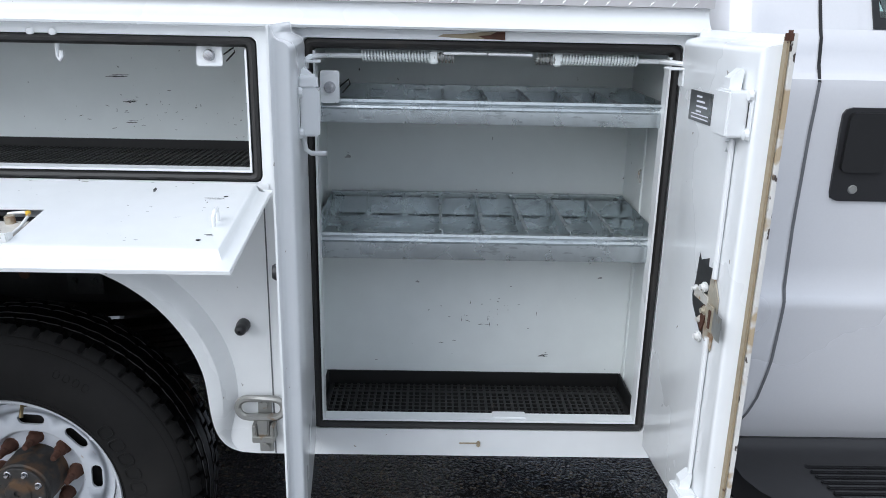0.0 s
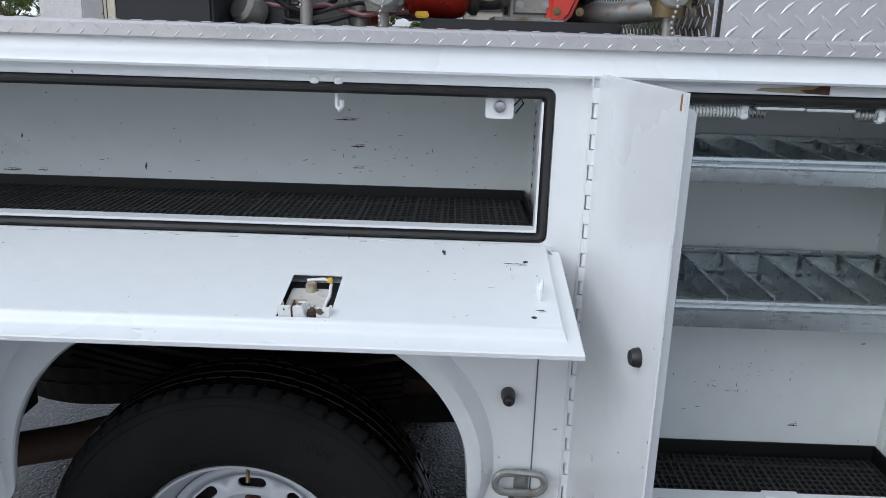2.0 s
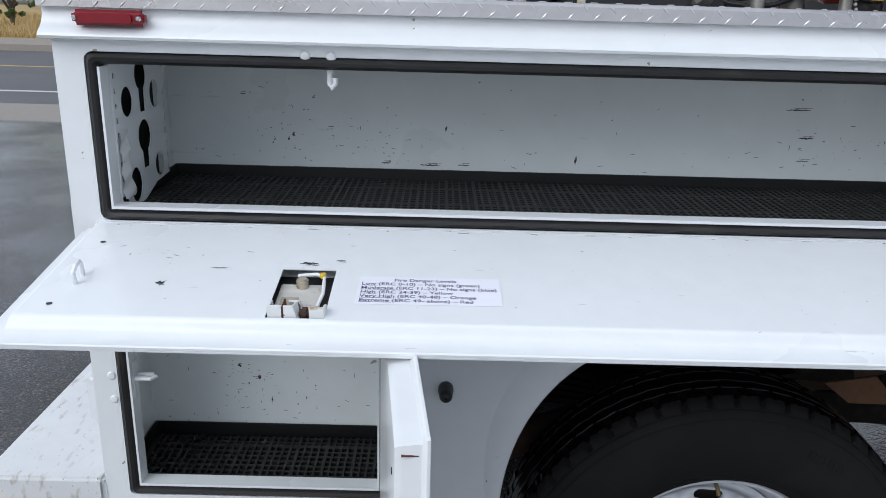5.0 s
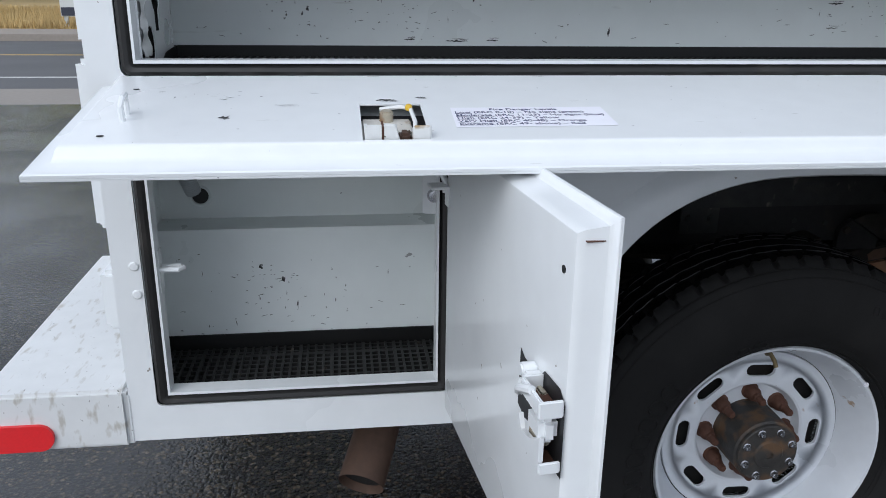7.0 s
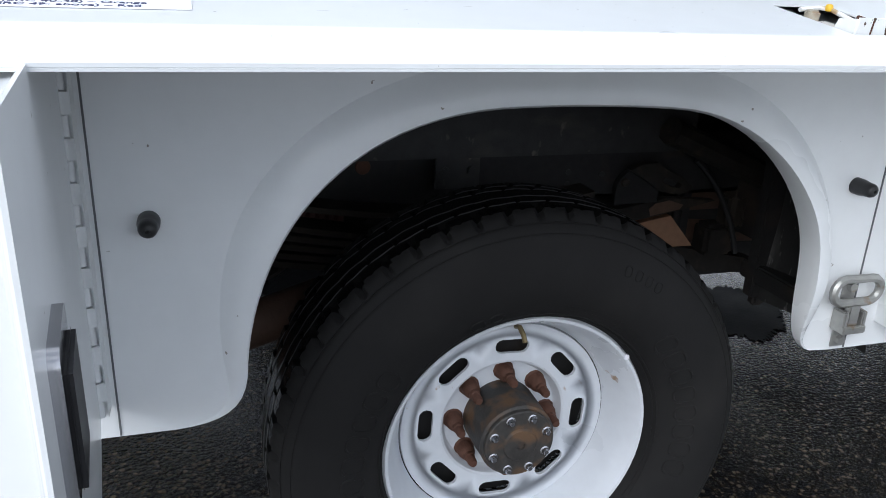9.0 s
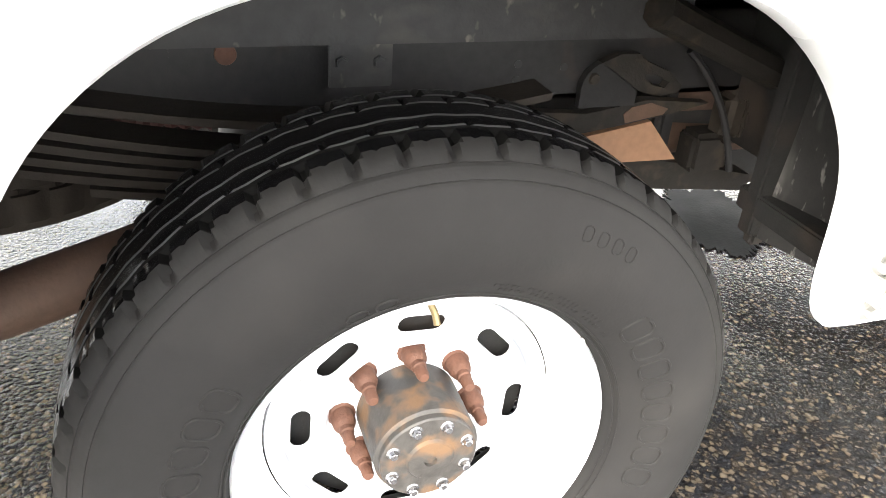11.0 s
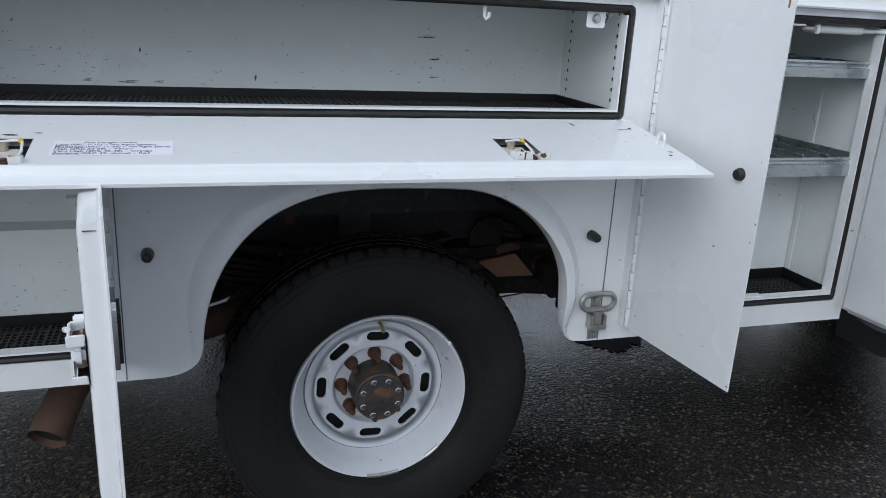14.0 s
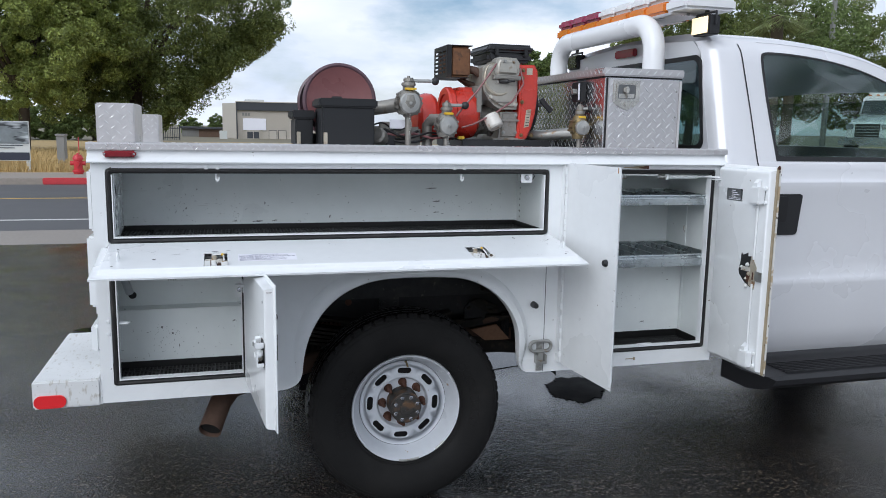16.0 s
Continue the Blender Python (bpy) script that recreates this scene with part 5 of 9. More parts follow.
# ---- inside the compartments ----
def rubber_mat(name_label, x0, x1, y0, y1, z, lip, pitch=0.0135):
    ob = thing("rubber_mat", ((x0 + x1) / 2, (y0 + y1) / 2, z), name_label, "mat", "rubber floor mats")
    bm = bmesh.new()
    box(bm, x0, x1, y0, y1, z, z + 0.0025)
    for a in ((x0, x0 + 0.004, y0, y1), (x1 - 0.004, x1, y0, y1), (x0 + 0.004, x1 - 0.004, y1 - 0.004, y1)):
        box(bm, *a, z + 0.0025, z + lip, 0.001)
    part("tray", bm, M_PAN, ob, "smooth black tray with upturned rim")
    verts, faces = [], []

    def bar(a, b, c, d, h0, h1):
        k = len(verts)
        verts.extend([(a, c, h0), (b, c, h0), (b, d, h0), (a, d, h0), (a, c, h1), (b, c, h1), (b, d, h1), (a, d, h1)])
        faces.extend([(k + 4, k + 5, k + 6, k + 7), (k, k + 1, k + 5, k + 4), (k + 1, k + 2, k + 6, k + 5), (k + 2, k + 3, k + 7, k + 6), (k + 3, k, k + 4, k + 7)])
    nx, ny = int((x1 - x0 - 0.03) / pitch), int((y1 - y0 - 0.03) / (pitch * 1.05))
    for i in range(nx + 1):
        x = x0 + 0.012 + i * (x1 - x0 - 0.03) / nx
        w = 0.0042 if i % 4 else 0.0062
        bar(x, x + w, y0 + 0.010, y1 - 0.012, z + 0.0025, z + 0.0105)
    for j in range(ny + 1):
        y = y0 + 0.010 + j * (y1 - y0 - 0.03) / ny
        w = 0.005 if j % 8 else 0.011
        bar(x0 + 0.012, x1 - 0.014, y, y + w, z + 0.0025, z + 0.0092)
    g = raw("grid", verts, faces, M_MAT, ob, "black perforated rubber grid")
    g["kind"] = "stuff"


rubber_mat("black perforated rubber mat in the long compartment", -1.094, 0.568, 0.022, 0.362, 1.0905, 0.030)
rubber_mat("black perforated rubber mat on the front compartment floor", 0.660, 1.352, 0.022, 0.219, 0.5675, 0.039, 0.0145)
rubber_mat("black perforated rubber mat on the rear compartment floor", -1.130, -0.618, 0.022, 0.219, 0.5675, 0.034, 0.0145)


def shelf_tray(z0, z1, zf, label):
    """Galvanised divided shelf with a folded front lip."""
    x0, x1, y0, y1 = 0.664, 1.349, 0.026, 0.345
    ob = thing("shelf_tray", ((x0 + x1) / 2, 0.18, z0), label, "shelf", "divided shelves")
    bm = bmesh.new()
    t = 0.0015
    zb = z0 + 0.012
    box(bm, x0, x1, y0, y1, zb - t, zb)
    box(bm, x0, x1, y1 - t, y1, zb, z1 + 0.002)
    box(bm, x0, x0 + t, y0, y1 - t, zb, z1)
    box(bm, x1 - t, x1, y0, y1 - t, zb, z1)
    part("tray", bm, M_GALV_DULL, ob)
    for i in range(8):
        xa = x0 + (x1 - x0) * i / 8
        bm = bmesh.new()
        box(bm, xa + 0.006, xa + (x1 - x0) / 8 - 0.006, y1 - 0.010, y1 - 0.0085, zb + 0.004, z1 - 0.010, 0.0005)
        part("bin_back", bm, M_GALV, ob)
    bm = bmesh.new()
    prof = [(y0, z0), (y0 - 0.003, z0), (y0 - 0.004, z0 + 0.004), (y0 - 0.004, zf - 0.018), (y0 + 0.004, zf - 0.014), (y0 + 0.005, zf - 0.008), (y0 - 0.003, zf - 0.004),
            (y0 - 0.002, zf + 0.001), (y0 + 0.010, zf + 0.001), (y0 + 0.010, zf - 0.003), (y0 + 0.002, zf - 0.012), (y0, zf - 0.02)]
    sweep_x(bm, prof, x0 - 0.002, x1 + 0.002)
    part("front_lip", bm, M_GALV, ob, "folded galvanised front lip")
    for i in range(1, 8):
        x = x0 + (x1 - x0) * i / 8
        if i in (1, 2):
            bm = bmesh.new()
            box(bm, x - 0.001, x + 0.001, y1 - 0.006, y1 - 0.0015, zb, z1 - 0.002)
        else:
            bm = bmesh.new()
            box(bm, x - 0.0008, x + 0.0008, y0 + 0.011, y1 - 0.002, zb, z1 - 0.006)
            box(bm, x - 0.006, x + 0.0008, y0 + 0.011, y1 - 0.002, z1 - 0.006, z1 - 0.0045)
        part("divider", bm, M_GALV, ob)
    bm = bmesh.new()
    box(bm, x0, x1, y1 - 0.020, y1 - 0.0005, z1 + 0.002, z1 + 0.0035)
    part("back_flange", bm, M_GALV, ob)
    for xx in (x0 - 0.0075, x1 + 0.0035):
        bm = bmesh.new()
        box(bm, xx, xx + 0.004, y0 + 0.01, y1, z0 - 0.006, z0 + 0.02)
        part("support_angle", bm, M_GALV, ob)


shelf_tray(1.214, 1.257, 1.257, "galvanised divided shelf tray, upper, nearly empty")
shelf_tray(0.945, 1.008, 0.996, "galvanised divided shelf tray, middle, empty bins")


def spring_stay(door, P_end, anchor, along, coil0, coil1, tail, r=0.0090):
    """A door stay: bent rod, coil spring through a hanging bracket."""
    a, z, y = anchor, along, 0.024
    bm = bmesh.new()
    e = Vector(P_end)
    sx = 1 if coil1 > coil0 else -1
    tube(bm, [e + Vector((0, 0, -0.016)), e, Vector((e.x + sx * 0.006, e.y + 0.006, z)), Vector((e.x + sx * 0.03, y, z)), (coil0, y, z), (tail, y, z)], 0.0048, 8)
    ob = part("door_stay", bm, M_WHITE, truck, "white painted door stay rod with spring")
    bm = bmesh.new()
    pts = []
    turns = int(abs(coil1 - coil0) / 0.0056)
    for i in range(turns * 10 + 1):
        t = i / 10
        ang = 2 * math.pi * t
        x = coil0 + (coil1 - coil0) * i / (turns * 10)
        pts.append((x, y + r * math.cos(ang), z + r * math.sin(ang)))
    tube(bm, pts, 0.0019, 5)
    part("spring", bm, M_LINER, ob, "grey coil spring")
    bm = bmesh.new()
    pts = []
    turns = int(abs(tail - coil1) / 0.0056)
    for i in range(turns * 10 + 1):
        ang = 2 * math.pi * i / 10
        x = coil1 + (tail - coil1) * i / (turns * 10)
        pts.append((x, y + r * math.cos(ang), z + r * math.sin(ang)))
    tube(bm, pts, 0.0019, 5)
    part("spring", bm, M_STEEL, ob)
    bm = bmesh.new()
    box(bm, coil1 - 0.006, coil1 + 0.010, y - 0.010, y + 0.010, z - 0.012, z + 0.013, 0.003)
    box(bm, coil1 - 0.020, coil1 + 0.020, y - 0.012, y + 0.012, z + 0.013, z + 0.0165, 0.001)
    part("bracket", bm, M_LINER, ob)


spring_stay(door_l, (0.674, -0.045, 1.333), 0.9, 1.337, 0.765, 0.897, 0.936)
spring_stay(door_r, (1.349, -0.045, 1.333), 1.1, 1.337, 1.277, 1.125, 1.088)
spring_stay(door_b, (-0.642, -0.045, 0.952), -0.9, 0.967, -0.718, -0.870, -0.905)
for d, P, s, z in ((door_l, PL, 0.045, 1.330), (door_r, PR, 0.045, 1.330), (door_b, PB, 0.045, 0.948)):
    put("stay_bracket", d, P, s - 0.022, s + 0.012, 0.0, 0.028, z - 0.002, z + 0.002, M_WHITE, 0.001)
    put("stay_bracket", d, P, s - 0.010, s + 0.012, 0.0, 0.003, z - 0.03, z, M_WHITE, 0.001)
bm = bmesh.new()
box(bm, 0.915, 0.996, 0.006, 0.030, 1.343, 1.3475, 0.0015)
part("strike_plate", bm, M_WHITE, truck, "white strike plate")
bm = bmesh.new()
box(bm, 0.998, 1.080, 0.006, 0.030, 1.3425, 1.347, 0.0015)
part("strike_plate", bm, M_WHITE, truck, "white strike plate")
bm = bmesh.new()
box(bm, 1.035, 1.105, 0.008, 0.034, 0.598, 0.6035, 0.0015)
part("strike_plate", bm, M_WHITE, truck, "white strike plate")


def lamp_bracket(x, z, y, w=0.048, h=0.042):
    bm = bmesh.new()
    plate(bm, [rrect(x - w / 2, x + w / 2, z - h / 2, z + h / 2, 0.006)], lambda u, v: (u, y, v), Vector((0, 0.002, 0)))
    ob = part("switch_bracket", bm, M_WHITE, truck, "white bracket with bright push button switch")
    bm = bmesh.new()
    lathe(bm, [(0.0, 0.009), (0.009, 0.008), (0.0105, 0.005), (0.011, 0.0)], (x, y, z - 0.001), n=18)
    part("button", bm, M_CHROME, ob)
    bm = bmesh.new()
    tube(bm, [(x + w / 2, y + 0.01, z), (x + w / 2 + 0.014, y + 0.03, z + 0.012), (x + w / 2 + 0.018, y + 0.02, z + 0.004), (x + w / 2 + 0.004, y + 0.01, z - 0.012)], 0.0015, 6)
    part("wire", bm, M_TRIM, ob)


lamp_bracket(0.486, 1.334, 0.020)
lamp_bracket(0.706, 1.280, 0.020, 0.036, 0.060)
lamp_bracket(-0.652, 0.916, 0.018, 0.036, 0.062)


def hook(x, z):
    bm = bmesh.new()
    box(bm, x - 0.026, x + 0.026, 0.016, 0.030, z + 0.020, z + 0.0225, 0.0005)
    tube(bm, [(x - 0.004, 0.023, z + 0.020), (x - 0.004, 0.023, z - 0.012), (x, 0.021, z - 0.018), (x + 0.005, 0.019, z - 0.012), (x + 0.005, 0.019, z - 0.002)], 0.0042, 8)
    part("lid_hook", bm, M_WHITE, truck, "white painted wire hook")
    for dx in (-0.026, 0.014):
        bm = bmesh.new()
        lathe(bm, [(0.0, 0.003), (0.006, 0.002), (0.008, 0.0)], (x + dx - 0.012, -0.0005, z + 0.0315), n=12)
        part("rivet", bm, M_WHITE, truck)


hook(-0.722, 1.338)
hook(0.212, 1.338)

# strike hook on the rear opening
bm = bmesh.new()
box(bm, -1.081, -1.078, 0.010, 0.034, 0.768, 0.838, 0.001)
tube(bm, [(-1.079, 0.030, 0.806), (-1.050, 0.030, 0.806), (-1.044, 0.022, 0.806), (-1.050, 0.014, 0.806), (-1.079, 0.014, 0.806)], 0.0042, 8)
part("strike_hook", bm, M_WHITE, truck, "white strike hook")
for z in (0.772, 0.818):
    bm = bmesh.new()
    lathe(bm, [(0.0, 0.003), (0.006, 0.002), (0.008, 0.0)], (-1.112, -0.0005, z), n=12)
    part("rivet", bm, M_WHITE, truck)
# ribbed hose and plug in the rear compartment
bm = bmesh.new()
pts, rad = [], []
for i in range(200):
    t = i / 199
    pts.append((-1.092 + 0.004 * t + 0.022 * t * t, 0.17 + 0.10 * t, 1.055 - 0.19 * t))
    rad.append((0.0125, 0.0150, 0.0150, 0.0125)[i % 4])
tube(bm, pts, rad, 12)
part("conduit", bm, M_PIPE, truck, "painted ribbed conduit")
for gx, gz in ((-1.060, 0.850),):
    bm = bmesh.new()
    tube(bm, [(gx + 0.018 * math.cos(2 * math.pi * i / 24), 0.298, gz + 0.018 * math.sin(2 * math.pi * i / 24)) for i in range(24)], 0.003, 6, closed=True)
    gr = part("grommet", bm, M_LINER, truck, "painted hole edge")
    bm = bmesh.new()
    lathe(bm, [(0.0, 0.0), (0.017, 0.0)], (gx, 0.2985, gz), n=24)
    part("hole", bm, M_TRIM, gr)

# punched plate on the rear end wall of the long compartment
bm = bmesh.new()
def circ(cy, cz, ry, rz, n=20):
    return [(cy + ry * math.cos(2 * math.pi * i / n), cz + rz * math.sin(2 * math.pi * i / n)) for i in range(n)]
def keyhole(cy, cz, r, drop):
    pts = [(cy + r * math.cos(radians(a)), cz + r * math.sin(radians(a))) for a in range(-60, 241, 15)]
    return pts + [(cy - r * 0.45, cz - drop), (cy + r * 0.45, cz - drop)]
outer = [(0.036, 1.128), (0.060, 1.128), (0.070, 1.100), (0.130, 1.098), (0.200, 1.120), (0.268, 1.124), (0.268, 1.372), (0.036, 1.372)]
holes = [circ(0.092, 1.280, 0.024, 0.025), circ(0.220, 1.280, 0.022, 0.025), keyhole(0.160, 1.318, 0.026, 0.063), keyhole(0.158, 1.212, 0.029, 0.056),
         circ(0.103, 1.136, 0.025, 0.030), circ(0.222, 1.150, 0.023, 0.022)]
for i in range(10):
    for cy in (0.047, 0.259):
        holes.append([(cy - 0.003, 1.13 + i * 0.024), (cy + 0.003, 1.13 + i * 0.024), (cy + 0.003, 1.139 + i * 0.024), (cy - 0.003, 1.139 + i * 0.024)])
plate(bm, [outer] + holes, lambda u, v: (-1.076, u, v), Vector((-0.0015, 0, 0)))
box(bm, -1.097, -1.0745, 0.032, 0.036, 1.122, 1.372, 0.001)
lamp_panel = part("lamp_panel", bm, M_WHITE, truck, "white punched steel lamp mounting panel")
for z in (1.265, 1.138):
    bm = bmesh.new()
    lathe(bm, [(0.0, 0.0015), (0.0045, 0.0015), (0.0045, -0.001)], (-1.086, 0.032, z), n=12)
    part("bolt_hole", bm, M_TRIM, lamp_panel)
# crumpled foil tape over the lower part of the panel
rng = random.Random(5)
bm = bmesh.new()
rows = []
for i in range(19):
    rows.append([bm.verts.new((-1.0740 + rng.uniform(0.0, 0.0022) + 0.0022 * math.sin(i * 1.1 + j * 0.6), 0.040 + 0.009 * j + 0.014 * max(0, i - 11) / 7 * (j > 2), 1.236 - 0.0062 * i + rng.uniform(-0.002, 0.002))) for j in range(5)])
for A, Bq in zip(rows, rows[1:]):
    for j in range(4):
        bm.faces.new((A[j], A[j + 1], Bq[j + 1], Bq[j]))
part("crumpled_tape", bm, M_CHIPPED, lamp_panel, "crumpled painted tape")
# dark sheet before the white end wall, painting shade into the punched holes
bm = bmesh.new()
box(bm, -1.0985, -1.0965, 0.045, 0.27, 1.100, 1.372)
part("hole_shade_sheet", bm, M_DARK, truck)
bm = bmesh.new()
tube(bm, [(-1.074, 0.066, 1.365), (-1.062, 0.070, 1.350), (-1.058, 0.082, 1.345), (-1.062, 0.092, 1.352), (-1.070, 0.092, 1.365)], 0.004, 8)
part("grab_hook", bm, M_WHITE, truck)
bm = bmesh.new()
tube(bm, [(0.572, 0.066, 1.360), (0.556, 0.070, 1.346), (0.552, 0.082, 1.340), (0.556, 0.092, 1.348), (0.566, 0.092, 1.360)], 0.004, 8)
part("grab_hook", bm, M_WHITE, truck)
# slots of the front end wall
bm = bmesh.new()
for cy in (0.075, 0.325):
    for i in range(9):
        box(bm, 0.5775, 0.5785, cy - 0.0025, cy + 0.0025, 1.135 + i * 0.026, 1.143 + i * 0.026)
part("wall_slots", bm, M_TRIM, truck)["kind"] = "stuff"
# fold line and wire catch on the end wall of the front compartment
bm = bmesh.new()
box(bm, 1.3555, 1.3568, 0.1985, 0.2000, 0.585, 1.205)
box(bm, 1.3540, 1.3568, 0.2000, 0.2180, 0.585, 1.205)
part("wall_fold", bm, M_LINER, truck, "folded edge of the end wall")
bm = bmesh.new()
tube(bm, [(1.356, 0.212, 1.098), (1.350, 0.210, 1.094), (1.349, 0.207, 1.082), (1.353, 0.205, 1.070)], 0.0022, 6)
part("wire_catch", bm, M_STEEL, truck)
# rust stains at the latch strikes
bm = bmesh.new()
plate(bm, [[(0.905, 1.3745), (0.955, 1.3722), (1.024, 1.3712), (1.026, 1.3845), (0.985, 1.3842), (0.950, 1.3800), (0.915, 1.3790)]], lambda u, v: (u, -0.001, v), Vector((0, 0.001, 0)))
st = part("rust_stain", bm, M_GOLD, truck, "rust stain above the door strike")
bm = bmesh.new()
plate(bm, [[(0.990, 1.3725), (1.027, 1.3708), (1.027, 1.3852), (1.012, 1.3850), (1.000, 1.3790), (0.978, 1.3770)]], lambda u, v: (u, -0.0022, v), Vector((0, 0.001, 0)))
part("rust_flake", bm, M_RUST, st)
bm = bmesh.new()
box(bm, 0.965, 1.010, -0.003, 0.0, 0.5445, 0.5475, 0.001)
box(bm, 1.002, 1.010, -0.009, 0.0, 0.540, 0.552, 0.002)
part("catch_pin", bm, M_GOLD, truck)


# ---- wheels ----
def wheel_parts(w):
    # tyre, centred on its hub, the street side towards -y
    bm = bmesh.new()
    half = [(0.2270, 0.050), (0.2325, 0.036), (0.242, 0.024), (0.262, 0.011), (0.285, 0.004), (0.310, 0.001), (0.332, 0.003), (0.350, 0.008), (0.366, 0.0145), (0.3695, 0.0163), (0.3705, 0.0178),
            (0.3715, 0.0170), (0.3820, 0.0225), (0.3832, 0.0245), (0.3846, 0.0270), (0.3860, 0.0262), (0.3885, 0.0285), (0.3935, 0.0335), (0.3985, 0.0420), (0.4005, 0.0500), (0.4012, 0.0530),
            (0.4016, 0.0688), (0.4004, 0.0703), (0.3930, 0.0715), (0.3930, 0.0765), (0.4008, 0.0774), (0.4022, 0.0790), (0.4030, 0.0940), (0.4018, 0.0955), (0.3935, 0.0965), (0.3935, 0.1020), (0.4018, 0.1031), (0.4032, 0.1048)]
    prof = half + [(r, 0.236 - h) for r, h in reversed(half)]
    last = len(prof) - 1
    shoulder = {16: 0.002, 17: 0.0065, 18: 0.0095, 19: 0.0095, 20: 0.0095, 21: 0.0085}

    def bump(j, k):
        jj = min(j, last - j)
        q = (k + (jj - 16) // 3) % 10
        if jj in shoulder and q in (0, 1):
            return -shoulder[jj]
        if jj in (18, 19, 20) and q == 6:
            return -0.0022
        if jj in (26, 27) and k % 10 == 4:
            return -0.005
        return 0.0

    def slide(j, k):
        jj = min(j, last - j)
        if 21 <= jj <= 32:
            return 0.0016 * (abs(k % 10 - 5) / 2.5 - 1) * (1 if jj < 27 else -1)
        return 0.0
    lathe(bm, [(r, -h) for r, h in prof], (0, 0, 0), n=520, bump=bump, slide=slide)
    for v in bm.verts:
        if v.co.z < -0.385:
            v.co.z = -0.385
    # separate materials paint groove shade and rib-edge glints
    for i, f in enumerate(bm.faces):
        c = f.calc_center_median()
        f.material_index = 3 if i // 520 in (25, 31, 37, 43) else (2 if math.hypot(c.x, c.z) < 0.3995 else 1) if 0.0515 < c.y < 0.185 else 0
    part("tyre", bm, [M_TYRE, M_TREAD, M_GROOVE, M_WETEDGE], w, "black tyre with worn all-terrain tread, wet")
    # raised outlines where the sidewall lettering stands
    sw = [(0.228, 0.036), (0.242, 0.024), (0.262, 0.011), (0.285, 0.004), (0.310, 0.001), (0.332, 0.003), (0.350, 0.008)]

    def wall_y(r):
        for (a, ya), (b, yb) in zip(sw, sw[1:]):
            if r <= b:
                return ya + (yb - ya) * (r - a) / (b - a)
        return sw[-1][1]

    def outline(ang, rc, wd, ht, th):
        pts = []
        for u, v in rrect(-wd / 2, wd / 2, -ht / 2, ht / 2, min(wd, ht) * 0.4, 4):
            r, a = rc + v, radians(ang) - u / rc
            pts.append((r * math.cos(a), wall_y(r) - 0.0004, r * math.sin(a)))
        bm = bmesh.new()
        tube(bm, pts, th, 6, closed=True)
        return bm
    # size marks and the small print rows of the sidewall
    for i in range(4):
        part("sidewall_relief", outline(66 - i * 3.6, 0.336, 0.012, 0.016, 0.0010), M_TYRE, w)
    for r, a0, a1, st in ((0.2555, 80, 46, 1.5), (0.2475, 78, 40, 1.5), (0.258, -60, -100, 1.7)):
        verts, faces = [], []
        ang, q = a0, 0
        while ang > a1:
            q += 1
            if q % 6:
                w0 = 0.45 + 0.25 * ((q * 5) % 3)
                kk = len(verts)
                for rr, aa, up in ((r, ang, 0), (r, ang - w0, 0), (r + 0.0042, ang - w0, 0), (r + 0.0042, ang, 0), (r, ang, 1), (r, ang - w0, 1), (r + 0.0042, ang - w0, 1), (r + 0.0042, ang, 1)):
                    verts.append((rr * math.cos(radians(aa)), wall_y(rr) + 0.0006 - 0.0014 * up, rr * math.sin(radians(aa))))
                faces += [(kk + 4, kk + 5, kk + 6, kk + 7), (kk, kk + 1, kk + 5, kk + 4), (kk + 1, kk + 2, kk + 6, kk + 5), (kk + 2, kk + 3, kk + 7, kk + 6), (kk + 3, kk, kk + 4, kk + 7)]
            ang -= st
        raw("sidewall_print", verts, faces, M_TYRE, w)["kind"] = "stuff"
    for c0, cnt, st in ((38, 8, -7.4), (196, 8, -7.4)):
        for i in range(cnt):
            part("sidewall_relief", outline(c0 + i * st, 0.282, 0.027, 0.036, 0.0021), M_TYRE, w)
    for i in range(2):
        part("sidewall_relief", outline(112 - i * 7, 0.252, 0.022, 0.018, 0.0017), M_TYRE, w)
    for r in (0.2400, 0.2345):
        bm = bmesh.new()
        tube(bm, [(r * math.cos(2 * math.pi * i / 120), wall_y(r) - (0.0002 if r < 0.352 else -0.0030), r * math.sin(2 * math.pi * i / 120)) for i in range(120)], 0.0013, 6, closed=True)
        part("sidewall_ring", bm, M_TYRE, w)
    # rim
    bm = bmesh.new()
    lathe(bm, [(0.214, -0.070), (0.2270, -0.060), (0.2283, -0.047), (0.2250, -0.0405), (0.2200, -0.0415), (0.2160, -0.047), (0.2130, -0.054), (0.2085, -0.061), (0.202, -0.074), (0.196, -0.090), (0.190, -0.106), (0.1850, -0.116)], (0, 0, 0), n=72)
    lathe(bm, [(0.1837, -0.120), (0.1825, -0.1135), (0.178, -0.1135), (0.160, -0.118)], (0, 0, 0), n=72)
    ring = [(0.160 * math.cos(2 * math.pi * i / 72), 0.160 * math.sin(2 * math.pi * i / 72)) for i in range(72)]
    inner = [(0.113 * math.cos(2 * math.pi * i / 48), 0.113 * math.sin(2 * math.pi * i / 48)) for i in range(48)]
    loops = [ring, inner]
    for q in range(8):
        a = radians(87.24 + 45 * q)
        ux, uz = math.cos(a), math.sin(a)
        tx, tz = -uz, ux
        sl = []
        for sgn, base in ((1, -90), (-1, 90)):
            for i in range(7):
                b = radians(base + 180 * i / 6)
                lx, lz = sgn * 0.0175 + 0.0125 * math.cos(b), 0.0125 * math.sin(b)
                sl.append((ux * (0.1390 + lz) + tx * lx, uz * (0.1390 + lz) + tz * lx))
        loops.append(sl)
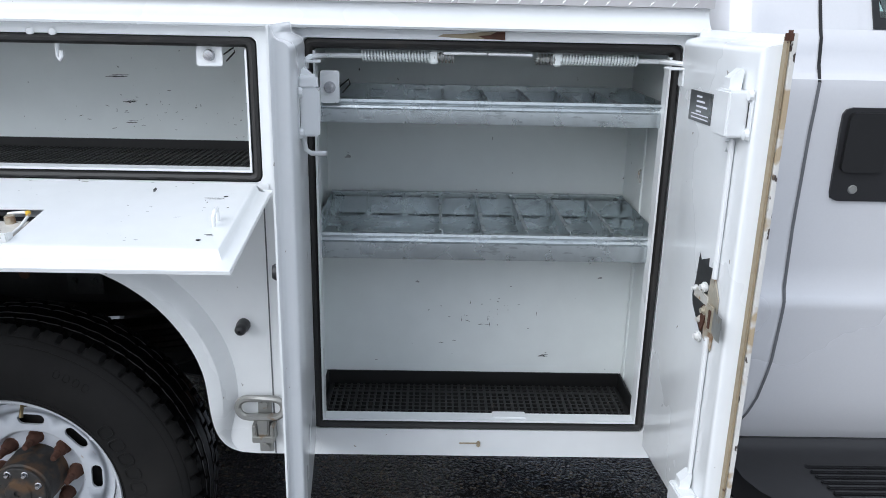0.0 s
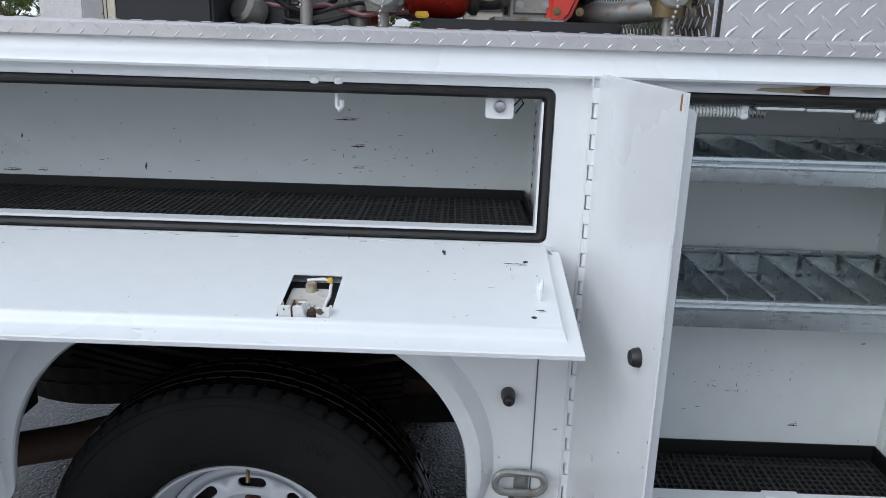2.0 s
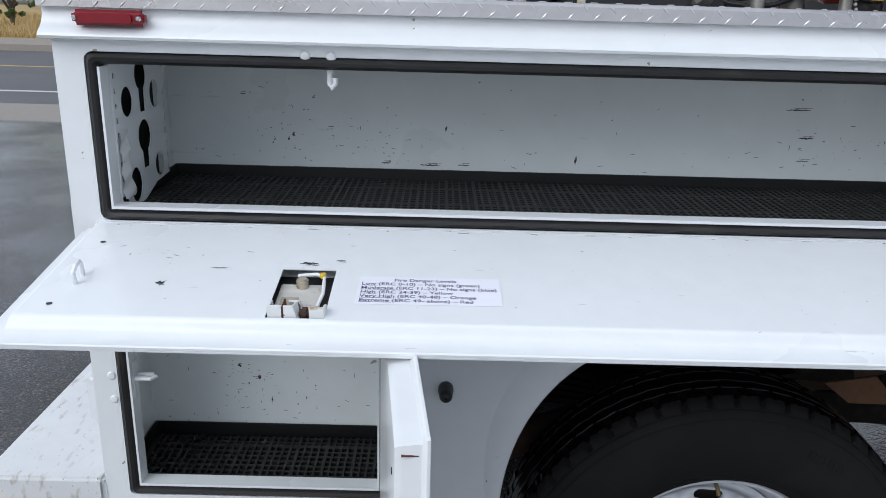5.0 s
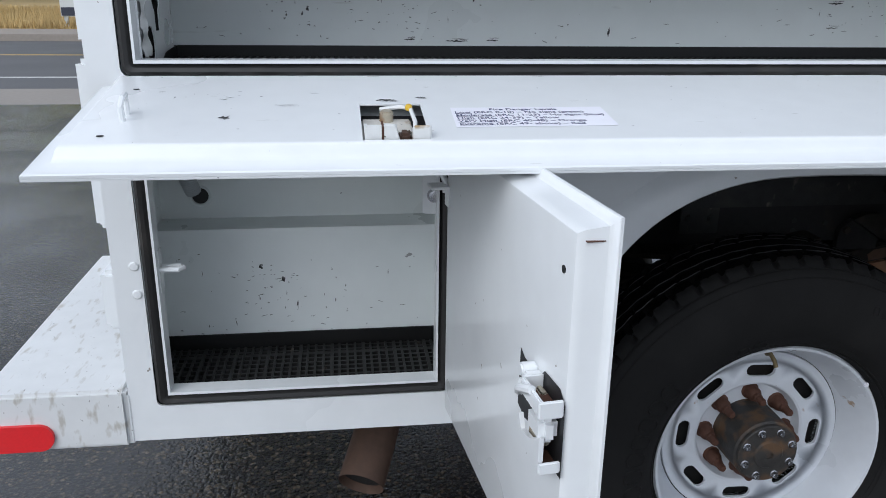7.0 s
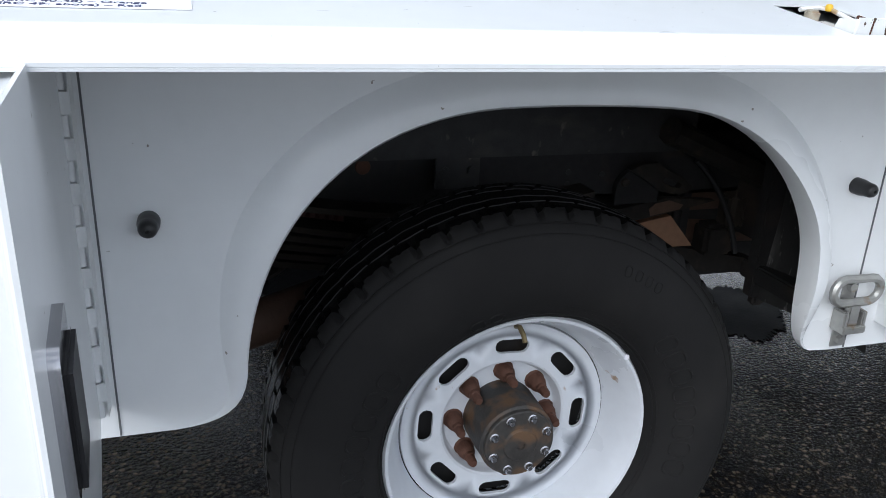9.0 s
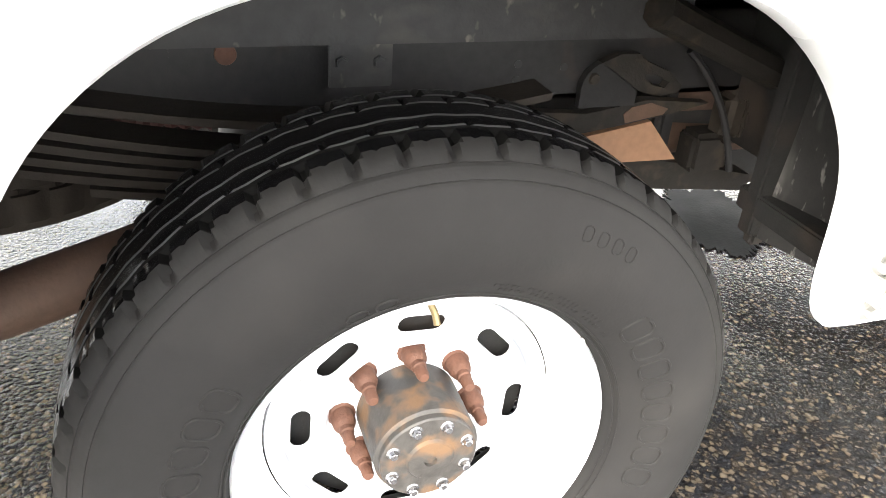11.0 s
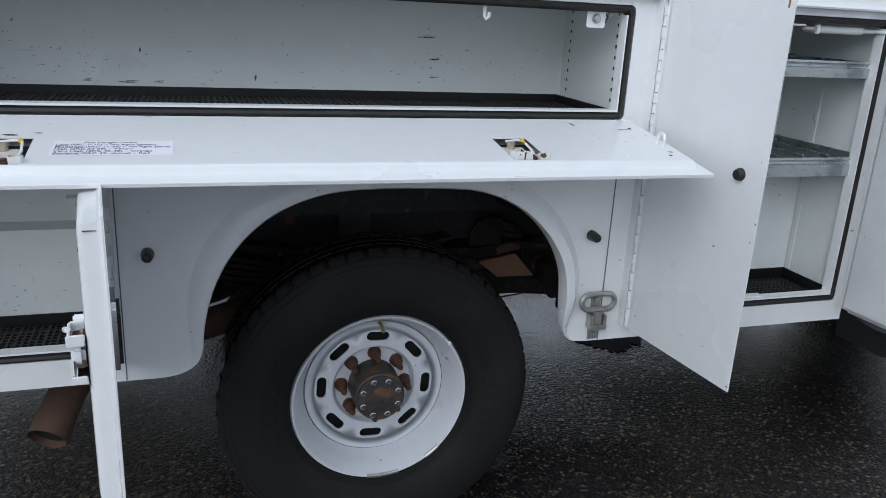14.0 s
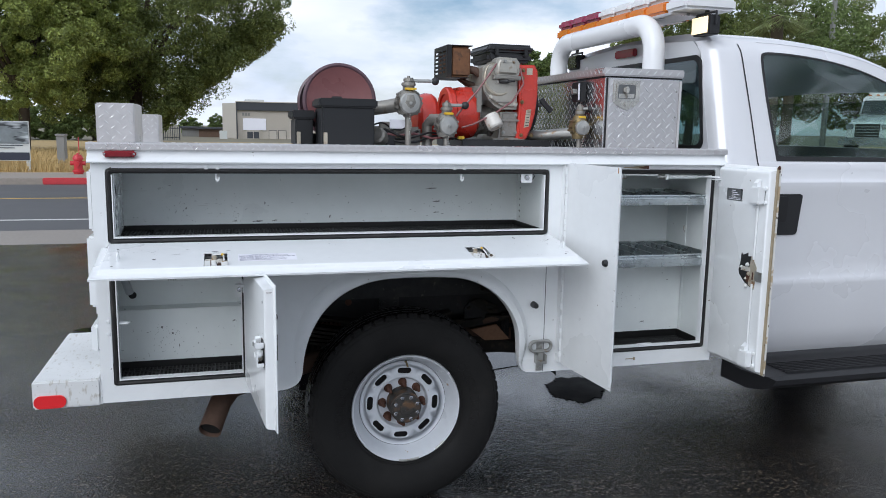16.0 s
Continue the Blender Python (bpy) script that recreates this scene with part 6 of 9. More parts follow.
    plate(bm, loops, lambda u, v: (u, 0.118, v), Vector((0, 0.006, 0)))
    lathe(bm, [(0.113, -0.118), (0.109, -0.120), (0.1065, -0.126), (0.1045, -0.134), (0.101, -0.138), (0.068, -0.139), (0.060, -0.139)], (0, 0, 0), n=72)
    part("rim", bm, M_RIM, w, "white painted steel rim with eight slots")
    bm = bmesh.new()
    cyl(bm, (0, 0.150, 0), (0, 0.235, 0), 0.165, n=48)
    part("brake_drum", bm, M_DARK, w)
    # hub
    bm = bmesh.new()
    lathe(bm, [(0.066, -0.150), (0.0655, -0.100), (0.064, -0.058), (0.0645, -0.054), (0.060, -0.0515), (0.060, -0.044), (0.058, -0.042), (0.030, -0.0405), (0.027, -0.037), (0.008, -0.036), (0.0075, -0.041), (0.0, -0.041)], (0, 0, 0), n=48)
    part("hub", bm, M_HUB, w, "grimy axle hub cap, rust stained")
    for q in range(8):
        a = radians(90 + 22.5 + 45 * q)
        bm = bmesh.new()
        lathe(bm, [(0.0, 0.010), (0.004, 0.010), (0.0055, 0.008), (0.0062, 0.003), (0.0085, 0.002), (0.0085, 0.0)], (0.049 * math.cos(a), 0.043, 0.049 * math.sin(a)), n=8)
        part("hub_bolt", bm, M_CHROME, w)
    for q in range(8):
        a = radians(88.6 + 45 * q)
        bm = bmesh.new()
        lathe(bm, [(0.0, 0.058), (0.006, 0.057), (0.0078, 0.052), (0.0078, 0.040), (0.0092, 0.038), (0.0092, 0.031), (0.0125, 0.027), (0.0150, 0.020), (0.0150, 0.006), (0.0185, 0.004), (0.0185, 0.0)], (0.085 * math.cos(a), 0.142, 0.085 * math.sin(a)), n=12)
        part("lug_nut", bm, M_RUST, w)
    bm = bmesh.new()
    tube(bm, [(0.006, 0.108, 0.180), (0.006, 0.094, 0.186), (0.009, 0.082, 0.176), (0.010, 0.076, 0.166)], 0.0042, 8)
    part("valve_stem", bm, M_BRASS, w)
    for a0, a1 in ((-98, -76), (-56, -44)):
        bm = bmesh.new()
        n = 8
        pts = [(0.2225 * math.cos(radians(a0 + (a1 - a0) * i / n)), 0.041, 0.2225 * math.sin(radians(a0 + (a1 - a0) * i / n))) for i in range(n + 1)]
        tube(bm, pts, 0.0055, 6)
        part("balance_weight", bm, M_STEEL, w)
    bm = bmesh.new()
    plate(bm, [rrect(0.171, 0.180, 0.135, 0.144, 0.003)], lambda u, v: (u, 0.0395, v), Vector((0, 0.004, 0)))
    part("sticker", bm, M_PAPER, w)


def wheel(at, turned):
    w = new("wheel")
    w.parent = truck
    w.location = Vector(at) - truck.location
    w["label"] = "truck wheel, white rim with rusty nuts"
    return w


w1 = wheel((0, -0.005, 0.385), 0)
loc = w1.location.copy()
w1.parent = None
w1.location = (0, 0, 0)
wheel_parts(w1)
w1.parent = truck
w1.location = loc
for at, rz in (((0.0, WIDE, 0.385), 180), ((3.55, 0.06, 0.385), 0), ((3.55, WIDE - 0.06, 0.385), 180)):
    c = copy_thing(w1, Matrix.Translation(Vector(at) - truck.location) @ Matrix.Rotation(radians(rz), 4, "Z"))
    c.parent = truck

# ---- under the body ----
for y, s2 in ((0.495, -1), (WIDE - 0.495, 1)):
    bm = bmesh.new()
    box(bm, BX0 - 0.05, 4.1, min(y, y - s2 * 0.008), max(y, y - s2 * 0.008), 0.652, 0.80)
    box(bm, BX0 - 0.05, 4.1, min(y, y - s2 * 0.06), max(y, y - s2 * 0.06), 0.652, 0.660)
    box(bm, BX0 - 0.05, 4.1, min(y, y - s2 * 0.06), max(y, y - s2 * 0.06), 0.792, 0.80)
    rail_ob = part("chassis_rail", bm, M_FRAME, truck, "black steel frame rail")
    if s2 < 0:
        for x, z in ((0.270, 0.711), (0.270, 0.686), (0.350, 0.704)):
            bm = bmesh.new()
            lathe(bm, [(0.0, 0.001), (0.0065, 0.001), (0.0065, -0.002)], (x, 0.4945, z), n=14)
            part("rail_hole", bm, M_TRIM, rail_ob)
        bm = bmesh.new()
        cyl(bm, (-0.255, 0.495, 0.743), (-0.255, 0.483, 0.743), 0.013, n=6)
        part("rail_bolt", bm, M_FRAME, rail_ob)
        bm = bmesh.new()
        lathe(bm, [(0.0, 0.002), (0.0145, 0.002), (0.016, -0.002)], (-0.170, 0.4945, 0.738), n=20)
        part("rust_plug", bm, M_RUST, rail_ob, "rusted plug in the rail")
bm = bmesh.new()
box(bm, -0.037, 0.054, 0.447, 0.453, 0.700, 0.764, 0.002)
fp = part("frame_plate", bm, M_INNER, truck)
for x in (-0.019, 0.034):
    bm = bmesh.new()
    cyl(bm, (x, 0.447, 0.737), (x, 0.437, 0.737), 0.0095, n=6, bev=0.002)
    part("bolt", bm, M_INNER, fp)
# leaf spring pack with a long overload leaf
ls = new("leaf_spring")
ls.parent = truck
ls.location = Vector((0, 0.46, 0.55)) - truck.location
ls["label"] = "muddy brown leaf spring pack"
for i, (L, z0, z1) in enumerate(((0.70, 0.645, 0.775), (0.66, 0.598, 0.735), (0.60, 0.582, 0.690), (0.52, 0.566, 0.645), (0.44, 0.550, 0.606), (0.36, 0.534, 0.572))):
    bm = bmesh.new()
    a = []
    for k in range(19):
        t = -1 + (1 + 0.30 / L) * k / 18
        x, zz = L * t, z0 + (z1 - z0) * abs(t) ** 1.7
        a.append([bm.verts.new((x, 0.425, zz)), bm.verts.new((x, 0.495, zz)), bm.verts.new((x, 0.495, zz + 0.0115)), bm.verts.new((x, 0.425, zz + 0.0115))])
    for A, Bq in zip(a, a[1:]):
        for k in range(4):
            bm.faces.new((A[k], A[(k + 1) % 4], Bq[(k + 1) % 4], Bq[k]))
    bm.faces.new(a[0][::-1])
    bm.faces.new(a[-1])
    part("leaf", bm, M_SPRING, ls)
# bracket, arm, brake hose and casting ahead of the wheel
def side_plate(name, outline, y, thick, m, label="", holes=(), parent=None):
    bm = bmesh.new()
    plate(bm, [outline] + list(holes), lambda u, v: (u, y, v), Vector((0, thick, 0)))
    return part(name, bm, m, parent or truck, label)


ear = [(0.430 + 0.052 * math.cos(math.pi * i / 12), 0.672 + 0.046 * math.sin(math.pi * i / 12)) for i in range(13)] + [(0.378, 0.640), (0.482, 0.640)]
hanger = side_plate("spring_hanger", ear, 0.478, 0.014, M_FRAME, "dark spring hanger ear")
bm = bmesh.new()
lathe(bm, [(0.0, 0.006), (0.008, 0.005), (0.010, 0.0)], (0.398, 0.478, 0.688), n=14)
part("bolt", bm, M_SPRING, hanger)
clamp_ob = side_plate("spring_clamp", [(0.393, 0.722), (0.425, 0.735), (0.458, 0.735), (0.475, 0.722), (0.520, 0.704), (0.548, 0.680), (0.542, 0.666), (0.505, 0.664), (0.468, 0.674), (0.430, 0.700)], 0.452, 0.018, M_GRIME, "muddy spring clamp with long slot",
                      [[(0.478, 0.702), (0.500, 0.698), (0.522, 0.686), (0.516, 0.677), (0.494, 0.682), (0.474, 0.694)]])
side_plate("clamp_back", [(0.470, 0.706), (0.526, 0.690), (0.520, 0.674), (0.470, 0.688)], 0.469, 0.004, M_TRIM, parent=clamp_ob)
arm = side_plate("link_arm", [(0.300, 0.600), (0.400, 0.592), (0.470, 0.602), (0.563, 0.618), (0.637, 0.634), (0.512, 0.645), (0.400, 0.626), (0.300, 0.634)], 0.486, 0.022, M_GRIME, "grimy flat link arm with rust patch")
side_plate("rust_patch", [(0.476, 0.606), (0.548, 0.618), (0.556, 0.628), (0.520, 0.640), (0.484, 0.634), (0.470, 0.622)], 0.4848, 0.0014, M_EXHAUST, parent=arm)
bm = bmesh.new()
tube(bm, [(x, 0.45, z) for x, z in bez((0.548, 0.739), (0.610, 0.690), (0.668, 0.610), (0.697, 0.480), 10)], 0.0065, 8)
part("brake_hose", bm, M_TRIM, truck, "black rubber brake hose")
bm = bmesh.new()
box(bm, 0.676, 0.772, 0.47, 0.54, 0.552, 0.655, 0.02, 3)
cyl(bm, (0.725, 0.47, 0.610), (0.725, 0.448, 0.610), 0.030, n=16, bev=0.005)
for i in range(3):
    box(bm, 0.695 + 0.022 * i, 0.704 + 0.022 * i, 0.458, 0.472, 0.575, 0.645, 0.003)
part("casting", bm, M_SPRING, truck, "mud stained ribbed casting")
bm = bmesh.new()
box(bm, 0.642, 0.728, 0.50, 0.56, 0.490, 0.566, 0.010, 2)
part("hanger_foot", bm, M_GRIME, truck, "grimy hanger foot")
side_plate("cross_beam", [(0.25, 0.560), (0.525, 0.515), (0.84, 0.448), (0.84, 0.413), (0.575, 0.440), (0.25, 0.440)], 0.56, 0.05, M_GRIME, "grimy slanting cross beam")
bm = bmesh.new()
box(bm, 0.24, 0.80, 0.622, 0.630, 0.50, 0.68, 0.003)
part("heat_shield", bm, M_DARK, truck, "dark plate behind the spring hanger")
bm = bmesh.new()
box(bm, -0.42, 1.05, 0.92, 0.95, 0.52, 0.92, 0.004)
part("axle_crossmember", bm, M_DARK, truck)
# added, mostly unseen block: keeps far sky from reflecting in the ground
bm = bmesh.new()
box(bm, 0.74, 1.95, 0.66, 1.52, 0.35, 0.62, 0.05, 3)
part("reflection_blocker", bm, M_DARK, truck, "added dark block between the rails that cuts sky reflections")
bm = bmesh.new()
cyl(bm, (0, 0.22, 0.385), (0, WIDE - 0.22, 0.385), 0.048, n=24)
lathe(bm, [(0.05, -0.16), (0.12, -0.12), (0.16, -0.04), (0.16, 0.04), (0.12, 0.12), (0.05, 0.16)], (0, WIDE / 2, 0.385), (0, 1, 0), 24)
part("axle", bm, M_FRAME, truck)
# wheel house
bm = bmesh.new()
box(bm, -0.56, 0.62, 0.012, 0.50, 0.962, 0.972)
wh = part("wheel_house", bm, M_INNER, truck, "dark grey undercoated wheel house")
bm = bmesh.new()
box(bm, -0.56, 0.52, 0.428, 0.432, 0.770, 0.962)
box(bm, -0.56, 0.52, 0.428, 0.452, 0.766, 0.770)
box(bm, 0.52, 0.70, 0.428, 0.432, 0.86, 0.962)
part("inner_panel", bm, M_INNER, wh)
bm = bmesh.new()
box(bm, -0.605, -0.598, 0.012, 0.40, 0.54, 0.962)
part("rear_panel", bm, M_INNER, wh)
# hanging rubber flap ahead of the wheel, stiffened along its inner edge
bm = bmesh.new()
rows = []
for i in range(9):
    z = 0.962 - 0.475 * i / 8
    rows.append([bm.verts.new((0.625 + 0.010 * math.sin(5 * t + i * 0.7) + 0.03 * (1 - t) * i / 8, 0.014 + 0.255 * t, z)) for t in [j / 6 for j in range(7)]])
for A, Bq in zip(rows, rows[1:]):
    for j in range(6):
        bm.faces.new((A[j], A[j + 1], Bq[j + 1], Bq[j]))
bmesh.ops.solidify(bm, geom=bm.faces[:], thickness=0.006)
part("mud_flap", bm, M_FLAP, truck, "muddy black rubber splash flap")
bm = bmesh.new()
box(bm, 0.598, 0.662, 0.270, 0.300, 0.490, 0.962, 0.004)
box(bm, 0.610, 0.640, 0.272, 0.296, 0.468, 0.492, 0.006)
part("flap_stay", bm, M_DARK, truck)
# braces and castings ahead of the wheel
bm = bmesh.new()
tube(bm, [(0.44, 0.40, 0.816), (0.515, 0.42, 0.785), (0.73, 0.42, 0.695), (0.86, 0.44, 0.640)], 0.028, 8)
part("diagonal_brace", bm, M_GRIME, truck, "muddy diagonal body brace")
bm = bmesh.new()
box(bm, 0.600, 0.640, 0.565, 0.60, 0.50, 0.78, 0.012, 3)
part("hanger_casting", bm, M_FRAME, truck)
# muddy spare wheel slung flat under the bed
sp = new("spare_tyre")
sp.parent = truck
sp.location = Vector((-0.60, 1.00, 0.405)) - truck.location
sp["label"] = "muddy spare tyre slung under the bed"
bm = bmesh.new()
lathe(bm, [(0.22, 0.03), (0.30, 0.0), (0.36, 0.006), (0.385, 0.03), (0.39, 0.08), (0.385, 0.082), (0.385, 0.09), (0.392, 0.092), (0.392, 0.13), (0.385, 0.132), (0.385, 0.14), (0.39, 0.142), (0.385, 0.19), (0.36, 0.214), (0.30, 0.22), (0.22, 0.19), (0.22, 0.03)],
      (-0.60, 1.00, 0.405), (0, 0, 1), 220, bump=lambda j, k: -0.008 if (2 < j < 14 and (k + j) % 5 == 0) else 0.0)
part("tread", bm, M_SPRING, sp)
# exhaust over the axle with turned-down tip
bm = bmesh.new()
tube(bm, [(1.6, 0.66, 0.50), (0.95, 0.66, 0.50), (0.55, 0.64, 0.52), (0.25, 0.54, 0.575), (0.00, 0.43, 0.56), (-0.20, 0.35, 0.556), (-0.34, 0.305, 0.532), (-0.46, 0.290, 0.503), (-0.60, 0.275, 0.480), (-0.69, 0.245, 0.455), (-0.735, 0.19, 0.418), (-0.777, 0.085, 0.343)],
     [0.04] * 9 + [0.042, 0.043, 0.044], 20, caps=False)
pipe = part("exhaust_pipe", bm, M_EXHAUST, truck, "brown rusty tailpipe")
# dark disc near the tip stands in for the shaded pipe opening
bm = bmesh.new()
cyl(bm, (-0.765, 0.115, 0.364), (-0.772, 0.098, 0.352), 0.0415, n=24)
part("bore_shade", bm, M_DARK, pipe, "dark disc standing in for the shade inside the pipe")
bm = bmesh.new()
lathe(bm, [(0.0, 0.0), (0.07, 0.0), (0.085, 0.02), (0.085, 0.46), (0.07, 0.48), (0.0, 0.48)], (0.62, 0.70, 0.60), (1, 0, 0), 28)
part("muffler", bm, M_EXHAUST, truck, "rusty brown muffler")
bm = bmesh.new()
tube(bm, [(-0.42 + 0.01 * i, 0.62, 0.628 - 0.001 * i) for i in range(24)], [0.024 if i % 2 else 0.019 for i in range(24)], 14)
part("damper_boot", bm, M_BOOT, truck, "dirty red ribbed damper boot")
bm = bmesh.new()
plate(bm, [[(0.43, 0.566), (0.559, 0.588), (0.628, 0.510), (0.50, 0.512)]], lambda u, v: (u, 0.53, v), Vector((0, 0.02, 0)))
part("hanger_plate", bm, M_TAN, truck, "tan rusted spring hanger plate")
for q in ((0.70, 1.36, 0.38, 0.50, 0.56, 0.90), (0.60, 1.37, 0.03, 0.32, 0.522, 0.560), (-1.13, -0.61, 0.03, 0.32, 0.522, 0.560), (-1.10, -0.62, 0.36, 0.50, 0.70, 0.96)):
    bm = bmesh.new()
    box(bm, *q, 0.004)
    part("under_box", bm, M_DARK, truck)


# ---- cab ----
CB = 1.462          # back of the cab
CY = WIDE / 2


def side_y(z):
    """Depth of the cab's side at a height: door bulge, crease and tumblehome."""
    pts = [(0.478, 0.165), (0.50, 0.150), (0.56, 0.125), (0.66, 0.108), (0.80, 0.098), (0.835, 0.096), (0.87, 0.108), (1.00, 0.112), (1.20, 0.106), (1.285, 0.098), (1.305, 0.098), (1.325, 0.112), (1.385, 0.122), (1.40, 0.130), (1.90, 0.262), (1.95, 0.300), (1.985, 0.38), (2.0, 0.48)]
    for (a, ya), (b, yb) in zip(pts, pts[1:]):
        if z <= b:
            t = (z - a) / (b - a)
            return ya + (yb - ya) * t
    return pts[-1][1]


ZS = [0.469, 0.495, 0.508, 0.53, 0.56, 0.60, 0.66, 0.72, 0.80, 0.820, 0.835, 0.850, 0.87, 0.92, 1.00, 1.10, 1.20, 1.26, 1.285, 1.295, 1.305, 1.315, 1.325, 1.36, 1.385, 1.40]
ZU = [1.40, 1.45, 1.55, 1.65, 1.75, 1.85, 1.90, 1.93, 1.952]


def cab():
    ob = None
    for sgn in (0, 1):
        bm = bmesh.new()

        def Y(y):
            return y if sgn == 0 else WIDE - y
        # lower side: from the rounded back corner to the front
        xs = [CB + 0.0, CB + 0.006, CB + 0.02, CB + 0.045, CB + 0.08, 1.60, 1.666, 1.674, 1.80, 2.0, 2.2, 2.4, 2.62, 2.80, 2.98]

        def inset(x):
            d = max(0.0, CB + 0.08 - x) / 0.08
            return 0.08 * (1 - math.sqrt(max(0.0, 1 - d * d)))
        rows = []
        for z in ZS:
            rows.append([bm.verts.new((x, Y(side_y(z) + inset(x)), z)) for x in xs])
        for A, Bq in zip(rows, rows[1:]):
            for i in range(len(xs) - 1):
                bm.faces.new((A[i], A[i + 1], Bq[i + 1], Bq[i]))
        # pillar behind the door, roof edge
        xs2 = [CB + 0.0, CB + 0.006, CB + 0.02, CB + 0.045, CB + 0.08, 1.60, 1.655, 1.735]
        rows = []
        for z in ZU:
            rows.append([bm.verts.new((x + (0.05 * (z - 1.4) / 0.5 * 0 if i < 5 else 0.0), Y(side_y(z) + inset(x)), z)) for i, x in enumerate(xs2)])
        for A, Bq in zip(rows, rows[1:]):
            for i in range(len(xs2) - 1):
                bm.faces.new((A[i], A[i + 1], Bq[i + 1], Bq[i]))
        me = part("cab_side", bm, M_CAB, truck, "silvery white painted cab side")
    # door upper frame round the window, both sides
    for sgn in (0, 1):
        def T3(u, v):
            y = side_y(v) + 0.002
            return (u, y if sgn == 0 else WIDE - y, v)
        win = bez((1.765, 1.402), (1.745, 1.60), (1.725, 1.80), (1.730, 1.878), 6) + bez((1.730, 1.878), (1.732, 1.902), (1.75, 1.905), (1.80, 1.905), 4) \
            + bez((1.80, 1.905), (2.15, 1.897), (2.45, 1.82), (2.62, 1.68), 12) + bez((2.62, 1.68), (2.70, 1.60), (2.80, 1.46), (2.85, 1.402), 5) + [(2.85, 1.402)]
        fr = [(1.672, 1.400), (1.655, 1.60), (1.640, 1.80), (1.628, 1.940)] + bez((1.70, 1.952), (2.15, 1.950), (2.50, 1.87), (2.72, 1.70), 12) + [(2.72, 1.70), (2.98, 1.400)]
        bm = bmesh.new()
        plate(bm, [fr, win], T3, None)
        part("window_surround", bm, M_CAB, truck)
        cxm = sum(p[0] for p in win) / len(win)
        czm = sum(p[1] for p in win) / len(win)
        inn = [(cxm + (x - cxm) * 0.972, czm + (z - czm) * 0.935) for x, z in win]
        bm = bmesh.new()
        def T4(u, v):
            p = T3(u, v)
            return (p[0], p[1] - 0.004 if sgn == 0 else p[1] + 0.004, p[2])
        plate(bm, [win, inn], T4, Vector((0, 0.006 if sgn == 0 else -0.006, 0)))
        part("window_rubber", bm, M_TRIM, truck, "black window rubber")
        bm = bmesh.new()
        def T5(u, v):
            p = T3(u, v)
            return (p[0], p[1] + 0.003 if sgn == 0 else p[1] - 0.003, p[2])
        plate(bm, [inn], T5, Vector((0, 0.004 if sgn == 0 else -0.004, 0)))
        pane = part("side_window", bm, M_GLASS, truck, "tinted door window glass")
        pane.visible_shadow = False
    # door shut line
    bm = bmesh.new()
    line = [(1.632, 1.958), (1.645, 1.80), (1.660, 1.60), (1.671, 1.40), (1.670, 1.30), (1.668, 1.0), (1.668, 0.84), (1.664, 0.70), (1.650, 0.60), (1.624, 0.52), (1.606, 0.482)]
    dense = []
    for (a, za), (b, zb) in zip(line, line[1:]):
        for i in range(6):
            t = i / 6
            dense.append((a + (b - a) * t, za + (zb - za) * t))
    dense.append(line[-1])
    dense = [(x - 0.012, z) for x, z in dense]
    L = [bm.verts.new((x - 0.0035, side_y(z) - 0.0022, z)) for x, z in dense]
    R = [bm.verts.new((x + 0.0035, side_y(z) - 0.0022, z)) for x, z in dense]
    for i in range(len(L) - 1):
        bm.faces.new((L[i], R[i], R[i + 1], L[i + 1])).material_index = 0 if dense[i][1] > 1.31 else 1
    part("door_gap", bm, [M_TRIM, M_GAP], truck, flat=True)
    # roof: lofted between the two door frame tops
    bm = bmesh.new()
    st = [(CB, 1.905, 0.080), (CB + 0.004, 1.925, 0.056), (CB + 0.015, 1.940, 0.034), (CB + 0.04, 1.950, 0.011), (CB + 0.08, 1.952, 0.0), (1.62, 1.952, 0.0)] \
        + [(x, z, 0.0) for x, z in bez((1.70, 1.952), (2.15, 1.950), (2.50, 1.87), (2.72, 1.70), 12)] + [(2.72, 1.70, 0.0)]
    rows = []
    for x, zt, ins in st:
        y0 = side_y(zt) + ins
        flat = 1.0 if x > CB + 0.03 else 0.35
        half = [(y0, zt), (y0 + 0.022, zt + 0.017 * flat), (y0 + 0.052, zt + 0.029 * flat), (y0 + 0.10, zt + 0.040 * flat), (y0 + 0.22, zt + 0.052 * flat), (0.75, zt + 0.062 * flat), (CY, zt + 0.068 * flat)]
        rows.append([bm.verts.new((x, y, z)) for y, z in half] + [bm.verts.new((x, WIDE - y, z)) for y, z in half[-2::-1]])
    for A, Bq in zip(rows, rows[1:]):
        for i in range(len(A) - 1):
            bm.faces.new((A[i], A[i + 1], Bq[i + 1], Bq[i]))
    part("roof", bm, M_CAB, truck, "silvery white cab roof")
    # back wall with window
    def TB(u, v):
        return (CB - 0.001, u, v)
    outer = [(side_y(z) + 0.079, z) for z in (0.49, 0.80, 1.2, 1.4, 1.9)] + [(0.40, 1.955), (CY, 1.995), (WIDE - 0.40, 1.955)] + [(WIDE - side_y(z) - 0.079, z) for z in (1.9, 1.4, 1.2, 0.80, 0.49)]
    wloop = rrect(0.262, WIDE - 0.262, 1.445, 1.888, 0.05, 6)
    wloop = [(u + (0.062 if u < CY else -0.062) * max(0, (v - 1.445) / 0.44), v) for u, v in wloop]
    bm = bmesh.new()
    plate(bm, [outer, wloop], TB, Vector((0.004, 0, 0)))
    part("cab_back", bm, M_CAB, truck)
    cm = [(CY + (u - CY) * 0.972, 1.667 + (v - 1.667) * 0.90) for u, v in wloop]
    bm = bmesh.new()
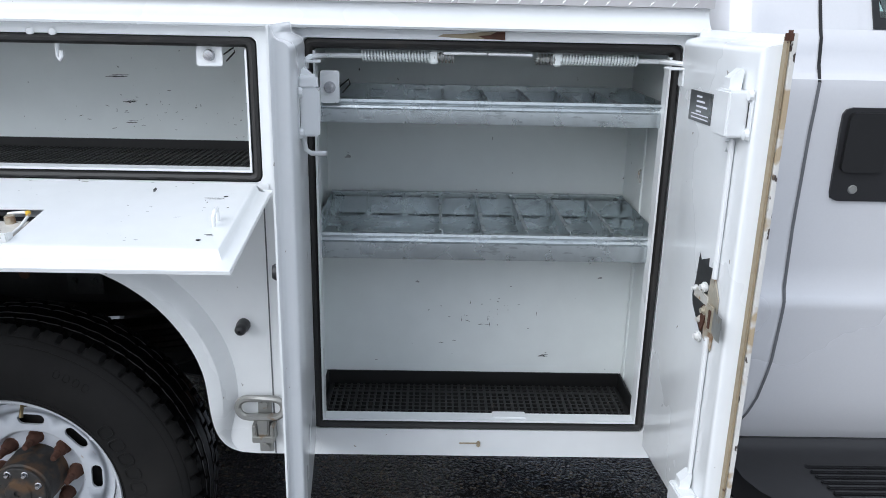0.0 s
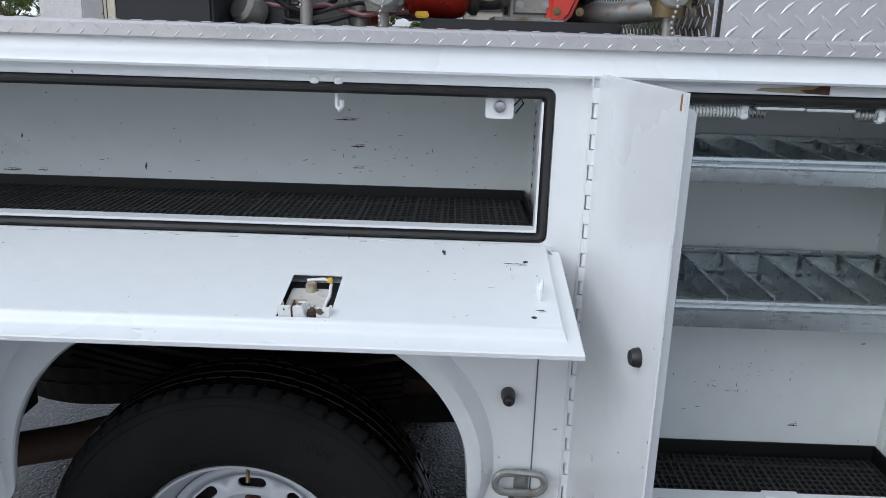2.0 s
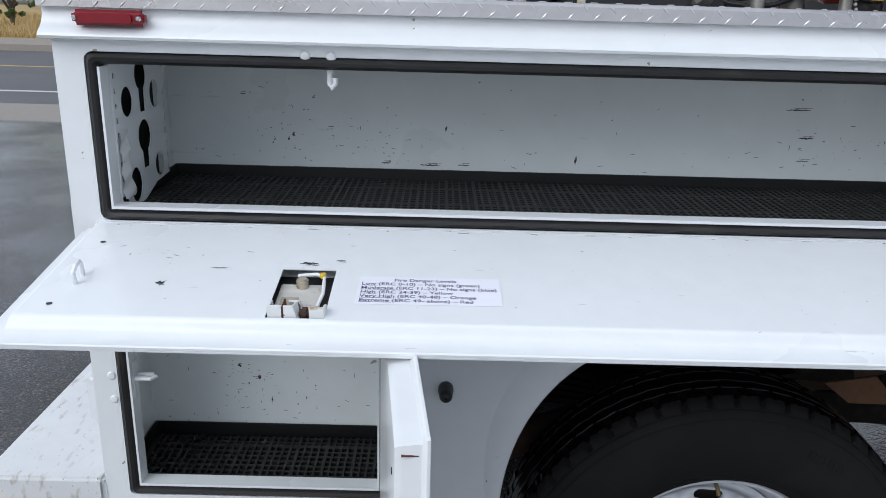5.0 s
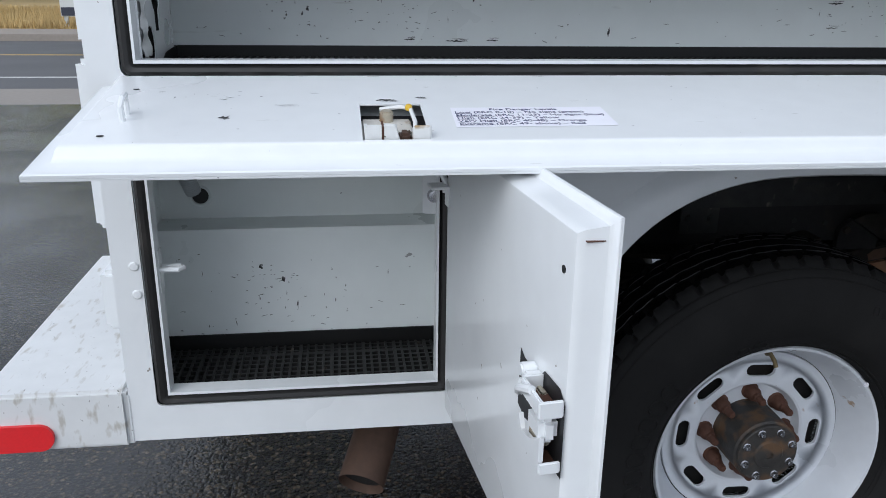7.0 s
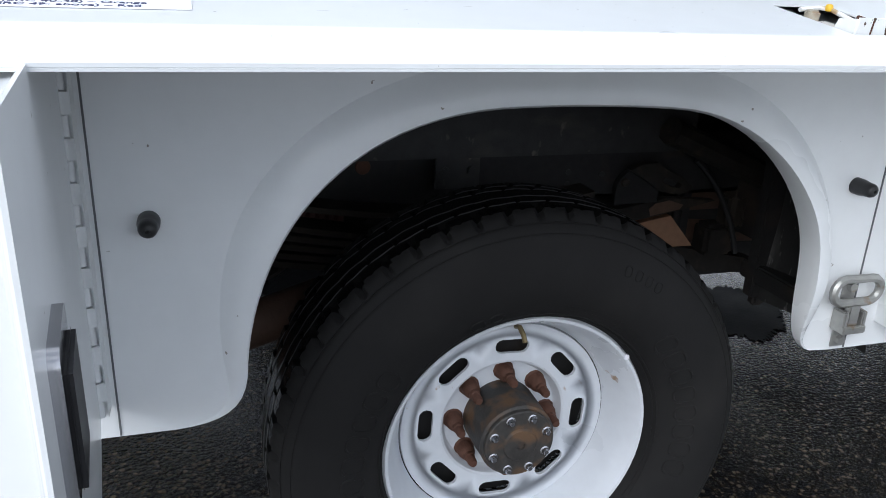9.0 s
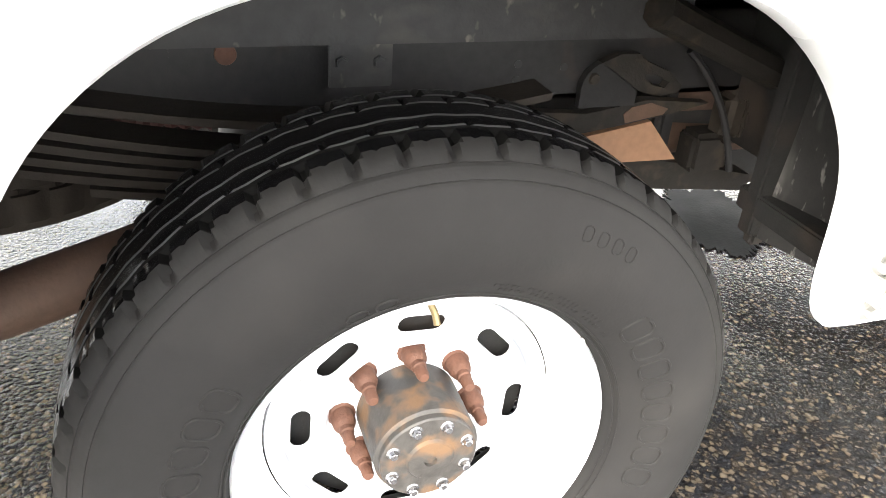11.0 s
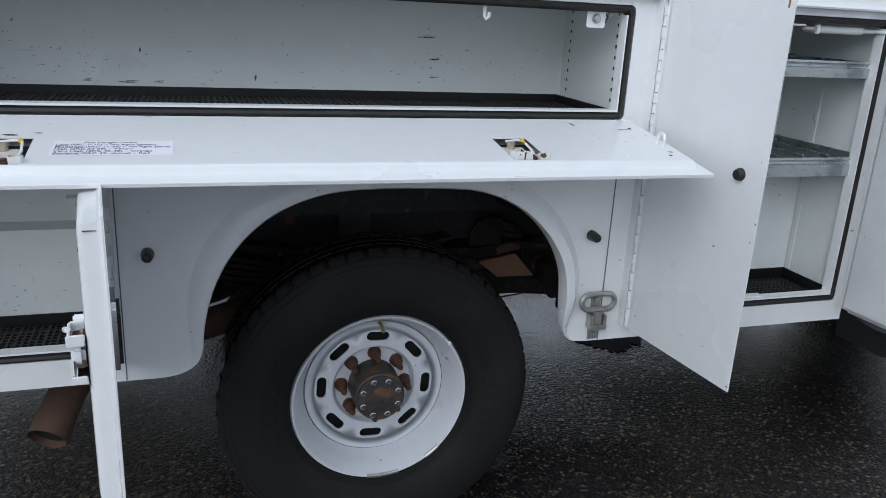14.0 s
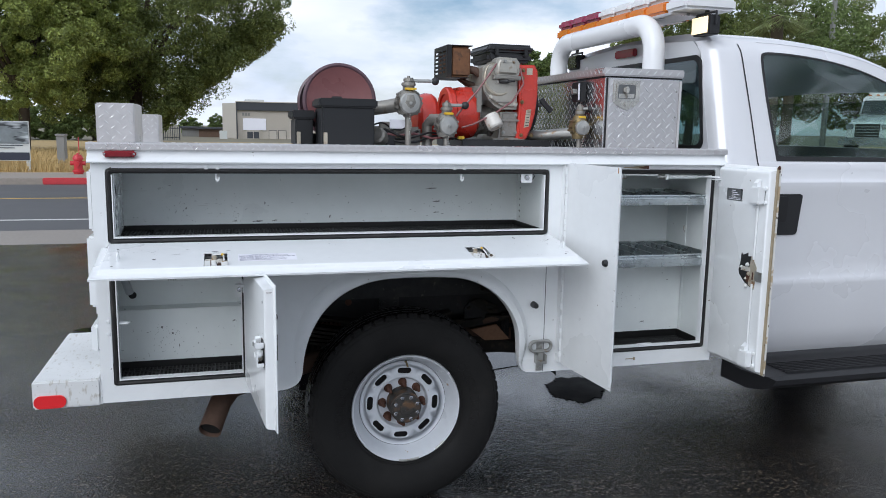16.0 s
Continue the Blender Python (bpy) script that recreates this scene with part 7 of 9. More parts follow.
    plate(bm, [wloop, cm], lambda u, v: (CB - 0.006, u, v), Vector((0.008, 0, 0)))
    part("window_rubber", bm, M_TRIM, truck, "black rear window rubber")
    bm = bmesh.new()
    plate(bm, [cm], lambda u, v: (CB, u, v), Vector((0.004, 0, 0)))
    g = part("rear_window", bm, M_REARGLASS, truck, "tinted rear cab window")
    g.visible_shadow = False
    # brake lamp over the rear window
    bm = bmesh.new()
    box(bm, CB - 0.03, CB - 0.002, 0.92, 1.13, 1.925, 1.968, 0.006)
    bl = part("high_brake_lamp", bm, M_REDLENS, truck, "red high brake lamp")
    # cab floor and front bulkhead
    bm = bmesh.new()
    box(bm, CB + 0.01, 2.98, 0.16, WIDE - 0.16, 0.50, 0.56)
    box(bm, 2.94, 2.98, 0.16, WIDE - 0.16, 0.56, 1.36)
    part("cab_floor", bm, M_TRIM, truck)
    bm = bmesh.new()
    box(bm, 1.56, 1.72, 0.25, WIDE - 0.25, 0.90, 1.46, 0.05, 3)
    box(bm, 1.60, 2.10, 0.25, WIDE - 0.25, 0.80, 0.95, 0.05, 3)
    part("bench_seat", bm, M_SEAT, truck, "grey cloth bench seat")
    bm = bmesh.new()
    box(bm, 2.60, 2.93, 0.22, WIDE - 0.22, 1.05, 1.455, 0.05, 4)
    part("dashboard", bm, M_DASH, truck, "grey dashboard")
    bm = bmesh.new()
    c, ax = Vector((2.46, WIDE - 0.60, 1.38)), Vector((-0.82, 0, 0.57))
    a1, a2 = Vector((0, 1, 0)), ax.cross(Vector((0, 1, 0)))
    tube(bm, [c + (a1 * math.cos(2 * math.pi * i / 32) + a2 * math.sin(2 * math.pi * i / 32)) * 0.19 for i in range(32)], 0.015, 8, closed=True)
    tube(bm, [c + a1 * 0.19, c, c - a1 * 0.19], 0.014, 8)
    part("steering_wheel", bm, M_BLACK, truck)
    # bonnet and wings
    bm = bmesh.new()
    vs = box(bm, 2.98, 4.35, 0.10, WIDE - 0.10, 0.62, 1.36, 0.06, 3)
    for v in bm.verts:
        if v.co.z > 1.0:
            v.co.z -= 0.10 * max(0, (v.co.x - 2.98) / 1.4)
    part("bonnet", bm, M_CAB, truck, "silvery white bonnet")
    bm = bmesh.new()
    v = [bm.verts.new(p) for p in ((2.725, 0.24, 1.712), (2.725, WIDE - 0.24, 1.712), (3.02, WIDE - 0.16, 1.36), (3.02, 0.16, 1.36))]
    bm.faces.new(v)
    sh = Vector((-0.0035, 0, -0.003))
    v2 = [bm.verts.new(q.co + sh) for q in v]
    bm.faces.new(v2[::-1])
    for i in range(4):
        bm.faces.new((v[i], v2[i], v2[(i + 1) % 4], v[(i + 1) % 4]))
    w = part("windscreen", bm, M_GLASS, truck, "windscreen glass")
    w.visible_shadow = False


cab()


def door_handle():
    def y(z):
        return side_y(z) - 0.006
    bm = bmesh.new()
    lp = [(1.716, 1.238), (1.722, 1.248), (1.735, 1.252), (1.882, 1.252), (1.894, 1.246), (1.897, 1.236), (1.886, 1.075), (1.880, 1.064), (1.868, 1.060), (1.735, 1.060), (1.722, 1.066), (1.719, 1.078)]
    plate(bm, [lp], lambda u, v: (u, y(v), v), Vector((0, 0.010, 0)))
    ob = part("door_handle", bm, M_BLACK, truck, "black plastic door handle plate")
    bm = bmesh.new()
    plate(bm, [rrect(1.728, 1.812, 1.122, 1.242, 0.012)], lambda u, v: (u, y(v) - 0.010, v), Vector((0, 0.010, 0)))
    part("paddle", bm, M_TRIM, ob)
    bm = bmesh.new()
    lathe(bm, [(0.0, 0.003), (0.008, 0.003), (0.010, 0.0)], (1.764, y(1.083), 1.085), n=16)
    part("key_barrel", bm, M_STEEL, ob)


door_handle()
bm = bmesh.new()
prof = [(0.02, 0.360), (-0.035, 0.366), (-0.055, 0.385), (-0.058, 0.410), (-0.045, 0.428), (0.0, 0.436), (0.05, 0.438), (0.09, 0.441), (0.118, 0.446), (0.138, 0.452), (0.152, 0.461), (0.160, 0.472), (0.20, 0.474), (0.20, 0.36)]
sweep_x(bm, prof, 1.60, 2.9)
for v in bm.verts:
    if v.co.x < 1.61:
        u = min(1.0, max(0.0, (0.075 - v.co.y) / 0.135))
        v.co.x += 0.13 * (1 - math.sqrt(1 - u * u))
rb = part("running_board", bm, M_BLACK, truck, "black moulded running board")
for i in range(7):
    bm = bmesh.new()
    box(bm, 1.76 + 0.004 * (6 - i), 2.85, -0.030 + i * 0.019, -0.018 + i * 0.019, 0.428 + i * 0.0012, 0.4405 + i * 0.0010, 0.003, 2)
    part("tread_rib", bm, M_BLACK, rb)


# ---- on the bed ----
def toolbox():
    x0, x1, y0, y1, z0, z1 = 0.850, 1.207, 0.086, WIDE - 0.086, 1.4395, 1.748
    ob = thing("toolbox", ((x0 + x1) / 2, CY, z0), "aluminium tread plate cross-bed toolbox", "toolbox")
    bm = bmesh.new()
    box(bm, x0, x1, y0, y1, z0, z1, 0.004)
    body = part("body", bm, M_ALU_BRIGHT, ob)
    # lid with a turned-down lip all round
    bm = bmesh.new()
    box(bm, x0 - 0.014, x1 + 0.008, y0 - 0.018, y1 + 0.018, z1 + 0.006, z1 + 0.040, 0.005)
    lidp = part("lid", bm, M_ALU, ob, "tread plate lid with turned-down lip")
    bm = bmesh.new()
    box(bm, x0 - 0.006, x1 + 0.002, y0 - 0.006, y1 + 0.006, z1 + 0.0005, z1 + 0.0055)
    part("lid_gap", bm, M_TRIM, ob)
    lugs("tread_pattern", lidp, (x0 - 0.010, y0 - 0.018, z1 + 0.010), (1, 0, 0), (0, 0, 1), (0, -1, 0), x1 - x0 + 0.014, 0.027, pitch=0.036, size=0.030, mode=1)
    lugs("tread_pattern", lidp, (x0 - 0.014, y0 - 0.012, z1 + 0.010), (0, 1, 0), (0, 0, 1), (-1, 0, 0), 1.3, 0.027, pitch=0.036, size=0.030, mode=1)
    # framed end door
    bm = bmesh.new()
    box(bm, x0 + 0.012, x1 - 0.010, y0 - 0.008, y0 - 0.0005, z0 + 0.010, z1 - 0.004, 0.002)
    d = part("end_door", bm, M_ALU, ob, "tread plate end door")
    bm = bmesh.new()
    box(bm, x0 + 0.006, x0 + 0.0115, y0 - 0.0035, y0 - 0.0008, z0 + 0.004, z1 - 0.002)
    part("door_joint", bm, M_TRIM, ob)
    lugs("tread_pattern", d, (x0 + 0.018, y0 - 0.008, z0 + 0.016), (1, 0, 0), (0, 0, 1), (0, -1, 0), x1 - x0 - 0.036, z1 - z0 - 0.028, pitch=0.042, size=0.034)
    lugs("tread_pattern", body, (x0, y0 + 0.02, z0 + 0.010), (0, 1, 0), (0, 0, 1), (-1, 0, 0), 1.2, z1 - z0 - 0.03, pitch=0.042, size=0.034)
    bm = bmesh.new()
    cyl(bm, (x1 - 0.004, y0 - 0.008, z0 + 0.012), (x1 - 0.004, y0 - 0.008, z1 - 0.006), 0.006, n=10)
    part("piano_hinge", bm, M_ALU, ob)
    for z in (z0 + 0.04, z0 + 0.15, z1 - 0.05):
        bm = bmesh.new()
        lathe(bm, [(0.0, 0.003), (0.004, 0.002), (0.005, 0.0)], (x1 - 0.022, y0 - 0.008, z), n=10)
        part("rivet", bm, M_STEEL, d)
    # T-handle lock in its pressed dish
    cx, cz = x0 + 0.096, z1 - 0.062
    bm = bmesh.new()
    plate(bm, [[(cx - 0.062, cz + 0.050), (cx + 0.062, cz + 0.050), (cx + 0.062, cz - 0.036), (cx + 0.046, cz - 0.050), (cx + 0.008, cz - 0.070), (cx - 0.008, cz - 0.070), (cx - 0.046, cz - 0.050), (cx - 0.062, cz - 0.036)]], lambda u, v: (u, y0 - 0.0115, v), Vector((0, 0.003, 0)))
    lk = part("lock_plate", bm, M_LOCK, ob, "stainless T-handle lock plate")
    bm = bmesh.new()
    out_, inn_ = rrect(cx - 0.050, cx + 0.050, cz - 0.034, cz + 0.042, 0.010), rrect(cx - 0.041, cx + 0.041, cz - 0.025, cz + 0.033, 0.007)
    rows = [[bm.verts.new((u, y, v)) for u, v in lp] for lp, y in ((out_, y0 - 0.0117), (out_, y0 - 0.0150), (inn_, y0 - 0.0145), (inn_, y0 - 0.0118))]
    for A, Bq in zip(rows, rows[1:]):
        for i in range(len(A)):
            j = (i + 1) % len(A)
            bm.faces.new((A[i], A[j], Bq[j], Bq[i]))
    part("bezel", bm, M_LOCK, lk)
    # flat sheet in darker grey paints the shade of the dish
    bm = bmesh.new()
    plate(bm, [inn_], lambda u, v: (u, y0 - 0.0119, v), None)
    part("dish", bm, M_GREYPLATE, lk, "flat lock dish with its shade painted grey")
    bm = bmesh.new()
    box(bm, cx - 0.036, cx + 0.036, y0 - 0.0128, y0 - 0.0121, cz - 0.022, cz - 0.004, 0.0003)
    part("dish_floor", bm, M_LOCK, lk)
    bm = bmesh.new()
    cyl(bm, (cx - 0.006, y0 - 0.012, cz + 0.012), (cx - 0.006, y0 - 0.024, cz + 0.012), 0.014, n=16, bev=0.002)
    box(bm, cx - 0.012, cx + 0.002, y0 - 0.030, y0 - 0.022, cz - 0.004, cz + 0.026, 0.003)
    cyl(bm, (cx - 0.004, y0 - 0.020, cz), (cx + 0.002, y0 - 0.016, cz - 0.026), 0.0035, n=8)
    cyl(bm, (cx, y0 - 0.0115, cz - 0.048), (cx, y0 - 0.018, cz - 0.048), 0.010, n=14, bev=0.002)
    part("t_handle", bm, M_LOCK, lk)
    # switch box on the rear face with its ball valve below
    bm = bmesh.new()
    box(bm, x0 - 0.035, x0 - 0.0045, 0.250, 0.340, 1.652, 1.737, 0.004)
    sw = part("switch_box", bm, M_BLACK, ob, "black control switch box")
    bm = bmesh.new()
    cyl(bm, (x0 - 0.035, 0.29, 1.695), (x0 - 0.055, 0.29, 1.695), 0.013, n=6)
    part("knob", bm, M_STEEL, sw)
    bm = bmesh.new()
    box(bm, x0 - 0.0365, x0 - 0.0345, 0.254, 0.268, 1.658, 1.730)
    part("print_bar", bm, M_PAPER, sw)


toolbox()


def ball_valve(x, y, z, d, label, handle_dir=1, cap=True, r=0.038, metal=None):
    """Upright ball valve with a yellow collar, lever and round cap."""
    ob = thing("ball_valve", (x, y, z - 0.12), label, "valve", "pump valves")
    bm = bmesh.new()
    lathe(bm, [(0.0, -0.05), (r * 0.9, -0.05), (r * 1.05, -0.02), (r * 1.15, 0.0), (r * 1.05, 0.03), (r * 0.8, 0.05), (r * 0.55, 0.055), (r * 0.55, 0.075), (0.0, 0.075)], (x, y, z), (0, 0, 1), 24)
    cyl(bm, (x, y + 0.05, z), (x, y - 0.03, z), r * 0.95, n=24, bev=0.004)
    cyl(bm, (x, y + 0.024, z), (x, y - 0.018, z), r * 1.32, n=8, bev=0.003)
    part("body", bm, metal or M_VALVE, ob)
    for a in range(6):
        b = radians(20 + 60 * a)
        bm = bmesh.new()
        cyl(bm, (x + r * 1.2 * math.cos(b), y - 0.024, z + r * 1.2 * math.sin(b)), (x + r * 1.2 * math.cos(b), y + 0.03, z + r * 1.2 * math.sin(b)), 0.0065, n=6)
        part("flange_bolt", bm, metal or M_VALVE, ob)
    bm = bmesh.new()
    cyl(bm, (x, y, z + r + 0.016), (x, y, z + r + 0.024), r * 0.52, n=24)
    part("collar", bm, M_YELLOW, ob, "yellow valve collar")
    bm = bmesh.new()
    box(bm, x - r * 0.5, x + r * 0.55, y - r * 0.95, y - r * 0.6, z + r + 0.006, z + r + 0.016, 0.002)
    part("tag", bm, M_YELLOW, ob, "yellow warning tag")
    bm = bmesh.new()
    cyl(bm, (x, y, z + r + 0.024), (x, y, z + r + 0.040), r * 0.66, n=20, bev=0.003)
    cyl(bm, (x, y, z + r + 0.040), (x, y, z + r + 0.060), r * 0.5, n=8, bev=0.004)
    cyl(bm, (x, y, z + r + 0.060), (x, y, z + r + 0.068), 0.007, n=8)
    part("bonnet", bm, M_CAST, ob)
    bm = bmesh.new()
    zz = z + r + 0.048
    tube(bm, [(x, y, zz), (x + handle_dir * d, y - 0.01, zz)], 0.0075, 10)
    part("lever", bm, M_STEEL, ob, "steel valve lever")
    bm = bmesh.new()
    lathe(bm, [(0.0, -0.017), (0.006, -0.016), (0.012, -0.012), (0.0158, -0.006), (0.017, 0.0), (0.0158, 0.006), (0.012, 0.012), (0.006, 0.016), (0.0, 0.017)], (x + handle_dir * (d + 0.012), y - 0.01, zz), (0, 0, 1), 18)
    part("knob", bm, M_BLACK, ob, "dark ball knob")
    if cap:
        bm = bmesh.new()
        lathe(bm, [(0.0, 0.020), (r * 0.12, 0.020), (r * 0.2, 0.014), (r * 0.30, 0.013), (r * 0.88, 0.010), (r * 1.0, 0.004), (r * 1.0, -0.01)], (x, y - 0.036, z - 0.002), n=28)
        part("cap", bm, M_STEEL, ob, "bright screw cap")
        bm = bmesh.new()
        for i in range(14):
            bmesh.ops.create_icosphere(bm, subdivisions=1, radius=0.0042, matrix=Matrix.Translation((x + 0.004 * math.sin(i * 0.9), y - 0.045, z - 0.012 - i * 0.0095)))
        part("bead_chain", bm, M_STEEL, ob, "hanging bead chain")
    bm = bmesh.new()
    cyl(bm, (x, y, z - 0.045), (x, y, 1.4395), r * 0.30, n=16)
    part("stand_pipe", bm, M_CAST, ob)
    return ob


ball_valve(0.082, 0.42, 1.632, 0.105, "cast ball valve with yellow collar and bright cap", r=0.047)
ball_valve(0.250, 0.40, 1.538, 0.070, "smaller cast ball valve with yellow collar", r=0.040)
ball_valve(0.808, 0.23, 1.540, 0.034, "brass ball valve below the toolbox switch", r=0.032, metal=M_BRASS)


def pump_engine():
    ob = thing("pump_engine", (0.52, 0.60, 1.4395), "red and grey petrol engine with pump", "engine")
    bm = bmesh.new()
    box(bm, 0.33, 0.76, 0.42, 0.86, 1.4395, 1.478, 0.006)
    part("base_plate", bm, M_BLACK, ob, "black skid plate")
    def slab(name, outline, y0, y1, m, bev=0.008, label="", parent=None):
        """A casting: an outline in x and z given depth, its front edges rounded."""
        bm = bmesh.new()
        plate(bm, [outline], lambda u, v: (u, y0, v), Vector((0, y1 - y0, 0)))
        bmesh.ops.dissolve_limit(bm, angle_limit=0.02, verts=bm.verts[:], edges=bm.edges[:])
        es = [e for e in bm.edges if all(abs(v.co.y - y0) < 1e-5 for v in e.verts)]
        bmesh.ops.bevel(bm, geom=es, offset=bev, segments=3, affect="EDGES", clamp_overlap=True)
        return part(name, bm, m, parent or ob, label)

    def bolt(x, y, z, r, m=M_STEEL, parent=None):
        bm = bmesh.new()
        cyl(bm, (x, y, z), (x, y - 0.010, z), r, n=6, bev=0.001)
        cyl(bm, (x, y + 0.001, z), (x, y - 0.0015, z), r * 1.5, n=14)
        part("bolt", bm, m, parent or ob)
    # crankcase on its foot, with the pump adapter beside it
    slab("crankcase", [(0.522, 1.486), (0.616, 1.486), (0.612, 1.604), (0.528, 1.604)], 0.468, 0.80, M_CAST, 0.010, "dirty cast aluminium crankcase")
    slab("crankcase_foot", [(0.488, 1.458), (0.640, 1.458), (0.640, 1.486), (0.488, 1.486)], 0.450, 0.80, M_CAST, 0.004)
    slab("crankcase_rib", [(0.520, 1.560), (0.618, 1.560), (0.618, 1.572), (0.520, 1.572)], 0.458, 0.47, M_CAST, 0.003)
    bm = bmesh.new()
    lathe(bm, [(0.0, -0.05), (0.075, -0.05), (0.082, -0.04), (0.082, -0.028), (0.070, -0.022), (0.066, 0.03), (0.078, 0.036), (0.078, 0.05), (0.0, 0.05)], (0.478, 0.60, 1.570), (1, 0, 0), 28)
    part("pump_adapter", bm, M_VALVE, ob, "grimy pump adapter casting")
    for x, z in ((0.542, 1.512), (0.600, 1.512), (0.600, 1.590), (0.500, 1.472), (0.628, 1.472)):
        bolt(x, 0.468 if z > 1.48 else 0.450, z, 0.006)
    # cooling shroud with its rounded lower corner, dirt ring and pressed rib
    slab("shroud", [(0.437, 1.800), (0.433, 1.735), (0.443, 1.695), (0.464, 1.660), (0.492, 1.632), (0.524, 1.616), (0.604, 1.616), (0.606, 1.806), (0.560, 1.822), (0.470, 1.818)], 0.455, 0.74, M_SILVER, 0.016, "tan stained silver cooling shroud")
    bm = bmesh.new()
    tube(bm, [(0.512 + 0.070 * math.cos(radians(a)), 0.4545, 1.758 + 0.078 * math.sin(radians(a))) for a in range(140, 301, 10)], [0.003 + 0.005 * math.sin(radians((a - 140) * 1.125)) for a in range(140, 301, 10)], 8)
    part("dirt_ring", bm, M_LATCHPLATE, ob, "tan grease ring on the shroud")
    bm = bmesh.new()
    tube(bm, [(0.446, 0.457, 1.690), (0.468, 0.4545, 1.664), (0.500, 0.4535, 1.648), (0.560, 0.4535, 1.648)], 0.004, 8)
    part("shroud_rib", bm, M_CAST, ob)
    for x, z in ((0.500, 1.738), (0.592, 1.640), (0.470, 1.668)):
        bolt(x, 0.455, z, 0.007, M_LATCHWHITE)
    for i in range(9):
        bm = bmesh.new()
        box(bm, 0.412, 0.434, 0.47 + i * 0.028, 0.478 + i * 0.028, 1.60, 1.72, 0.001)
        part("fin", bm, M_CAST, ob)
    bm = bmesh.new()
    cyl(bm, (0.510, 0.45, 1.742), (0.545, 0.425, 1.738), 0.011, n=12, bev=0.003)
    cyl(bm, (0.545, 0.425, 1.738), (0.572, 0.420, 1.742), 0.005, n=8)
    part("plug_cap", bm, M_BLACK, ob, "black spark plug cap")
    # rocker cover, bevelled, with two screws on top
    rc = slab("rocker_cover", [(0.486, 1.762), (0.590, 1.758), (0.598, 1.782), (0.596, 1.822), (0.580, 1.842), (0.500, 1.845), (0.484, 1.826), (0.480, 1.782)], 0.412, 0.56, M_SILVER, 0.018, "silver rocker cover")
    slab("cover_gasket_rim", [(0.474, 1.748), (0.602, 1.746), (0.604, 1.764), (0.474, 1.766)], 0.420, 0.56, M_CAST, 0.005, parent=rc)
    for x in (0.520, 0.562):
        bolt(x, 0.412, 1.826, 0.0065, M_STEEL, rc)
    # red blower housing narrowing towards its foot
    bh = slab("blower_housing", [(0.602, 1.816), (0.680, 1.818), (0.697, 1.792), (0.700, 1.684), (0.691, 1.600), (0.676, 1.540), (0.655, 1.490), (0.634, 1.470), (0.600, 1.476), (0.608, 1.560), (0.613, 1.660)], 0.450, 0.80, M_RED, 0.010, "red blower housing")
    for x, z in ((0.624, 1.792), (0.622, 1.758), (0.622, 1.650), (0.622, 1.500), (0.672, 1.500)):
        bolt(x, 0.450, z, 0.006, M_BRASS, bh)
    bm = bmesh.new()
    lathe(bm, [(0.0, 0.03), (0.10, 0.03), (0.14, 0.022), (0.15, 0.0)], (0.692, 0.62, 1.640), (1, 0, 0), 32)
    part("blower_screen", bm, M_BLACK, ob)
    bm = bmesh.new()
    plate(bm, [[(0.634, 1.534), (0.658, 1.540), (0.668, 1.618), (0.644, 1.616)]], lambda u, v: (u, 0.4485, v), Vector((0, 0.004, 0)))
    dp = part("data_plate", bm, M_LATCHPLATE, ob, "pale data plate with dark print")
    for i in range(6):
        bm = bmesh.new()
        box(bm, 0.640 + i * 0.0012, 0.656 + i * 0.0012, 0.4475, 0.4484, 1.544 + i * 0.012, 1.5465 + i * 0.012)
        part("print_bar", bm, M_BLACK, dp)
    bm = bmesh.new()
    plate(bm, [rrect(0.640, 0.668, 1.772, 1.802, 0.002)], lambda u, v: (u, 0.4485, v), Vector((0, 0.004, 0)))
    part("data_plate", bm, M_LATCHPLATE, ob, "small faded label")
    bm = bmesh.new()
    tube(bm, [(0.705, 0.50, 1.640), (0.735, 0.49, 1.640)], 0.009, 10)
    tube(bm, [(0.728, 0.485, 1.668), (0.742, 0.484, 1.650), (0.766, 0.482, 1.626), (0.780, 0.482, 1.612)], 0.013, 10)
    part("starter_grip", bm, M_BLACK, ob, "black recoil starter grip")
    # air cleaner
    bm = bmesh.new()
    vs = box(bm, 0.470, 0.684, 0.500, 0.78, 1.830, 1.872, 0.012)
    for v in bm.verts:
        if v.co.z < 1.84:
            v.co.x = 0.577 + (v.co.x - 0.577) * 0.93
    ac = part("air_cleaner", bm, M_BLACK, ob, "black plastic air cleaner")
    bm = bmesh.new()
    vs = box(bm, 0.462, 0.692, 0.490, 0.79, 1.874, 1.909, 0.012, 3)
    for v in bm.verts:
        if v.co.z > 1.89:
            v.co.x = 0.577 + (v.co.x - 0.577) * 0.94
    part("cover", bm, M_BLACK, ac)
    for x in (0.50, 0.64):
        bm = bmesh.new()
        box(bm, x, x + 0.018, 0.484, 0.496, 1.854, 1.892, 0.003)
        part("clip", bm, M_TRIM, ac)
    # muffler with guard
    bm = bmesh.new()
    box(bm, 0.297, 0.392, 0.512, 0.72, 1.757, 1.892, 0.010, 3)
    mf = part("muffler", bm, M_MUFFLER, ob, "rusty brown muffler")
    bm = bmesh.new()
    loops = [[(0.51, 1.752), (0.73, 1.752), (0.73, 1.895), (0.51, 1.895)]]
    for i in range(6):
        for j in range(3):
            z = 1.775 + i * 0.018
            y = 0.53 + j * 0.065
            loops.append([(y, z), (y + 0.05, z), (y + 0.05, z + 0.008), (y, z + 0.008)])
    plate(bm, loops, lambda u, v: (0.278, u, v), Vector((0.002, 0, 0)))
    box(bm, 0.280, 0.400, 0.506, 0.73, 1.894, 1.897)
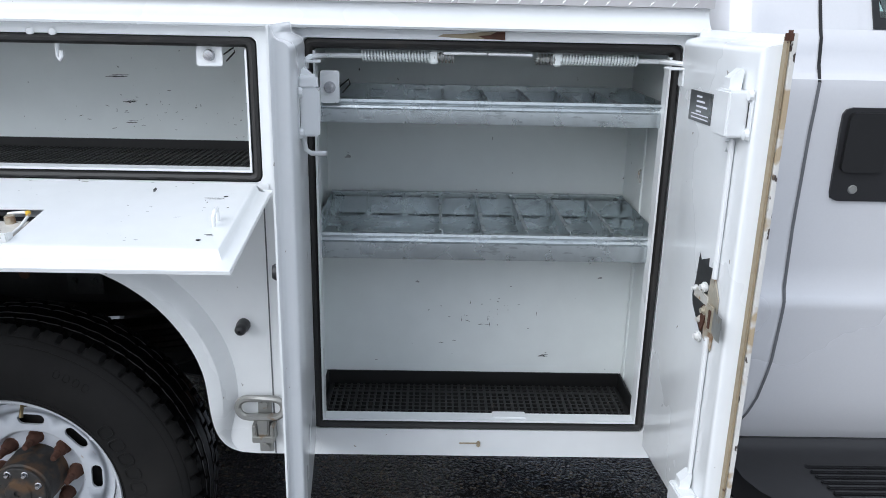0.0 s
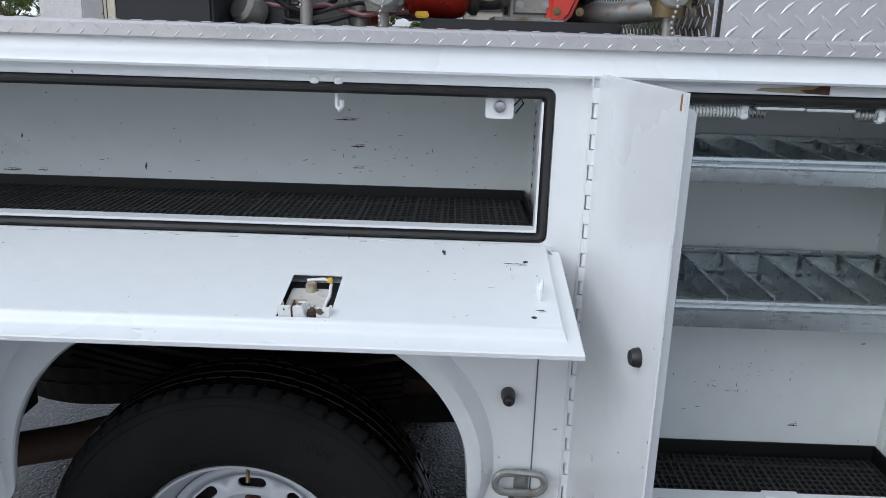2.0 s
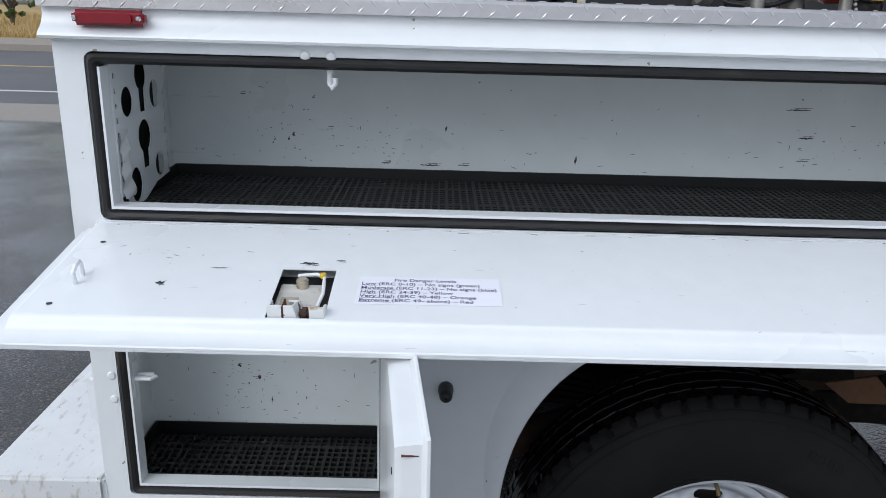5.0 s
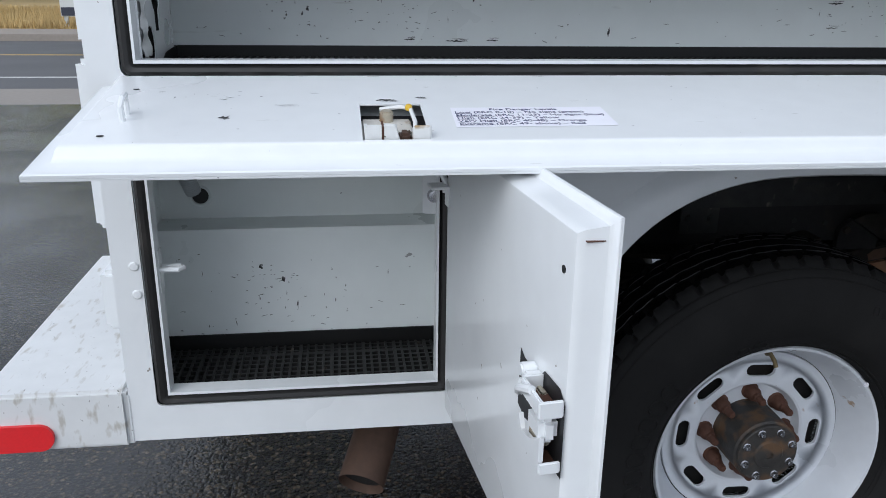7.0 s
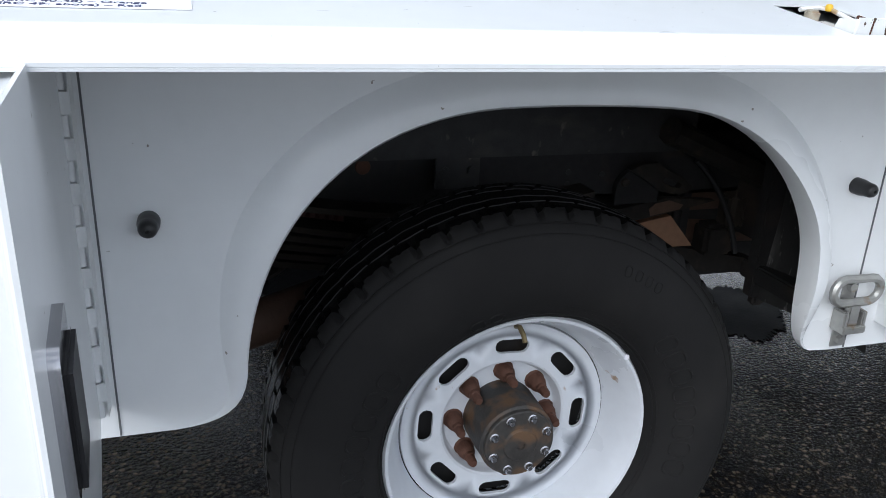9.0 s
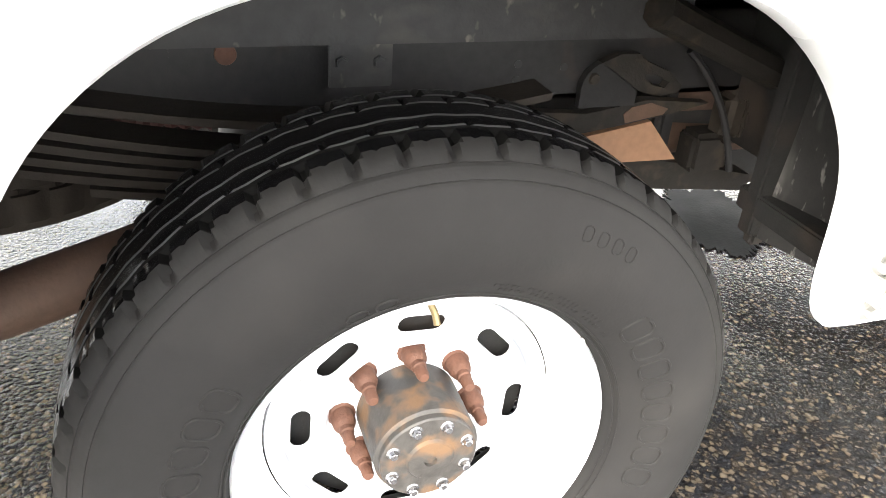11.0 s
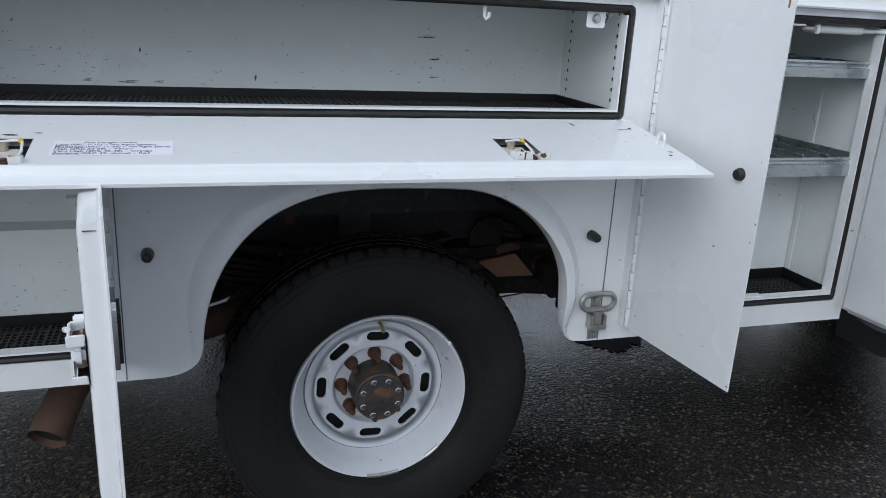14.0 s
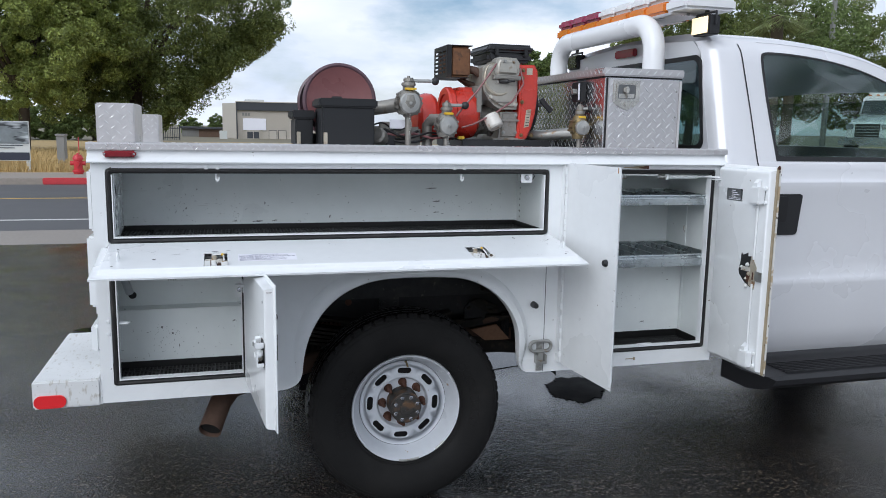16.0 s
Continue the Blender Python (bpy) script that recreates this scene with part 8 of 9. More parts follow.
    box(bm, 0.280, 0.300, 0.506, 0.509, 1.752, 1.895)
    box(bm, 0.280, 0.385, 0.508, 0.73, 1.752, 1.755)
    part("guard", bm, M_FRAME, mf, "dark slotted muffler guard")
    bm = bmesh.new()
    tube(bm, [(0.36, 0.56, 1.80), (0.42, 0.54, 1.79), (0.455, 0.53, 1.765), (0.49, 0.52, 1.74)], 0.018, 12)
    tube(bm, [(0.36, 0.60, 1.76), (0.40, 0.60, 1.735), (0.45, 0.58, 1.72)], 0.014, 12)
    part("exhaust_elbow", bm, M_EXHAUST, ob)
    # oil filter
    bm = bmesh.new()
    lathe(bm, [(0.0, 0.0), (0.034, 0.002), (0.036, 0.010), (0.036, 0.058), (0.030, 0.066), (0.0, 0.066)], (0.466, 0.435, 1.588), (0.30, -0.42, -0.86), 24)
    part("oil_filter", bm, M_LATCHWHITE, ob, "off-white oil filter")
    # pump volute, red
    bm = bmesh.new()
    lathe(bm, [(0.0, -0.050), (0.088, -0.052), (0.090, -0.060), (0.116, -0.060), (0.122, -0.052), (0.122, -0.030), (0.112, -0.022), (0.114, 0.050), (0.108, 0.075), (0.090, 0.090), (0.0, 0.092)], (0.345, 0.58, 1.592), (1, 0, 0), 40)
    box(bm, 0.325, 0.425, 0.51, 0.65, 1.60, 1.712, 0.02, 3)
    part("pump_housing", bm, M_RED, ob, "red pump housing")
    bm = bmesh.new()
    lathe(bm, [(0.0, -0.05), (0.085, -0.047), (0.106, -0.030), (0.114, 0.0), (0.112, 0.030), (0.100, 0.046), (0.0, 0.05)], (0.198, 0.60, 1.570), (1, 0, 0), 36)
    part("volute", bm, M_RED, ob, "red pump volute")
    bm = bmesh.new()
    tube(bm, [(0.188, 0.50, 1.4395), (0.188, 0.50, 1.54), (0.203, 0.47, 1.565), (0.238, 0.43, 1.565)], 0.024, 16)
    part("pump_pipe", bm, M_CAST, ob, "grey cast pipe")
    bm = bmesh.new()
    tube(bm, [(-0.10, 0.55, 1.60), (0.00, 0.50, 1.615), (0.06, 0.44, 1.628)], 0.030, 16)
    part("pump_pipe", bm, M_CAST, ob, "grey cast pipe")
    bm = bmesh.new()
    tube(bm, [(0.50, 0.44, 1.83), (0.46, 0.42, 1.78), (0.40, 0.41, 1.70), (0.33, 0.41, 1.62), (0.30, 0.42, 1.58)], 0.0045, 8)
    tube(bm, [(0.60, 0.43, 1.80), (0.615, 0.42, 1.73), (0.56, 0.41, 1.65), (0.47, 0.41, 1.59), (0.38, 0.42, 1.545), (0.33, 0.43, 1.53)], 0.0045, 8)
    tube(bm, [(-0.02, 0.46, 1.50), (0.05, 0.45, 1.49), (0.12, 0.46, 1.50), (0.20, 0.45, 1.48), (0.30, 0.45, 1.49)], 0.0055, 8)
    part("cable", bm, M_MAROON, ob, "dark red control cables")
    bm = bmesh.new()
    box(bm, 0.315, 0.345, 0.43, 0.45, 1.4780, 1.492, 0.003)
    part("tag", bm, M_YELLOW, ob)
    bm = bmesh.new()
    box(bm, -0.06, 0.16, 0.50, 0.66, 1.4395, 1.53, 0.01)
    box(bm, -0.03, 0.06, 0.47, 0.52, 1.50, 1.55, 0.008)
    part("gearbox", bm, M_CAST, ob)
    bm = bmesh.new()
    tube(bm, [(0.66, 0.60, 1.50), (0.76, 0.50, 1.50), (0.86, 0.40, 1.515)], 0.026, 14)
    part("hose", bm, M_STEEL, ob)


pump_engine()


def bed_clutter():
    """Relay, filter bowl and wiring loom beside the pump."""
    ob = thing("wiring_loom", (0.0, 0.52, 1.4395), "dark wiring loom with relay and fittings beside the pump", "wiring")
    bm = bmesh.new()
    box(bm, -0.045, 0.035, 0.455, 0.53, 1.4395, 1.515, 0.008)
    part("relay_box", bm, M_BLACK, ob)
    bm = bmesh.new()
    box(bm, 0.005, 0.075, 0.440, 0.452, 1.520, 1.560, 0.003)
    part("tag_plate", bm, M_PAPER, ob, "pale instruction plate")
    bm = bmesh.new()
    lathe(bm, [(0.0, 0.0), (0.030, 0.004), (0.036, 0.02), (0.036, 0.05), (0.028, 0.06), (0.0, 0.062)], (-0.025, 0.45, 1.470), (-0.5, -0.6, 0.35), 20)
    part("filter_bowl", bm, M_CAST, ob)
    for k, (a, b, c) in enumerate(((-0.06, 0.14, 1.50), (-0.05, 0.30, 1.475), (0.02, 0.36, 1.49), (-0.08, 0.10, 1.53))):
        bm = bmesh.new()
        pts = [(a + (b - a) * i / 8, 0.455 + 0.02 * math.sin(i * 1.1 + k), c + 0.016 * math.sin(i * 0.9 + 2 * k)) for i in range(9)]
        tube(bm, pts, 0.006 - 0.0008 * k, 8)
        part("cable", bm, M_BLACK if k % 2 else M_TRIM, ob)


bed_clutter()


def hose_reel():
    ob = thing("hose_reel", (-0.20, 0.72, 1.4395), "maroon hose reel with rolled rim", "hose reel")
    c = (-0.190, 0.62, 1.640)
    bm = bmesh.new()
    lathe(bm, [(0.0, 0.004), (0.130, 0.004), (0.140, 0.010), (0.152, 0.012), (0.160, 0.006), (0.160, -0.006), (0.150, -0.012), (0.0, -0.012)], c, n=64)
    part("flange", bm, M_MAROON, ob)
    bm = bmesh.new()
    tube(bm, [Vector(c) + Vector((0.156 * math.cos(2 * math.pi * i / 56), -0.006, 0.156 * math.sin(2 * math.pi * i / 56))) for i in range(56)], 0.010, 10, closed=True)
    part("rim", bm, M_REELRIM, ob, "dark rolled reel rim")
    bm = bmesh.new()
    lathe(bm, [(0.150, -0.30), (0.160, -0.305), (0.160, -0.320), (0.150, -0.322), (0.0, -0.322)], c, n=64)
    part("flange", bm, M_REELRIM, ob)
    bm = bmesh.new()
    prof = []
    for i in range(9):
        y = 0.02 + i * 0.033
        prof += [(0.118, -y), (0.130, -y - 0.008), (0.134, -y - 0.0165), (0.130, -y - 0.025)]
    lathe(bm, prof, c, n=48)
    part("hose", bm, M_BLACK, ob, "dark hose coiled on the reel")
    bm = bmesh.new()
    box(bm, -0.36, -0.03, 0.64, 0.92, 1.4395, 1.49, 0.006)
    box(bm, -0.042, -0.030, 0.66, 0.90, 1.49, 1.665, 0.004)
    part("stand", bm, M_FRAME, ob)
    bm = bmesh.new()
    tube(bm, [(-0.225, 0.612, 1.648), (-0.225, 0.600, 1.652), (-0.185, 0.600, 1.652), (-0.185, 0.612, 1.648)], 0.006, 8)
    part("grip", bm, M_BLACK, ob)


hose_reel()


def black_box(x0, x1, y0, y1, z1, label):
    ob = thing("black_box", ((x0 + x1) / 2, (y0 + y1) / 2, 1.4395), label, "box", "black boxes")
    bm = bmesh.new()
    vs = box(bm, x0 + 0.012, x1 - 0.012, y0, y1, 1.4395, z1 - 0.035, 0.006)
    part("body", bm, M_BOX, ob)
    bm = bmesh.new()
    box(bm, x0, x1, y0 - 0.01, y1 + 0.01, z1 - 0.037, z1, 0.007)
    part("lid", bm, M_BOX, ob, "black plastic lid")
    bm = bmesh.new()
    box(bm, x0 + 0.018, x0 + 0.034, y0 - 0.003, y0 + 0.004, 1.4405, 1.50, 0.001)
    part("tag", bm, M_LATCHPLATE, ob)


black_box(-0.318, -0.075, 0.31, 0.56, 1.640, "black plastic battery box with lid")
black_box(-0.410, -0.310, 0.50, 0.74, 1.592, "smaller black plastic box")


def plate_cover(x0, x1, y0, y1, z1, label, z0=1.4395):
    ob = thing("tread_plate_cover", ((x0 + x1) / 2, (y0 + y1) / 2, z0), label, "cover box", "tread plate covers")
    bm = bmesh.new()
    box(bm, x0, x1, y0, y1, z0, z1, 0.004)
    b = part("shell", bm, M_ALU, ob)
    lugs("tread_pattern", b, (x0 + 0.006, y0, 1.4625), (1, 0, 0), (0, 0, 1), (0, -1, 0), x1 - x0 - 0.012, z1 - 1.466, pitch=0.034, size=0.025)


plate_cover(-1.128, -1.000, 0.06, 0.33, 1.594, "aluminium tread plate cover box on the rear corner")
plate_cover(-1.22, -1.05, WIDE - 0.33, WIDE - 0.06, 1.575, "aluminium tread plate cover box on the far rear corner", 1.4125)


# rack hoop with light bar and work lamp
def hoop():
    ob = thing("light_rack", (1.31, CY, 1.44), "white tubular rack with amber light bar", "light rack")
    x, z1, r = 1.312, 2.045, 0.052
    pts = [(x, 0.50, 1.44), (x, 0.50, z1 - 0.14)]
    for i in range(1, 9):
        a = radians(180 - 90 * i / 8)
        pts.append((x, 0.64 + 0.14 * math.cos(a), z1 - 0.14 + 0.14 * math.sin(a)))
    for i in range(0, 9):
        a = radians(90 - 90 * i / 8)
        pts.append((x, WIDE - 0.64 + 0.14 * math.cos(a), z1 - 0.14 + 0.14 * math.sin(a)))
    pts.append((x, WIDE - 0.50, 1.44))
    bm = bmesh.new()
    tube(bm, pts, r, 24)
    part("hoop", bm, M_TUBE, ob, "white painted steel hoop")
    bm = bmesh.new()
    box(bm, x + 0.02, x + 0.20, 0.40, WIDE - 0.50, 2.070, 2.082, 0.003)
    part("mount_plate", bm, M_ALU, ob)
    n = 8
    for i in range(n):
        y0 = 0.28 + i * 1.44 / n
        wd = 1.44 / n
        bm = bmesh.new()
        box(bm, x + 0.02, x + 0.29, y0 + 0.002, y0 + wd - 0.002, 2.084, 2.138, 0.012)
        part("lens", bm, M_TUBE if i == 0 else M_AMBER, ob, "pale end lens" if i == 0 else "amber lens")
        bm = bmesh.new()
        box(bm, x + 0.026, x + 0.284, y0 + 0.002, y0 + wd - 0.002, 2.139, 2.190, 0.016)
        part("lens", bm, M_PURPLE if i > 4 else M_TUBE, ob, "faded lens")
        bm = bmesh.new()
        box(bm, x + 0.04, x + 0.25, y0 + wd - 0.006, y0 + wd + 0.006, 2.078, 2.0835, 0.001)
        part("lens_strap", bm, M_FRAME, ob)
    # flood lamps at both ends
    for yc, zc, lit in ((0.32, 2.015, True), (1.70, 1.95, False)):
        bm = bmesh.new()
        box(bm, 1.44, 1.50, yc - 0.068, yc + 0.068, zc - 0.044, zc + 0.044, 0.006)
        lampb = part("work_lamp", bm, M_BLACK, ob, "black work lamp")
        bm = bmesh.new()
        box(bm, 1.433, 1.4395, yc - 0.061, yc + 0.061, zc - 0.037, zc + 0.037, 0.002)
        part("glass", bm, M_LAMP if lit else M_CLEAR, lampb, "lit lamp glass" if lit else "lamp glass")
        bm = bmesh.new()
        tube(bm, [(1.47, yc - 0.074, zc), (1.47, yc - 0.076, zc + 0.056), (1.47, yc + 0.076, zc + 0.056), (1.47, yc + 0.074, zc)], 0.006, 6)
        box(bm, 1.462, 1.478, yc - 0.01, yc + 0.01, zc + 0.056, 2.086, 0.002)
        part("lamp_bracket", bm, M_BLACK, lampb)


hoop()


# ---- across the street ----
def leaf_cloud(name, clusters, per, size, material, parent, seed):
    rnd = random.Random(seed)
    verts, faces = [], []
    for cx, cy, cz, rx, rz in clusters:
        for _ in range(per):
            while True:
                a, b, c = rnd.uniform(-1, 1), rnd.uniform(-1, 1), rnd.uniform(-1, 1)
                d = a * a + b * b + c * c
                if d <= 1:
                    break
            k = min((d ** 0.5) ** -0.6 if d > 0.02 else 1, 1.7)
            p = Vector((cx + a * rx * k, cy + b * rx * k, cz + c * rz * k))
            nv = (Vector((a, b, c)).normalized() * 0.35 + Vector((rnd.gauss(0, 0.45), rnd.gauss(0, 0.45), rnd.gauss(0.25, 0.45)))).normalized()
            u = nv.cross(Vector((rnd.gauss(0, 1), rnd.gauss(0, 1), rnd.gauss(0, 1)))).normalized()
            v = nv.cross(u)
            s = size * rnd.uniform(0.5, 1.3)
            i = len(verts)
            verts += [tuple(p - u * s), tuple(p + v * s * 0.45), tuple(p + u * s), tuple(p - v * s * 0.45)]
            faces.append((i, i + 1, i + 2, i + 3))
    return raw(name, verts, faces, material, parent)


def tree(at, height, radius, low, seed, label, material=None, per=70, size=0.13, count=150, skirt=None):
    rnd = random.Random(seed)
    x, y, z = at
    ob = thing("tree", at, label, "tree", "street trees")
    bm = bmesh.new()
    fork = low + 0.06 * height
    tube(bm, [(x, y, z - 0.1), (x + 0.1, y, z + fork * 0.5), (x + 0.15, y, z + fork)], [0.03 * height, 0.024 * height, 0.02 * height], 12)
    clusters = []
    for i in range(9):
        a = 2 * math.pi * i / 9 + rnd.uniform(-0.3, 0.3)
        rr = radius * rnd.uniform(0.45, 0.75)
        top = z + low + (height - low) * rnd.uniform(0.35, 0.8)
        tube(bm, [(x + 0.15, y, z + fork - 0.1), (x + rr * 0.4 * math.cos(a), y + rr * 0.4 * math.sin(a), z + fork + (top - z - fork) * 0.55), (x + rr * math.cos(a), y + rr * math.sin(a), top)], [0.013 * height, 0.008 * height, 0.002 * height], 8)
    part("trunk", bm, M_BARK, ob, "dark bark trunk and limbs")
    n = 0
    while n < count:
        a, b, c = rnd.uniform(-1, 1), rnd.uniform(-1, 1), rnd.uniform(-1, 1)
        d = math.sqrt(a * a + b * b + c * c)
        if d > 1 or d < 0.3:
            continue
        zz = z + low + (height - low) * (0.46 + 0.5 * c)
        if skirt and a * radius > skirt[0] and zz < skirt[1] + skirt[2] * (a * radius - skirt[0]):
            continue
        s = radius * rnd.uniform(0.045, 0.135)
        clusters.append((x + a * radius, y + b * radius, zz, s, s * 0.72))
        n += 1
    if skirt:
        # low boughs hanging round the trunk and rising outwards
        for i in range(skirt[3]):
            u = rnd.random() ** 0.8
            dx = -radius * 0.35 + (radius * 1.28) * u
            base = max(0.75 if dx > 0 else 1.9, skirt[1] + skirt[2] * (dx - skirt[0]))
            s = radius * rnd.uniform(0.03, 0.085)
            clusters.append((x + dx, y + rnd.uniform(-0.75, 0.35) * radius * (1 - 0.6 * u), z + base + abs(rnd.gauss(0, 0.9)), s, s * 0.7))
    leaf_cloud("crown", clusters, per, size, material or M_LEAF, ob, seed + 1)


tree((-5.1, 40.0, 0.13), 14.0, 7.7, 2.3, 3, "broad oak tree with dense dark green crown", per=400, size=0.072, count=700, skirt=(1.5, 1.5, 0.80, 170))
tree((-9.3, 35.5, 0.13), 10.0, 4.9, 1.7, 5, "broad yellow-green oak tree behind the sign", M_LEAFY, per=400, size=0.070, count=560)
tree((-24.0, 56.0, 0.13), 13.0, 8.0, 2.2, 6, "broad oak tree at the field", M_LEAFY, per=400, size=0.13, count=100)
tree((-14.9, 25.6, 0.13), 3.0, 1.1, 0.35, 8, "small roadside tree in dry grass", M_LEAF2, per=200, size=0.05, count=60)
for i, (x, y, h, r) in enumerate(((20.5, 30.0, 8.5, 3.6), (26.5, 32.0, 9.5, 4.6), (33.0, 33.0, 9.0, 4.6), (15.5, 38.0, 6.0, 2.4))):
    tree((x, y, 0.13), h, r, 2.0, 20 + i, "green street tree behind the cab", M_LEAF2 if i % 2 else M_LEAF, per=110, size=0.085, count=420)


def palm(at, h, seed):
    rnd = random.Random(seed)
    x, y, z = at
    ob = thing("palm_tree", at, "fan palm with shaggy brown trunk", "palm", "palms")
    bm = bmesh.new()
    tube(bm, [(x, y, z - 0.1), (x + 0.05, y, z + h * 0.5), (x, y, z + h)], [0.28, 0.22, 0.24], 12)
    part("trunk", bm, M_BARK, ob)
    verts, faces = [], []
    for i in range(70):
        a = rnd.uniform(0, 2 * math.pi)
        e = rnd.uniform(-0.9, 1.1)
        d = Vector((math.cos(a) * math.cos(e), math.sin(a) * math.cos(e), math.sin(e)))
        base = Vector((x, y, z + h)) + d * rnd.uniform(0.5, 0.9)
        side = d.cross(Vector((0, 0, 1))).normalized()
        upv = side.cross(d)
        for k in range(-6, 7):
            t = k / 6
            tip = base + (d * math.cos(t * 1.2) + side * math.sin(t * 1.2)) * rnd.uniform(0.7, 0.95) + Vector((0, 0, -0.22 * abs(t) - 0.1))
            w = side * 0.03
            j = len(verts)
            verts += [tuple(base - w), tuple(base + w), tuple(tip)]
            faces.append((j, j + 1, j + 2))
    raw("fronds", verts, faces, M_PALM, ob)


palm((20.8, 24.5, 0.13), 6.1, 31)
palm((23.6, 27.0, 0.13), 5.4, 32)
palm((11.0, -8.4, 0.0), 6.9, 33)
palm((14.6, -9.5, 0.0), 7.6, 34)
# added trees behind the camera, out of view, mirrored in the cab glass
for i, (x, y) in enumerate(((24.0, -28.0), (38.0, -26.0))):
    tree((x, y, 0.0), 9.5, 5.0, 2.0, 50 + i, "unseen green tree added for window reflections", M_LEAF2, per=120, size=0.2, count=130)


def building():
    ob = thing("building", (4.0, 84.0, -1.15), "beige metal sided building with dark fascia", "building")
    x0, x1, y0, h = 0.48, 13.0, 80.0, 3.85
    bm = bmesh.new()
    # front, and a return wall set back at an angle
    ring = [(x0, y0), (x1, y0), (x1, y0 + 12), (-0.85, y0 + 12), (-0.85, y0 + 4.0)]
    plate(bm, [ring], lambda u, v: (u, v, -1.2), Vector((0, 0, h + 1.1)))
    part("wall", bm, M_SIDING, ob, "beige ribbed metal wall")
    bm = bmesh.new()
    for i in range(56):
        x = x0 + 0.1 + i * (x1 - x0 - 0.1) / 56
        box(bm, x, x + 0.05, y0 - 0.05, y0, -1.2, h - 0.85)
    p = part("siding_ribs", bm, M_SIDING, ob)
    p["kind"] = "stuff"
    bm = bmesh.new()
    box(bm, x0, x1 + 0.1, y0 - 0.25, y0 + 0.2, h - 0.85, h - 0.04, 0.02)
    part("fascia", bm, M_ROOF, ob, "dark roof fascia")
    bm = bmesh.new()
    box(bm, x0 - 0.06, x1 + 0.15, y0 - 0.32, y0 + 0.2, h - 0.04, h + 0.05, 0.01)
    part("roof_edge", bm, M_SIDING, ob, "pale metal roof edge")
    bm = bmesh.new()
    box(bm, x0 + 0.02, x0 + 0.14, y0 - 0.36, y0 - 0.26, -1.2, h - 0.2)
    part("downpipe", bm, M_ROOF, ob, "dark rain downpipe at the corner")
    bm = bmesh.new()
    box(bm, 1.45, 3.4, y0 + 2, y0 + 4, h - 0.05, h + 0.32, 0.03)
    part("roof_unit", bm, M_SIGNW, ob, "pale ventilation unit on the roof")
    bm = bmesh.new()
    box(bm, 1.17, 3.45, y0 - 0.12, y0 - 0.051, 1.0, 2.2)
    part("wall_panel", bm, M_PAPER, ob, "pale wall panel")
    for i in range(3):
        bm = bmesh.new()
        box(bm, 1.10 + 0.27 * i, 1.31 + 0.27 * i, y0 - 0.10, y0 - 0.051, 2.46, 2.74)
        part("print_bar", bm, M_GREYPOST, ob)
    bm = bmesh.new()
    box(bm, 1.49, 2.81, y0 - 0.14, y0 - 0.051, 0.10, 0.91)
    wn_ = part("window", bm, M_SIDING, ob, "dark window with pale frame")
    for xa, xb in ((1.56, 2.13), (2.19, 2.74)):
        bm = bmesh.new()
        box(bm, xa, xb, y0 - 0.15, y0 - 0.141, 0.17, 0.84)
        part("pane", bm, M_ROOF, wn_)
    for xa in (3.77, 4.72, 7.4):
        bm = bmesh.new()
        box(bm, xa - 0.05, xa + 0.79, y0 - 0.09, y0 - 0.051, -1.2, 1.02)
        dr = part("door", bm, M_ROOF, ob, "pale steel door in a dark frame")
        bm = bmesh.new()
        box(bm, xa, xa + 0.74, y0 - 0.12, y0 - 0.091, -1.2, 0.97)
        part("leaf", bm, M_SIDING, dr)


building()
cabinet = thing("utility_cabinet", (-0.79, 78.0, 0.12), "pale blue-grey utility cabinet beside the building", "cabinet")
bm = bmesh.new()
box(bm, -1.16, -0.42, 77.6, 78.4, 0.1, 0.92, 0.03)
part("housing", bm, M_SIGNW, cabinet)
for x0, x1, y0, zt, ma, lb in ((-3.4, -0.9, 88.0, 0.98, M_BROWNB, "low brown shed with flat roof"), (-5.3, -3.45, 90.0, 1.02, M_GREYPOST, "low grey shed with dark roof")):
    shed = thing("shed", ((x0 + x1) / 2, y0 + 2, 0.12), lb, "shed", "far sheds")
    bm = bmesh.new()
    box(bm, x0, x1, y0, y0 + 5, 0.05, zt)
    part("wall", bm, ma, shed)
    bm = bmesh.new()
    for i in range(9):
        x = x0 + (x1 - x0) * (i + 0.2) / 9
        box(bm, x, x + 0.05, y0 - 0.04, y0, 0.05, zt)
    part("siding_ribs", bm, ma, shed)["kind"] = "stuff"
    bm = bmesh.new()
    box(bm, x0 - 0.25, x1 + 0.25, y0 - 0.4, y0 + 5.4, zt, zt + 0.22, 0.02)
    part("roof", bm, M_ROOF, shed)

HY = Vector((-4.5, 19.9, 0.14))
hyd = thing("fire_hydrant", HY, "red fire hydrant at the sidewalk", "hydrant")
bm = bmesh.new()
lathe(bm, [(0.0, 0.56), (0.03, 0.56), (0.035, 0.53), (0.09, 0.51), (0.12, 0.46), (0.14, 0.42), (0.14, 0.39), (0.11, 0.38), (0.11, 0.11), (0.15, 0.10), (0.15, 0.05), (0.12, 0.04), (0.12, 0.0)], HY, (0, 0, 1), 20)
part("barrel", bm, M_HYDRANT, hyd)
for d in ((-1, 0, 0), (1, 0, 0), (0, -1, 0)):
    bm = bmesh.new()
    p = HY + Vector((0, 0, 0.29))
    cyl(bm, p, p + Vector(d) * 0.19, 0.06, n=12)
    part("outlet", bm, M_HYDRANT, hyd)

SX, SY = -5.93, 21.2
sg = thing("site_sign", (SX - 1.0, SY, 0.13), "white notice board with a dark band on two posts", "sign")
bm = bmesh.new()
box(bm, SX - 2.1, SX, SY, SY + 0.03, 0.43, 1.52)
part("panel", bm, M_SIGNW, sg)
